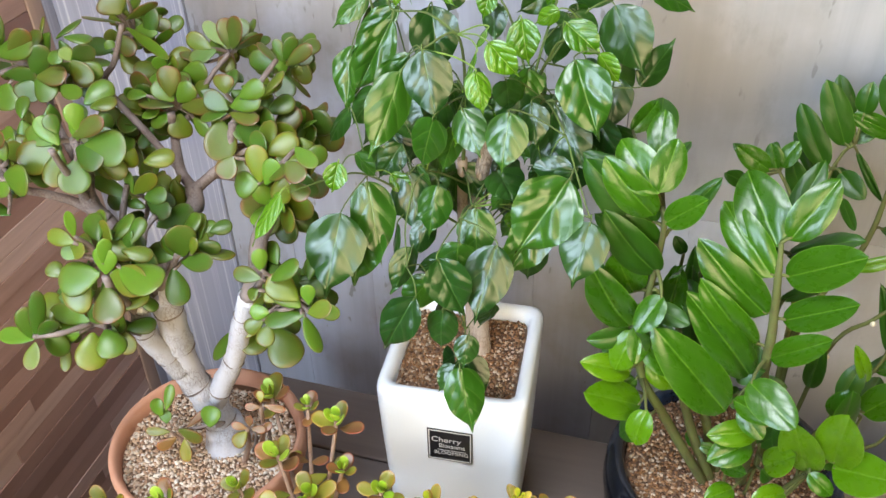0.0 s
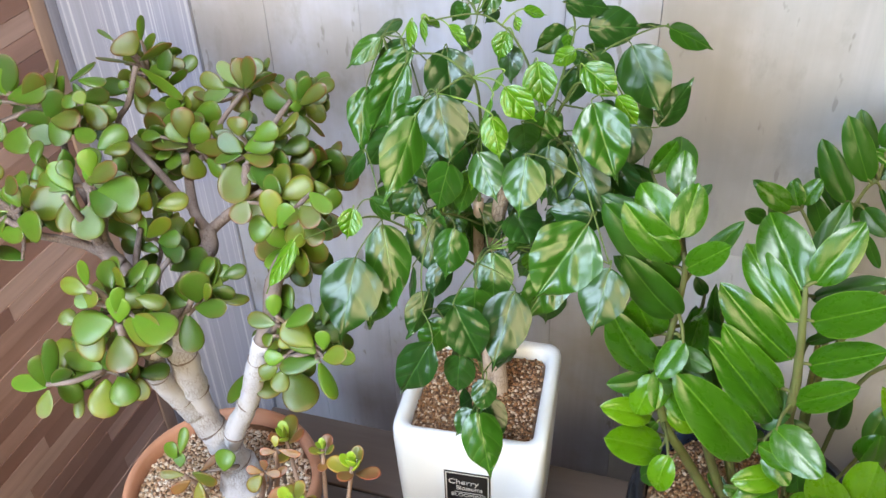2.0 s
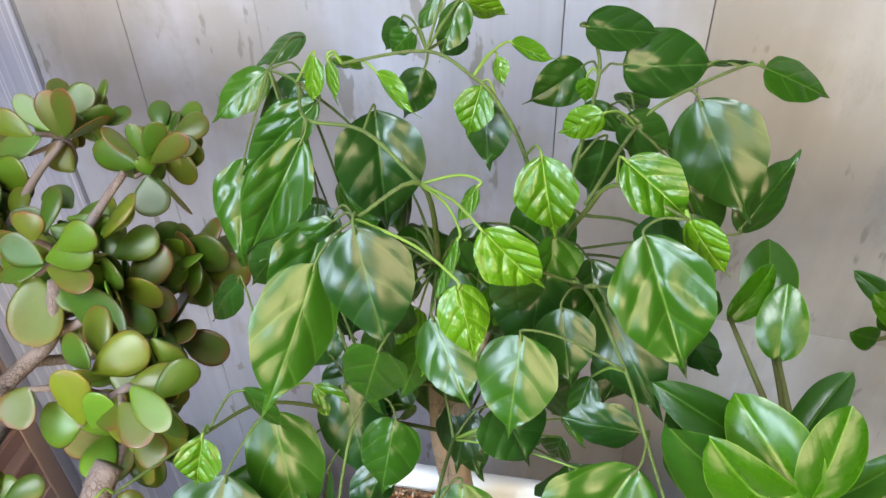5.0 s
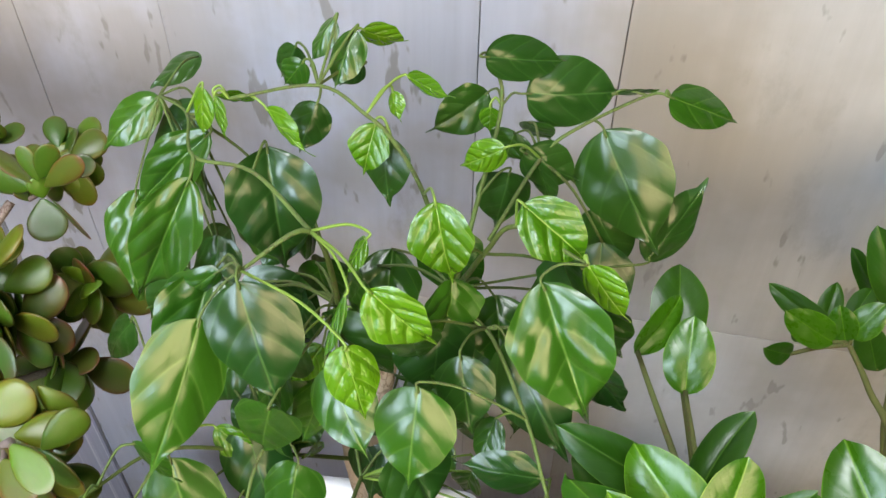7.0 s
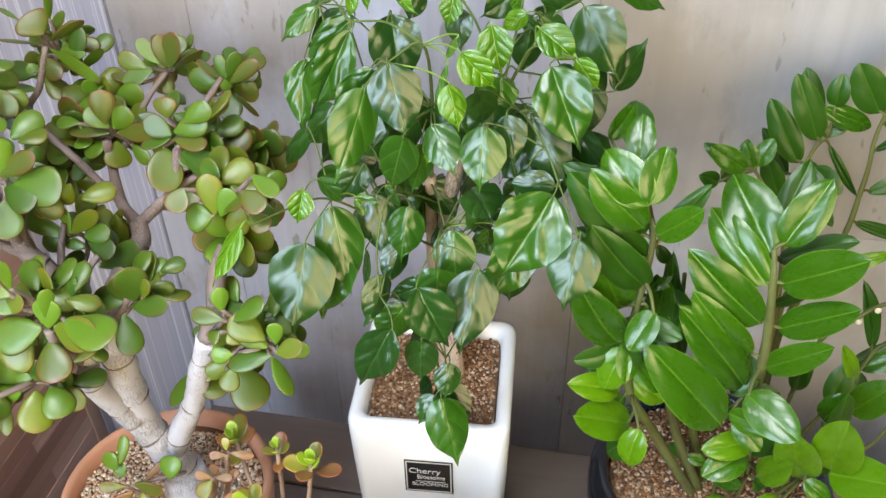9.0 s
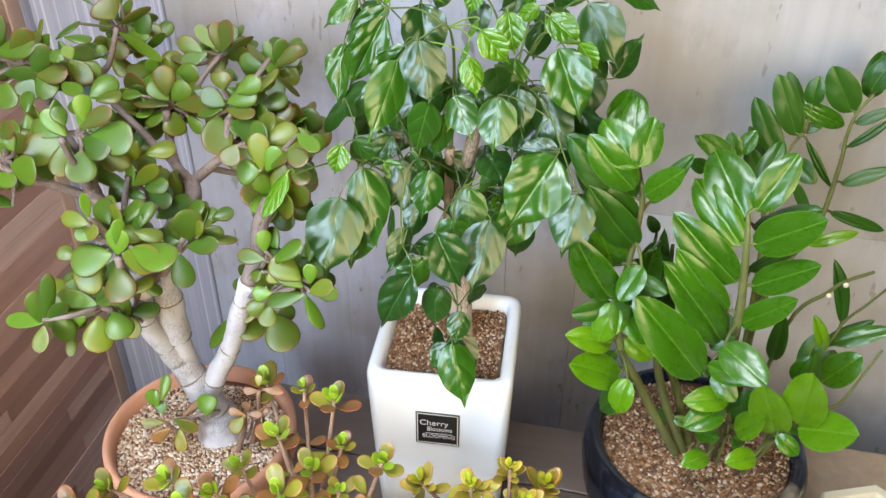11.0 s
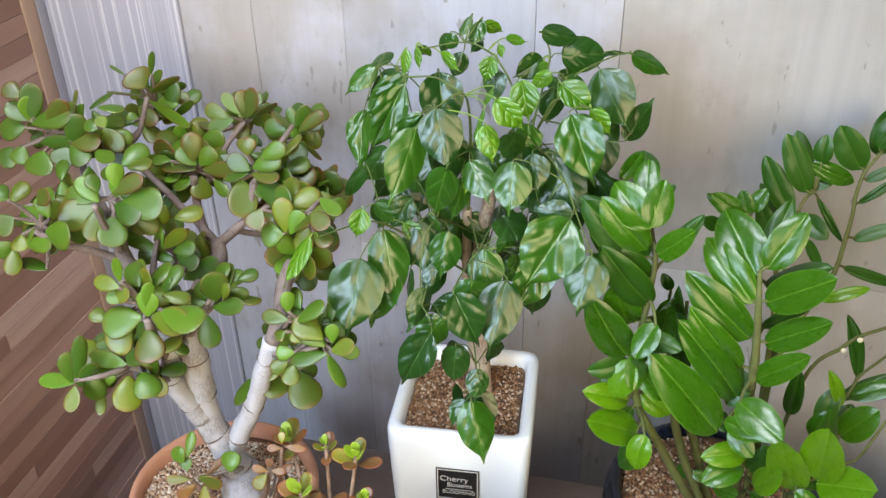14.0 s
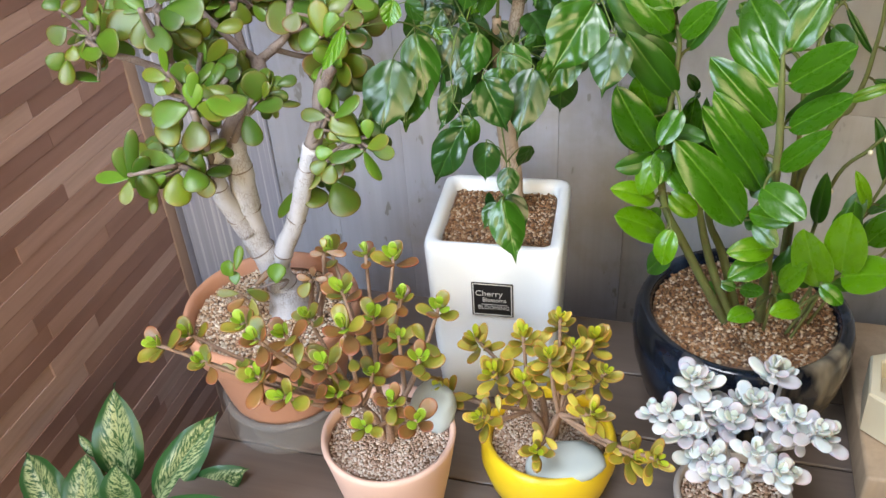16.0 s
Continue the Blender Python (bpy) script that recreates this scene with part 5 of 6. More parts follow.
low_right_tuft_a = [
    ((-0.280, 0.450, 0.847), (-0.280, 0.453, 0.864), 0.0117, 0, 2),
    ((-0.281, 0.450, 0.839), (-0.303, 0.451, 0.840), 0.0124, 0, 1),
    ((-0.273, 0.450, 0.839), (-0.251, 0.453, 0.858), 0.0138, 0, 0),
    ((-0.253, 0.450, 0.824), (-0.276, 0.453, 0.838), 0.0210, 0, 1),
    ((-0.252, 0.450, 0.817), (-0.272, 0.453, 0.831), 0.0178, 0, 0),
    ((-0.245, 0.450, 0.822), (-0.245, 0.453, 0.838), 0.0112, 0, 2),
    ((-0.250, 0.450, 0.810), (-0.279, 0.442, 0.804), 0.0147, 0, 0),
]
low_right_tuft_b = [
    ((-0.247, 0.450, 0.813), (-0.227, 0.451, 0.822), 0.0139, 0, 1),
    ((-0.250, 0.450, 0.809), (-0.231, 0.431, 0.795), 0.0140, 0, 0),
    ((-0.279, 0.450, 0.806), (-0.294, 0.447, 0.805), 0.0127, 0, 2),
    ((-0.286, 0.450, 0.796), (-0.299, 0.443, 0.788), 0.0129, 0, 1),
    ((-0.281, 0.450, 0.793), (-0.283, 0.438, 0.781), 0.0145, 0, 1),
    ((-0.285, 0.450, 0.827), (-0.292, 0.446, 0.822), 0.0114, 0, 1),
    ((-0.269, 0.450, 0.819), (-0.279, 0.452, 0.826), 0.0141, 0, 1),
]
low_right_tuft = low_right_tuft_a + low_right_tuft_b
JADE_TUFTS = (top_tuft, crown_tuft, right_crown_tuft, upper_middle_tuft, upper_right_tuft, right_tuft, right_lower_tuft, far_left_tuft, inner_tuft, outer_left_tuft, outer_low_tuft, middle_tuft, centre_tuft, front_tuft, low_left_tuft, low_tuft, low_right_tuft)
base_sprouts = [
    ((-0.400, 0.445, 0.664), (-0.398, 0.459, 0.684), 0.0107),
    ((-0.405, 0.445, 0.656), (-0.417, 0.449, 0.667), 0.0194),
    ((-0.404, 0.445, 0.645), (-0.407, 0.452, 0.656), 0.0124),
    ((-0.358, 0.445, 0.654), (-0.361, 0.455, 0.670), 0.0213),
]
base_sprigs = [
    ((-0.403, 0.445, 0.634), (-0.425, 0.440, 0.635), 0.0093),
    ((-0.393, 0.445, 0.640), (-0.370, 0.446, 0.633), 0.0152),
    ((-0.398, 0.445, 0.628), (-0.414, 0.435, 0.618), 0.0115),
    ((-0.383, 0.445, 0.646), (-0.368, 0.458, 0.660), 0.0048),
    ((-0.389, 0.445, 0.629), (-0.384, 0.434, 0.611), 0.0136),
    ((-0.317, 0.445, 0.668), (-0.318, 0.450, 0.676), 0.0089),
    ((-0.320, 0.445, 0.664), (-0.334, 0.444, 0.667), 0.0079),
    ((-0.317, 0.445, 0.665), (-0.303, 0.448, 0.664), 0.0073),
    ((-0.321, 0.445, 0.660), (-0.330, 0.435, 0.649), 0.0137),
    ((-0.302, 0.445, 0.697), (-0.315, 0.442, 0.697), 0.0066),
    ((-0.299, 0.445, 0.700), (-0.280, 0.448, 0.697), 0.0066),
    ((-0.301, 0.445, 0.703), (-0.302, 0.450, 0.712), 0.0076),
    ((-0.312, 0.445, 0.658), (-0.300, 0.454, 0.668), 0.0079),
]
JADE_BRANCHES_a = [
    ([(-0.368, 0.478, 0.604), (-0.372, 0.478, 0.627), (-0.375, 0.478, 0.645)], 0.0175, 0.0170),
    ([(-0.376, 0.478, 0.641), (-0.381, 0.476, 0.663), (-0.388, 0.474, 0.684), (-0.387, 0.470, 0.729), (-0.382, 0.464, 0.762), (-0.380, 0.458, 0.794), (-0.383, 0.455, 0.799)], 0.0165, 0.0125),
    ([(-0.391, 0.468, 0.697), (-0.395, 0.460, 0.722), (-0.398, 0.448, 0.753), (-0.394, 0.442, 0.775), (-0.388, 0.440, 0.796), (-0.389, 0.440, 0.818)], 0.0125, 0.0075),
    ([(-0.374, 0.478, 0.641), (-0.367, 0.478, 0.658), (-0.355, 0.478, 0.683), (-0.339, 0.478, 0.716), (-0.323, 0.474, 0.760), (-0.308, 0.470, 0.798), (-0.300, 0.475, 0.820), (-0.297, 0.485, 0.849), (-0.293, 0.500, 0.861)], 0.0120, 0.0075),
]
JADE_BRANCHES_b = [
    ([(-0.384, 0.455, 0.796), (-0.385, 0.470, 0.809), (-0.383, 0.500, 0.825), (-0.378, 0.525, 0.837), (-0.381, 0.534, 0.849)], 0.0115, 0.0080),
    ([(-0.381, 0.534, 0.846), (-0.409, 0.560, 0.846), (-0.428, 0.589, 0.858), (-0.427, 0.590, 0.882)], 0.0085, 0.0060),
    ([(-0.381, 0.534, 0.846), (-0.372, 0.550, 0.853), (-0.361, 0.560, 0.864), (-0.358, 0.575, 0.891)], 0.0085, 0.0060),
    ([(-0.397, 0.455, 0.781), (-0.405, 0.460, 0.813), (-0.421, 0.470, 0.846), (-0.440, 0.478, 0.861), (-0.443, 0.485, 0.880), (-0.441, 0.488, 0.906)], 0.0100, 0.0070),
]
JADE_BRANCHES_c = [
    ([(-0.419, 0.470, 0.855), (-0.449, 0.474, 0.862), (-0.462, 0.465, 0.873), (-0.480, 0.455, 0.883), (-0.498, 0.452, 0.895)], 0.0075, 0.0040),
    ([(-0.440, 0.478, 0.861), (-0.440, 0.465, 0.897), (-0.435, 0.452, 0.926)], 0.0060, 0.0040),
    ([(-0.443, 0.485, 0.880), (-0.496, 0.530, 0.900), (-0.530, 0.566, 0.919), (-0.544, 0.545, 0.947)], 0.0060, 0.0040),
    ([(-0.410, 0.560, 0.846), (-0.446, 0.580, 0.861), (-0.495, 0.600, 0.895), (-0.487, 0.610, 0.915), (-0.485, 0.630, 0.941)], 0.0060, 0.0040),
]
JADE_BRANCHES_d = [
    ([(-0.428, 0.589, 0.855), (-0.417, 0.640, 0.889), (-0.405, 0.666, 0.906)], 0.0050, 0.0035),
    ([(-0.362, 0.575, 0.885), (-0.343, 0.600, 0.915), (-0.334, 0.622, 0.929)], 0.0050, 0.0035),
    ([(-0.393, 0.440, 0.787), (-0.372, 0.400, 0.851), (-0.370, 0.395, 0.866)], 0.0060, 0.0050),
    ([(-0.395, 0.442, 0.763), (-0.395, 0.410, 0.799), (-0.406, 0.400, 0.810)], 0.0060, 0.0040),
]
JADE_BRANCHES_e = [
    ([(-0.403, 0.400, 0.809), (-0.415, 0.380, 0.814), (-0.433, 0.374, 0.812)], 0.0040, 0.0030),
    ([(-0.383, 0.455, 0.796), (-0.361, 0.450, 0.827), (-0.343, 0.443, 0.855)], 0.0060, 0.0040),
    ([(-0.392, 0.460, 0.815), (-0.399, 0.480, 0.836), (-0.391, 0.490, 0.849)], 0.0050, 0.0040),
    ([(-0.415, 0.470, 0.829), (-0.420, 0.490, 0.851), (-0.418, 0.500, 0.868)], 0.0050, 0.0040),
]
JADE_BRANCHES_f = [
    ([(-0.320, 0.474, 0.779), (-0.283, 0.455, 0.800), (-0.259, 0.451, 0.815)], 0.0050, 0.0035),
    ([(-0.314, 0.472, 0.794), (-0.293, 0.460, 0.819), (-0.281, 0.455, 0.839)], 0.0050, 0.0035),
    ([(-0.376, 0.470, 0.619), (-0.352, 0.455, 0.651), (-0.395, 0.447, 0.635)], 0.0030, 0.0025),
    ([(-0.330, 0.460, 0.613), (-0.316, 0.450, 0.650), (-0.316, 0.445, 0.667)], 0.0025, 0.0020),
]
JADE_BRANCHES_g = [
    ([(-0.316, 0.470, 0.621), (-0.312, 0.465, 0.658), (-0.309, 0.460, 0.682)], 0.0025, 0.0020),
]
JADE_BRANCHES = JADE_BRANCHES_a + JADE_BRANCHES_b + JADE_BRANCHES_c + JADE_BRANCHES_d + JADE_BRANCHES_e + JADE_BRANCHES_f + JADE_BRANCHES_g
ZZ_STEMS_a = [
    ([(0.077, 0.565, 0.581), (0.027, 0.545, 0.674), (0.003, 0.535, 0.727), (-0.006, 0.530, 0.782), (-0.003, 0.530, 0.813), (0.001, 0.525, 0.885), (-0.008, 0.520, 0.920)], 0.0055, 0.0028),
    ([(0.083, 0.570, 0.579), (0.052, 0.565, 0.645), (0.034, 0.560, 0.711), (0.025, 0.570, 0.762), (0.018, 0.575, 0.808)], 0.0060, 0.0030),
    ([(0.088, 0.580, 0.571), (0.064, 0.590, 0.638), (0.045, 0.600, 0.678), (0.039, 0.600, 0.748), (0.036, 0.600, 0.799)], 0.0060, 0.0030),
    ([(0.112, 0.575, 0.575), (0.098, 0.545, 0.716), (0.092, 0.53, 0.761), (0.09, 0.523, 0.792), (0.087, 0.524, 0.825), (0.083, 0.526, 0.857), (0.082, 0.53, 0.868), (0.081, 0.538, 0.878)], 0.0062, 0.003),
]
ZZ_STEMS_b = [
    ([(0.129, 0.6, 0.564), (0.12, 0.62, 0.701), (0.115, 0.65, 0.805), (0.102, 0.675, 0.826), (0.088, 0.69, 0.843)], 0.005, 0.0028),
    ([(0.138, 0.62, 0.556), (0.124, 0.62, 0.694), (0.133, 0.645, 0.722), (0.155, 0.675, 0.757), (0.167, 0.69, 0.759), (0.176, 0.7, 0.784), (0.181, 0.712, 0.811), (0.184, 0.722, 0.838), (0.184, 0.728, 0.854), (0.189, 0.738, 0.875), (0.201, 0.745, 0.894)], 0.006, 0.0028),
    ([(0.137, 0.61, 0.556), (0.128, 0.65, 0.725), (0.14, 0.68, 0.735), (0.132, 0.7, 0.774), (0.131, 0.72, 0.813), (0.141, 0.735, 0.84), (0.149, 0.735, 0.853)], 0.0048, 0.0026),
    ([(0.141, 0.590, 0.574), (0.153, 0.620, 0.710), (0.179, 0.620, 0.755), (0.190, 0.620, 0.769), (0.207, 0.610, 0.790)], 0.0035, 0.0030),
]
ZZ_STEMS_c = [
    ([(0.149, 0.600, 0.564), (0.189, 0.610, 0.701), (0.197, 0.610, 0.732), (0.208, 0.600, 0.763), (0.216, 0.590, 0.791)], 0.0030, 0.0020),
    ([(0.139, 0.560, 0.602), (0.154, 0.540, 0.654), (0.183, 0.540, 0.687), (0.198, 0.550, 0.693), (0.217, 0.560, 0.746)], 0.0035, 0.0022),
    ([(0.092, 0.555, 0.598), (0.089, 0.555, 0.648), (0.102, 0.555, 0.662)], 0.0030, 0.0020),
    ([(0.116, 0.560, 0.601), (0.111, 0.550, 0.629), (0.110, 0.555, 0.653)], 0.0030, 0.0020),
]
ZZ_STEMS_d = [
    ([(0.144, 0.550, 0.619), (0.150, 0.540, 0.644), (0.148, 0.545, 0.671)], 0.0030, 0.0020),
    ([(0.154, 0.570, 0.599), (0.163, 0.565, 0.662), (0.158, 0.560, 0.693)], 0.0030, 0.0020),
    ([(0.164, 0.580, 0.591), (0.181, 0.580, 0.651), (0.186, 0.580, 0.681)], 0.0030, 0.0020),
]
ZZ_STEMS = ZZ_STEMS_a + ZZ_STEMS_b + ZZ_STEMS_c + ZZ_STEMS_d
BRONZE_TUFTS = [(-0.396, 0.300, 0.694), (-0.357, 0.300, 0.682), (-0.307, 0.310, 0.707), (-0.316, 0.310, 0.663), (-0.287, 0.300, 0.655), (-0.260, 0.330, 0.671), (-0.255, 0.330, 0.635), (-0.239, 0.335, 0.710), (-0.232, 0.380, 0.686), (-0.230, 0.440, 0.707), (-0.309, 0.475, 0.679), (-0.215, 0.410, 0.687), (-0.176, 0.395, 0.692), (-0.189, 0.370, 0.653), (-0.203, 0.330, 0.638), (-0.226, 0.350, 0.648), (-0.266, 0.460, 0.694), (-0.295, 0.380, 0.676), (-0.336, 0.340, 0.694), (-0.228, 0.320, 0.612), (-0.178, 0.320, 0.630), (-0.272, 0.410, 0.685), (-0.298, 0.340, 0.688), (-0.386, 0.330, 0.682), (-0.210, 0.380, 0.667)]
GOLDEN_TUFTS = [(-0.157, 0.440, 0.622), (-0.129, 0.390, 0.631), (-0.182, 0.400, 0.589), (-0.107, 0.420, 0.652), (-0.077, 0.440, 0.660), (-0.080, 0.400, 0.648), (-0.047, 0.460, 0.623), (-0.033, 0.430, 0.610), (-0.103, 0.400, 0.615), (-0.038, 0.385, 0.605), (-0.137, 0.370, 0.592), (-0.084, 0.360, 0.571), (-0.061, 0.420, 0.646), (-0.060, 0.420, 0.615), (0.021, 0.360, 0.584), (0.002, 0.370, 0.572)]
PALE_TUFTS = [(0.041, 0.420, 0.630), (0.022, 0.400, 0.605), (0.040, 0.390, 0.595), (0.079, 0.400, 0.606), (0.111, 0.450, 0.625), (0.128, 0.400, 0.620), (0.145, 0.390, 0.618), (0.063, 0.370, 0.590), (0.097, 0.370, 0.605), (0.078, 0.350, 0.592), (0.116, 0.360, 0.596), (0.095, 0.420, 0.613), (0.056, 0.420, 0.602)]

# default leaf facing, chosen to show the blades to the camera
FACING_VIEW = Vector((0.02, -0.80, 0.52))


def tilted(rnd, amount, up=0.0):
    v = FACING_VIEW + Vector((-0.6 * up, 0.5 * up, up)) + Vector((rnd.gauss(0, amount), rnd.gauss(0, amount), rnd.gauss(0, amount)))
    return v.normalized()


def view_side(place, rnd, amount):
    """From a place to a point between camera and lamps, to fit the view."""
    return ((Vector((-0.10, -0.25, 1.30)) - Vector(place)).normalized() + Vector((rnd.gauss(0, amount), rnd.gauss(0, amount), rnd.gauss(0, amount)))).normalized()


# ---- the tree with hanging glossy leaves in the white planter
HAPPY_MESH = [[blade_mesh("glossy_leaf", m, o, p, f, b, q * (1.5, 1.9, 2.3)[g], 3.7, seed=4 * g + k, wave=w, drip=0.28, camber=c, curl=e, ruffle=(0.016, 0.018, 0.014)[g]) for k, (f, b, w, q, c, e, o, p) in
               enumerate(((-0.06, 0.025, 0.016, 0.008, 0.015, 0.11, 0.60, 0.84), (-0.085, 0.04, 0.026, 0.011, 0.02, 0.17, 0.55, 0.72), (0.11, 0.03, 0.034, 0.017, 0.03, 0.12, 0.58, 0.76), (-0.15, 0.03, 0.028, 0.010, 0.0, 0.22, 0.62, 0.86)))] for g, m in enumerate(M_HAPPY)]


def happy_tree():
    t = thing("happy_tree", "bushy small tree with glossy drooping quilted green leaves", "plant", (-0.150, 0.600, 0.6545))
    rnd = random.Random(8)
    trunks = [([(-0.148, 0.602, 0.640), (-0.150, 0.600, 0.700), (-0.155, 0.595, 0.780), (-0.150, 0.590, 0.850), (-0.140, 0.590, 0.905)], 0.0085, 0.0055),
              ([(-0.158, 0.604, 0.640), (-0.160, 0.602, 0.72), (-0.164, 0.592, 0.80), (-0.162, 0.585, 0.88)], 0.0060, 0.0040)]
    for k, (p, a, b) in enumerate(trunks):
        part("trunk", tube(p, a, b, 12, 6, 0.05, k), M_HAPPY_BARK, t, "slender tan trunk")
    hubs = [(-0.113, 0.600, 0.939), (-0.160, 0.566, 0.995), (-0.089, 0.593, 0.986), (-0.104, 0.653, 0.997), (-0.180, 0.547, 0.990), (-0.061, 0.577, 0.987), (-0.064, 0.517, 0.930), (-0.096, 0.575, 0.946),
            (-0.150, 0.610, 1.016), (-0.219, 0.600, 0.993), (-0.072, 0.650, 0.992)]
    limbs = [([(-0.140, 0.590, 0.905), hubs[0], (-0.101, 0.597, 0.965), hubs[2], hubs[5]], 0.0028, 0.0010),
             ([(-0.162, 0.585, 0.87), (-0.158, 0.580, 0.94), hubs[1], hubs[4]], 0.0028, 0.0010),
             ([hubs[0], (-0.108, 0.625, 0.970), hubs[3], (-0.109, 0.660, 1.014)], 0.0020, 0.0010),
             ([hubs[0], (-0.127, 0.605, 0.985), (-0.140, 0.608, 1.008), hubs[8], (-0.172, 0.622, 1.018), (-0.205, 0.612, 1.014)], 0.0018, 0.0009),
             ([(-0.101, 0.610, 0.960), (-0.085, 0.640, 0.982), hubs[10], (-0.045, 0.668, 1.000), (-0.036, 0.670, 1.000)], 0.0016, 0.0008),
             ([(-0.140, 0.590, 0.905), (-0.110, 0.585, 0.925), hubs[7], (-0.075, 0.540, 0.940), hubs[6], (-0.048, 0.492, 0.908)], 0.0018, 0.0008),
             ([hubs[1], (-0.190, 0.590, 0.998), hubs[9], (-0.235, 0.630, 0.990), (-0.258, 0.650, 0.982)], 0.0016, 0.0008),
             ([(-0.155, 0.595, 0.800), (-0.190, 0.560, 0.850), (-0.222, 0.530, 0.890), (-0.235, 0.500, 0.905), (-0.252, 0.460, 0.915)], 0.0020, 0.0008),
             ([(-0.153, 0.594, 0.800), (-0.145, 0.550, 0.860), (-0.140, 0.500, 0.885), (-0.140, 0.490, 0.840), (-0.135, 0.492, 0.785), (-0.138, 0.490, 0.745)], 0.0018, 0.0008),
             ([(-0.150, 0.590, 0.850), (-0.180, 0.545, 0.890), (-0.185, 0.510, 0.870), (-0.180, 0.490, 0.840)], 0.0016, 0.0008)]
    for k, (p, a, b) in enumerate(limbs):
        part("branch", tube(p, a * 0.58, b * 0.70, 8, 6, 0.04, 20 + k), M_GREEN_STEM, t, "thin greenish branch")
    joints = [Vector(h) for h in hubs] + [Vector(q) for p, _, _ in limbs for q in p[1:]] + [Vector((-0.155, 0.595, 0.79)), Vector((-0.150, 0.598, 0.74))]
    for k, (base, tip, width, roll, shade, shape) in enumerate(HAPPY_LEAVES):
        b, e = Vector(base), Vector(tip)
        me = HAPPY_MESH[shade][shape if shape >= 0 else rnd.randrange(4)]
        shared("leaf", me, leaf_pose(b, b.lerp(e, 1.08), min(width * 1.10, (e - b).length * 0.76), view_side(b, rnd, 0.03), roll), t)
        j = min(joints, key=lambda q: (q - b).length + 0.6 * max(0, q.z - b.z))
        back = (b - e).normalized()
        mid = j.lerp(b, 0.6) + Vector((0, 0.002, 0.001)) + back * 0.002
        part("stalk", tube([j, mid, b + back * 0.002, b.lerp(e, 0.06)], 0.00062, 0.0005, 6, 4, 0, k), M_LIGHT_STEM if shade == 2 else M_GREEN_STEM, t)
    # filler copies behind the outer leaves, mostly in the dark leaf material
    for k, (base, tip, width, roll, shade, shape) in enumerate(HAPPY_LEAVES):
        if base[2] > 0.985 or width < 0.018 or base[0] > -0.07:
            continue
        b = Vector(base) + Vector((rnd.gauss(0, 0.012), 0.020 + 0.018 * rnd.random(), rnd.gauss(-0.004, 0.010)))
        e = b + (Vector(tip) - Vector(base)) * rnd.uniform(0.7, 0.95) + Vector((rnd.gauss(0, 0.012), 0, rnd.gauss(0, 0.006)))
        shared("leaf", HAPPY_MESH[rnd.choice((0, 0, 1))][rnd.randrange(4)], leaf_pose(b, e, width, tilted(rnd, 0.3), rnd.gauss(0, 20)), t)
        j = min(joints, key=lambda q: (q - b).length + 0.6 * max(0, q.z - b.z))
        part("stalk", tube([j, j.lerp(b, 0.5) + Vector((0, 0.004, 0.004)), b.lerp(e, 0.05)], 0.00062, 0.0005, 6, 4, 0, k), M_GREEN_STEM, t)
    # leaves inside the crown
    for k in range(58):
        c = Vector((rnd.uniform(-0.240, -0.050), rnd.uniform(0.585, 0.650), rnd.uniform(0.820, 0.945)))
        if c.z < 0.86 and abs(c.x + 0.16) > 0.05:
            continue
        a = rnd.uniform(0, 6.28)
        long = rnd.uniform(0.030, 0.048)
        d = Vector((0.6 * math.cos(a), -0.25 + 0.3 * math.sin(a), -0.75)).normalized()
        shared("leaf", HAPPY_MESH[rnd.choice((0, 0, 1))][rnd.randrange(4)], leaf_pose(c, c + d * long, long * rnd.uniform(0.6, 0.8), tilted(rnd, 0.3)), t)
        j = min(joints, key=lambda q: (q - c).length)
        part("stalk", tube([j, j.lerp(c, 0.5) + Vector((0, 0, 0.006)), c], 0.0008, 0.0006, 6, 4, 0, k), M_GREEN_STEM, t)
    # small young leaves in the middle of the crown
    for k in range(22):
        c = Vector((rnd.uniform(-0.195, -0.085), rnd.uniform(0.535, 0.585), rnd.uniform(0.850, 0.945)))
        a = rnd.uniform(0, 6.28)
        long = rnd.uniform(0.018, 0.030)
        d = Vector((0.5 * math.cos(a), -0.25 + 0.3 * math.sin(a), -0.8)).normalized()
        shared("leaf", HAPPY_MESH[rnd.choice((1, 2, 2))][rnd.randrange(4)], leaf_pose(c, c + d * long, long * rnd.uniform(0.5, 0.7), tilted(rnd, 0.35), rnd.gauss(0, 25)), t)
        j = min(joints, key=lambda q: (q - c).length)
        part("stalk", tube([j, j.lerp(c, 0.5) + Vector((0, 0, 0.004)), c], 0.0006, 0.0005, 6, 4, 0, k), M_LIGHT_STEM, t)


happy_tree()

# ---- the plant with upright waxy leaflets in the dark pot
ZZ_MESH = [[blade_mesh("waxy_leaf", m, 0.56, 0.66, f, b, 0.0015, 7.0, rows=18, cols=6, seed=k, wave=0.018, camber=c, curl=e) for k, (f, b, c, e) in
            enumerate(((0.16, 0.05, 0.12, 0.10), (0.20, 0.07, 0.18, 0.18), (0.10, 0.03, 0.10, 0.06), (0.15, -0.03, 0.14, 0.22)))] for m in M_ZZ]


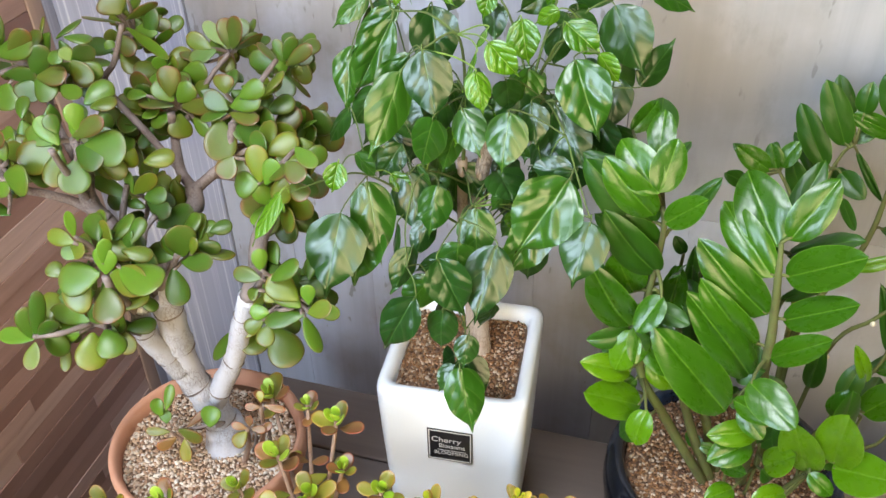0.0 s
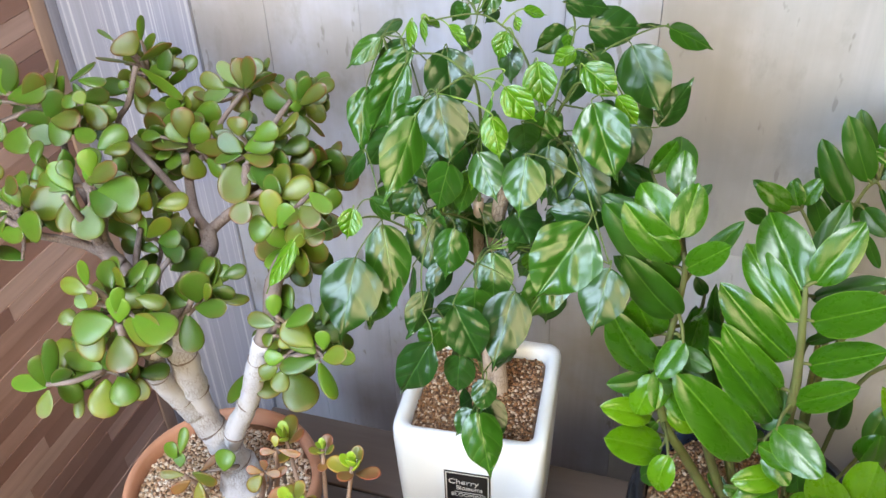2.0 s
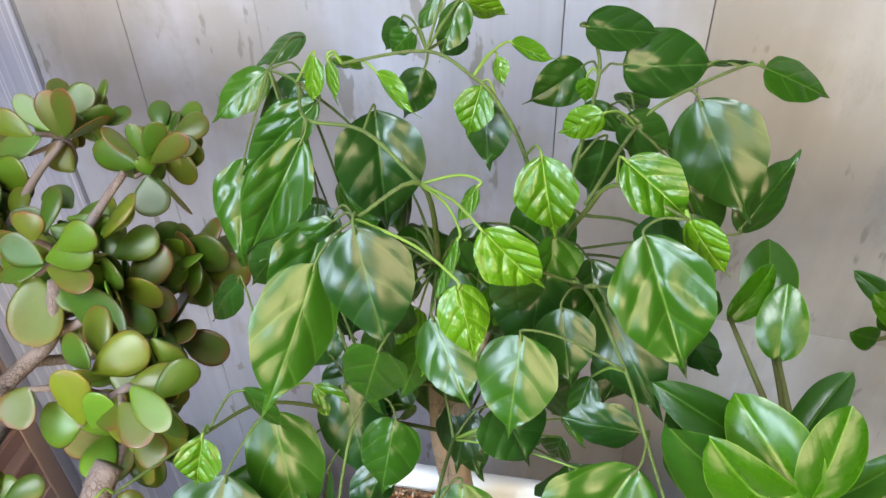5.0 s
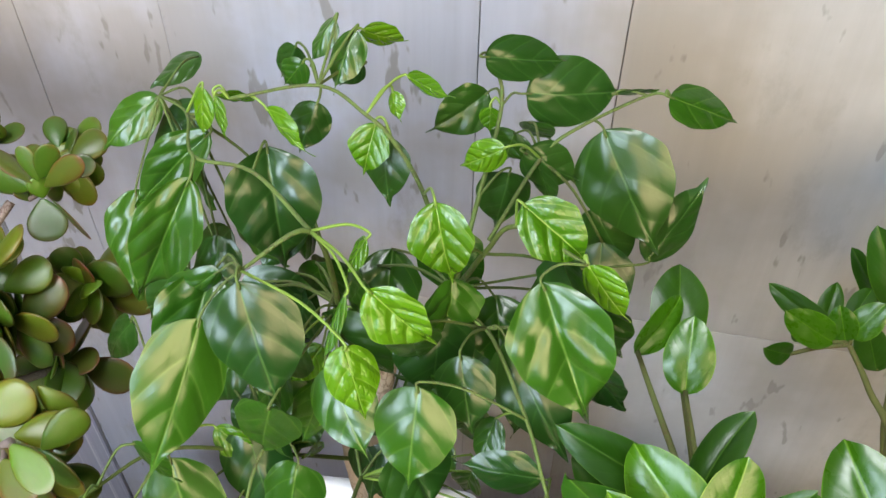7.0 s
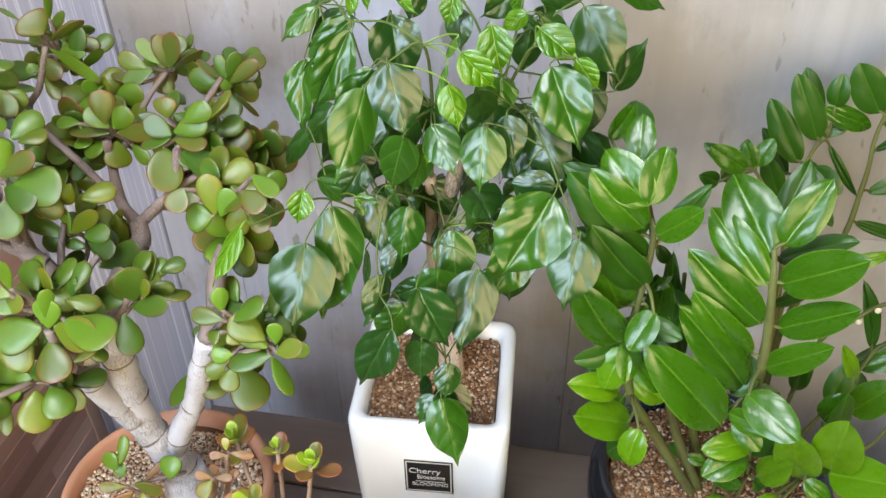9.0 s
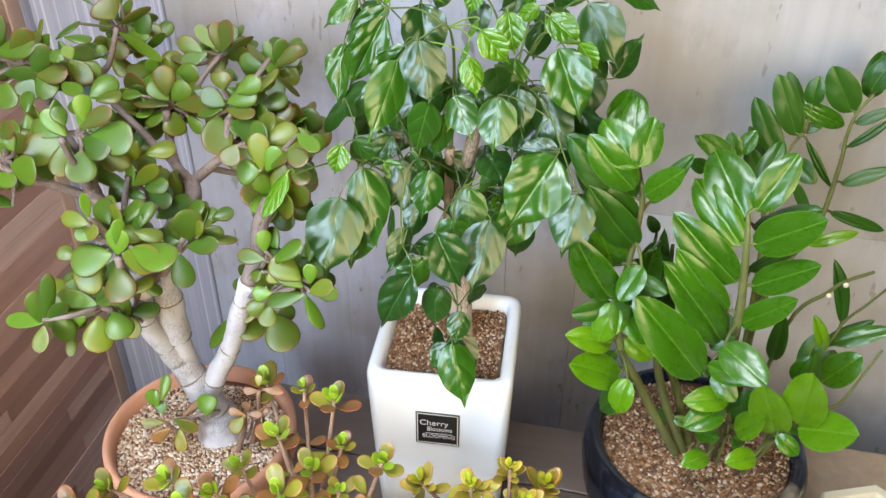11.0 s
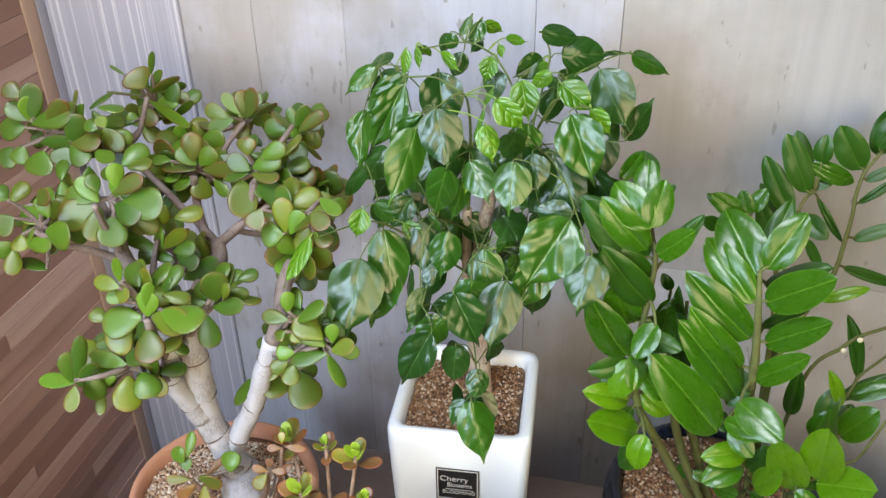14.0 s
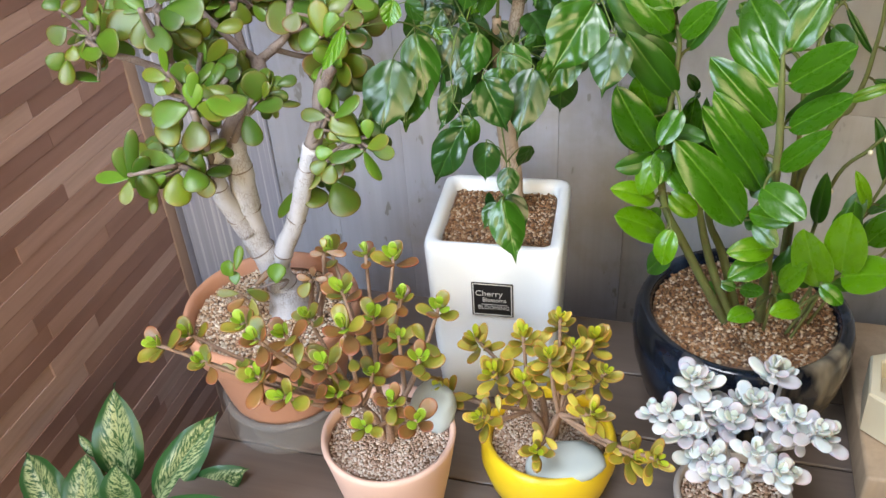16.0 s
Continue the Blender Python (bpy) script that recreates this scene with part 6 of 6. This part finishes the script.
def zz_plant():
    t = thing("zz_plant", "upright plant with thick waxy green leaflets on fleshy stems", "plant", (*ZZ_C, 0.5715))
    rnd = random.Random(15)
    lines = []
    for k, (p, a, b) in enumerate(ZZ_STEMS):
        foot = Vector(p[0])
        foot = Vector((ZZ_C[0] + (foot.x - ZZ_C[0]) * 0.8, ZZ_C[1] + (foot.y - ZZ_C[1]) * 0.8, 0.560))
        pts = [foot] + [Vector(q) for q in p[1:]]
        part("stem", tube(pts, a * (0.58 if k > 3 else 0.85), b * (0.50 if k > 3 else 0.58), 9, 6, 0.03, k), M_ZZ_STEM, t, "fleshy green-brown stem")
        lines += curve_points(pts, 6)[4:]
    for k, (base, tip, width, roll, shade, shape) in enumerate(ZZ_LEAVES):
        b, e = Vector(base), Vector(tip)
        shared("leaflet", ZZ_MESH[shade][shape if shape >= 0 else rnd.randrange(4)], leaf_pose(b, e, min(width * 1.30, (e - b).length * 0.64), view_side(b, rnd, 0.05) + Vector((-0.08, 0, 0.18)), roll + rnd.gauss(0, 4)), t)
        j = min(lines, key=lambda q: (q - b).length)
        if (j - b).length > 0.003:
            part("leaf_stalk", tube([j, j.lerp(b, 0.6) + Vector((0, 0, 0.002)), b.lerp(e, 0.05)], 0.0016, 0.0011, 6, 3, 0, k), M_ZZ_STEM, t)
    # leaflets crowding the foot of the first two stems
    for k in range(14):
        j = Vector(ZZ_STEMS[k % 2][0][2 + k % 3]).lerp(Vector(ZZ_STEMS[k % 2][0][3 + k % 2]), rnd.random())
        a = 2.4 * k + rnd.uniform(-0.5, 0.5)
        d = Vector((math.cos(a), -0.55, 0.55 * math.sin(a) - 0.05)).normalized()
        b = j + d * 0.006
        e = b + d * rnd.uniform(0.030, 0.042)
        shared("leaflet", ZZ_MESH[rnd.choice((0, 1, 1))][rnd.randrange(4)], leaf_pose(b, e, (e - b).length * rnd.uniform(0.48, 0.60), view_side(b, rnd, 0.25), rnd.gauss(0, 18)), t)
        part("leaf_stalk", tube([j, j.lerp(b, 0.6), b.lerp(e, 0.05)], 0.0016, 0.0011, 6, 3, 0, k), M_ZZ_STEM, t)
    # filler copies behind the stems; shade between leaflets is put into their dark colour
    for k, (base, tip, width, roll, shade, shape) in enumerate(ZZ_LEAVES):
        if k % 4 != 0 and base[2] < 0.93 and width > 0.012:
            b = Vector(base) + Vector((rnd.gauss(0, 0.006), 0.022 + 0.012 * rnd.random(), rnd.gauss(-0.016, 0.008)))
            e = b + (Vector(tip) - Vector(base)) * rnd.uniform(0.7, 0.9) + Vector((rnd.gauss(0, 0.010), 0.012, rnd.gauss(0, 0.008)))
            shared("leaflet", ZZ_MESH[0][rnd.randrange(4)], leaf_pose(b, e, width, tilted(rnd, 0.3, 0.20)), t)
            j = min(lines, key=lambda q: (q - b).length)
            part("leaf_stalk", tube([j, j.lerp(b, 0.6) + Vector((0, 0, 0.002)), b.lerp(e, 0.05)], 0.0016, 0.0012, 6, 3, 0, k), M_ZZ_STEM, t)
    for q in (ZZ_STEMS[7][0][2], ZZ_STEMS[7][0][3], ZZ_STEMS[7][0][1]):
        bm = bmesh.new()
        bmesh.ops.create_icosphere(bm, subdivisions=2, radius=0.0026, matrix=Matrix.Translation(Vector(q) + Vector((0.001, -0.002, -0.002))) @ Matrix.Diagonal((1, 0.7, 1.1, 1)))
        part("leaf_scar", bm, M_NODE, t, "pale round leaf scar")


zz_plant()

# ---- jade plants
JADE_MESH = [[fleshy_mesh("fleshy_leaf", m, th, c, nw, bend=bd) for th, c, nw, bd in ((0.070, -0.16, 1.0, -0.05), (0.080, -0.06, 1.3, 0.04), (0.065, 0.14, 0.8, 0.05), (0.072, -0.12, 1.5, -0.02))] for m in M_JADE]


def jade_plant():
    t = thing("jade_plant", "old jade plant with pale trunk and fleshy red-edged leaves", "plant", (*JADE_C, 0.590))
    rnd = random.Random(21)
    limbs = []
    for p, a, b in JADE_BRANCHES:
        if len(p) > 7:
            m = a + (b - a) * 0.6
            limbs += [(p[:6], a, m), (p[5:], m * 0.98, b)]
        else:
            limbs.append((p, a, b))
    for k, (p, a, b) in enumerate(limbs):
        thick = a > 0.0117
        share = 0.84 if a > 0.0085 else 0.58
        part("trunk" if thick else "branch", tube(p, a * share, b * share, 16 if thick else 9, 6, 0.09 if thick else 0.08, k), M_JADE_BARK if thick else M_JADE_TWIG, t,
             "pale cracked trunk" if thick else "brown ringed branch")
        if a > 0.0085:
            line = curve_points([Vector(q) for q in p], 6)
            for m in range(5 + 3 * (k % 2), len(line) - 3, 9):
                r = (a + (b - a) * m / (len(line) - 1)) * share
                way = (line[m + 1] - line[m - 1]).normalized()
                c = line[m] + way * 0.0012
                part("bark_ring", tube([c - way * 0.0006, c, c + way * 0.0006], r * 1.05, r * 1.05, 16, 2, 0, m), M_JADE_TWIG, t, "dark ridge round the trunk")
    bm = lathe([(0.025, 0.585), (0.0215, 0.597), (0.0185, 0.610), (0.0165, 0.625)], JADE_BRANCHES[0][0][0][:2], 20, 0.05)
    part("trunk_foot", bm, M_JADE_BARK, t, "swollen grey foot of the trunk")
    for g, tuft in enumerate(JADE_TUFTS):
        middle = sum((Vector(leaf[0]) for leaf in tuft), Vector()) / len(tuft)
        for k, (base, tip, width, roll, shade) in enumerate(tuft):
            b, e = Vector(base), Vector(tip)
            face = (view_side(b, rnd, 0.22) + Vector((0, 0, 0.25))).normalized()
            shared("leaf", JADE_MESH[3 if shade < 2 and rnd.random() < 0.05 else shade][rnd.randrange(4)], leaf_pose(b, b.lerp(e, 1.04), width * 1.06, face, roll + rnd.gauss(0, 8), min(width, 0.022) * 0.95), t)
            if (b - middle).length > 0.010:
                part("twig", tube([middle + Vector((0, 0.012, -0.004)), middle.lerp(b, 0.6) + Vector((0, 0.008, -0.003)), b.lerp(e, 0.06)], 0.0022, 0.0013, 7, 4, 0.08, k), M_JADE_TWIG, t)
        # smaller leaves further down the twigs, behind the outer ones
        spread = max((Vector(leaf[0]) - middle).length for leaf in tuft)
        for k in range(int(len(tuft) * 1.4) + 8):
            a = 2.4 * k + rnd.uniform(-0.4, 0.4)
            d = Vector((math.cos(a), 0.25 + 0.5 * math.sin(a), 0.75 * math.sin(a) - 0.20)).normalized()
            base = middle + Vector((rnd.uniform(-0.7, 0.7) * spread, 0.014 + rnd.random() * 0.022, rnd.uniform(-0.55, 0.35) * spread))
            long = rnd.uniform(0.018, 0.027)
            shared("leaf", JADE_MESH[rnd.choice((0, 0, 0, 1, 1))][rnd.randrange(4)], leaf_pose(base, base + d * long, long * rnd.uniform(0.62, 0.76), tilted(rnd, 0.35, 0.2)), t)
    # rounder tufts at the back of the crown
    for c, foot, count in (((-0.325, 0.633, 0.857), (-0.362, 0.575, 0.866), 18), ((-0.335, 0.583, 0.878), (-0.362, 0.562, 0.864), 16), ((-0.333, 0.602, 0.825), (-0.372, 0.550, 0.853), 16), ((-0.300, 0.520, 0.850), (-0.297, 0.485, 0.849), 16),
                           ((-0.465, 0.610, 0.872), (-0.453, 0.622, 0.850), 16), ((-0.493, 0.600, 0.839), (-0.481, 0.612, 0.817), 16), ((-0.457, 0.640, 0.891), (-0.445, 0.652, 0.869), 16)):
        c, foot = Vector(c), Vector(foot)
        part("branch", tube([foot, foot.lerp(c, 0.5) + Vector((0, 0, -0.004)), c], 0.0030, 0.0022, 8, 5, 0.08, count), M_JADE_TWIG, t, "brown ringed branch")
        for k in range(count):
            a = 2.4 * k
            low = k / count
            d = Vector((math.cos(a) * (0.5 + 0.5 * low), -0.55 + 0.9 * low + 0.3 * math.sin(a), 0.45 - 0.9 * low + 0.5 * math.sin(a))).normalized()
            base = c + Vector((rnd.gauss(0, 0.004), 0.012 * low, 0.006 - 0.016 * low))
            long = rnd.uniform(0.024, 0.035) * (0.6 + 0.4 * min(1, 2.5 * low))
            shared("leaf", JADE_MESH[rnd.choice((0, 0, 0, 1, 3)) if k > 2 else 2][rnd.randrange(3)], leaf_pose(base, base + d * long, long * rnd.uniform(0.68, 0.80), tilted(rnd, 0.3)), t)
    for base, tip, width in base_sprouts:
        shared("leaf", JADE_MESH[2][rnd.randrange(3)], leaf_pose(base, tip, width, tilted(rnd, 0.2)), t)


jade_plant()


def rosette(parent, meshes, centre, axis, size, pairs, rnd, young, slim=0.62, opening=1.25):
    """Crossed pairs of leaves, the youngest upright in the middle."""
    axis = Vector(axis).normalized()
    side = axis.orthogonal().normalized()
    side = Matrix.Rotation(rnd.uniform(0, 3.14), 3, axis) @ side
    for k in range(pairs):
        q = k / max(1, pairs - 1)
        a = side if k % 2 == 0 else axis.cross(side)
        open_ = opening * (1 - q) + 0.35 * q
        length = size * (1.0 - 0.48 * q) * rnd.uniform(0.85, 1.12)
        for s in (1, -1):
            d = (a * s * math.sin(open_) + axis * math.cos(open_) + Vector((rnd.gauss(0, 0.10), rnd.gauss(0, 0.10), rnd.gauss(0, 0.10)))).normalized()
            face = (axis - a * s * 0.35).normalized()
            base = Vector(centre) - axis * 0.004 * (pairs - 1 - k) + d * 0.0015
            me = meshes[-1][rnd.randrange(len(meshes[-1]))] if q > young else meshes[rnd.randrange(max(1, len(meshes) - 1))][rnd.randrange(3)]
            shared("leaf", me, leaf_pose(base, base + d * length, length * slim * rnd.uniform(0.9, 1.1), face), parent)


def small_succulent(name, label, foot, tufts, meshes, stem, size, pairs, young, seed, slim=0.62, out=0.5):
    t = thing(name, label, "succulent", foot)
    rnd = random.Random(seed)
    foot = Vector(foot) - Vector((0, 0, 0.006))
    hubs = []
    for k in range(4):
        a = 1.57 * k + 0.6
        hub = foot + Vector((0.020 * math.cos(a), 0.020 * math.sin(a), 0.050 + 0.010 * rnd.random()))
        part("stem", tube([foot + Vector((0.004 * math.cos(a), 0.004 * math.sin(a), 0)), foot.lerp(hub, 0.5) + Vector((0, 0, 0.006)), hub], 0.0042, 0.0028, 8, 5, 0.08, k), stem, t, "ringed fleshy stem")
        hubs.append(hub)
    for k, c in enumerate(tufts):
        c = Vector(c)
        hub = min(hubs, key=lambda h: (h - c).length)
        bend = hub.lerp(c, 0.55) + Vector((0, 0, -0.006))
        part("twig", tube([hub, bend, c], 0.0024, 0.0016, 7, 5, 0.08, 40 + k), stem, t)
        axis = ((c - foot).normalized() * out + Vector((0.05, -0.45, 0.75))).normalized()
        rosette(t, meshes, c, axis, size * rnd.uniform(0.85, 1.15), pairs, rnd, young, slim)
        if (c - hub).length > 0.035:
            rosette(t, meshes, hub.lerp(c, 0.62), axis, size * 0.8, 1, rnd, 2.0, slim)
    return t


BRONZE_MESH = [[fleshy_mesh("bronze_leaf", m, 0.10, c, nw) for c, nw in ((0.2, 1.3), (0.3, 1.4), (0.12, 1.2))] for m in M_BRONZE]
bronze = small_succulent("bronze_jade_plant", "small spreading jade plant with bronze-red and lime leaves", (-0.224, 0.362, 0.552), BRONZE_TUFTS, BRONZE_MESH, M_BRONZE_STEM, 0.0215, 4, 0.62, 33, 0.60)
sprigs = thing("bronze_jade_sprigs", "reddish jade offshoots on the gravel beside the trunk", "succulent", (-0.37, 0.455, 0.592))
sprig_rnd = random.Random(5)
for sprig_base, sprig_tip, sprig_width in base_sprigs:
    shared("leaf", BRONZE_MESH[sprig_rnd.choice((0, 0, 1))][sprig_rnd.randrange(3)], leaf_pose(sprig_base, sprig_tip, max(0.007, sprig_width), tilted(sprig_rnd, 0.25)), sprigs)
for sprig_foot, sprig_head in (((-0.395, 0.455, 0.588), Vector(base_sprigs[0][0])), ((-0.345, 0.462, 0.588), Vector(base_sprigs[6][0])), ((-0.335, 0.475, 0.588), Vector(base_sprigs[9][0]))):
    part("stem", tube([sprig_foot, Vector(sprig_foot).lerp(sprig_head, 0.5) + Vector((0.004, 0, 0.004)), sprig_head], 0.0028, 0.0018, 7, 5, 0.08), M_BRONZE_STEM, sprigs)

GOLDEN_MESH = [[fleshy_mesh("golden_leaf", m, 0.10, c, nw) for c, nw in ((0.2, 1.15), (0.3, 1.2), (0.12, 1.05))] for m in M_GOLDEN]
small_succulent("golden_jade_plant", "small jade plant with yellow-green leaves tinged orange", (-0.083, 0.424, 0.5185), GOLDEN_TUFTS, GOLDEN_MESH, M_BRONZE_STEM, 0.024, 7, 0.7, 41, 0.44)
PALE_MESH = [[fleshy_mesh("powdery_leaf", m, 0.14, c, nw) for c, nw in ((0.2, 1.3), (0.3, 1.4), (0.12, 1.2))] for m in M_PALE]
small_succulent("pale_succulent", "small succulent with powdery white and lilac leaves", (0.090, 0.395, 0.511), PALE_TUFTS + [(x + 0.011 * (-1) ** k, y + 0.012, z - 0.014) for k, (x, y, z) in enumerate(PALE_TUFTS)], PALE_MESH, M_JADE_BARK, 0.0205, 5, 0.7, 52, 0.60)

# ---- the variegated plant on the floor beside the bench
VARIEGATED_MESH = [blade_mesh("variegated_leaf", M_VARIEGATED, 0.70, 0.86, 0.22, b, 0.006, 8.0, rows=18, cols=7, seed=k, wave=0.03, drip=0.1, camber=0.15) for k, b in enumerate((0.05, 0.09))]


def variegated_plant():
    c = (-0.545, 0.300)
    round_pot("brown_floor_pot", "plain brown clay pot on the floor in shade", "flower pot", c,
              [(0.055, 0.0), (0.060, 0.002), (0.075, 0.12), (0.079, 0.135), (0.078, 0.139), (0.073, 0.139), (0.071, 0.130)], M_TERRACOTTA, (0.0705, 0.125), M_PINK_GRAVEL, "pinkish gravel", 0.003, 61)
    t = thing("variegated_plant", "leafy plant with dark green leaves flecked cream yellow", "plant", (*c, 0.125))
    leaves = [((-0.540, 0.352, 0.415), (-0.556, 0.402, 0.520), 0.058, 0), ((-0.492, 0.335, 0.420), (-0.430, 0.398, 0.508), 0.046, 1), ((-0.455, 0.350, 0.425), (-0.385, 0.360, 0.470), 0.040, 0),
              ((-0.600, 0.310, 0.400), (-0.660, 0.350, 0.440), 0.055, 1), ((-0.560, 0.300, 0.410), (-0.575, 0.350, 0.465), 0.050, 0), ((-0.480, 0.300, 0.430), (-0.330, 0.300, 0.500), 0.055, 1),
              ((-0.520, 0.320, 0.420), (-0.520, 0.330, 0.480), 0.045, 0), ((-0.575, 0.362, 0.440), (-0.600, 0.370, 0.462), 0.014, 1)]
    for k, (b, e, w, m) in enumerate(leaves):
        shared("leaf", VARIEGATED_MESH[m], leaf_pose(b, e, w, (0.15, -0.75, 0.55)), t)
        part("stalk", tube([(c[0] + 0.012 * math.cos(k), c[1] + 0.012 * math.sin(k), 0.120), (c[0] + 0.5 * (b[0] - c[0]), c[1] + 0.3 * (b[1] - c[1]), 0.28), b], 0.004, 0.0022, 8, 6, 0, k), M_GREEN_STEM, t)


variegated_plant()

# ---------------------------------------------------------------- the wooden strips of the side wall
STRIP_MESH = mesh_of(box(bmesh.new(), (-0.5, -0.5, -0.5), (0.5, 0.5, 0.5), 0.02), "strip", M_STRIP, True)


def strip_wall():
    rnd = random.Random(77)
    high = 0.0235
    rest = bmesh.new()
    for row in range(int(ROOM_TOP / high)):
        z = row * high
        y = 0.7797
        while y > PARTITION_Y + 0.01:
            long = rnd.choice((0.12, 0.2, 0.3, 0.4, 0.55)) * rnd.uniform(0.8, 1.2)
            lo = max(y - long, PARTITION_Y)
            proud = rnd.uniform(0.0, 0.0026)
            if 0.10 < z < 0.99 and y > 0.12:
                m = Matrix.Translation((LEFT_X - 0.004 + proud / 2, (y + lo) / 2, z + high / 2)) @ Matrix.Diagonal((0.008 + proud, y - lo - 0.0004, high - 0.0007, 1))
                shared("strip", STRIP_MESH, m, wall_left)
            elif y > -0.4 and z < 1.6:
                box(rest, (LEFT_X - 0.008, lo + 0.0003, z + 0.0003), (LEFT_X + proud, y - 0.0003, z + high - 0.0003))
            y = lo
    tagged(part("strip_cladding", rest, M_STRIP, wall_left, "narrow brown wooden strips", True), kind="stuff")


strip_wall()
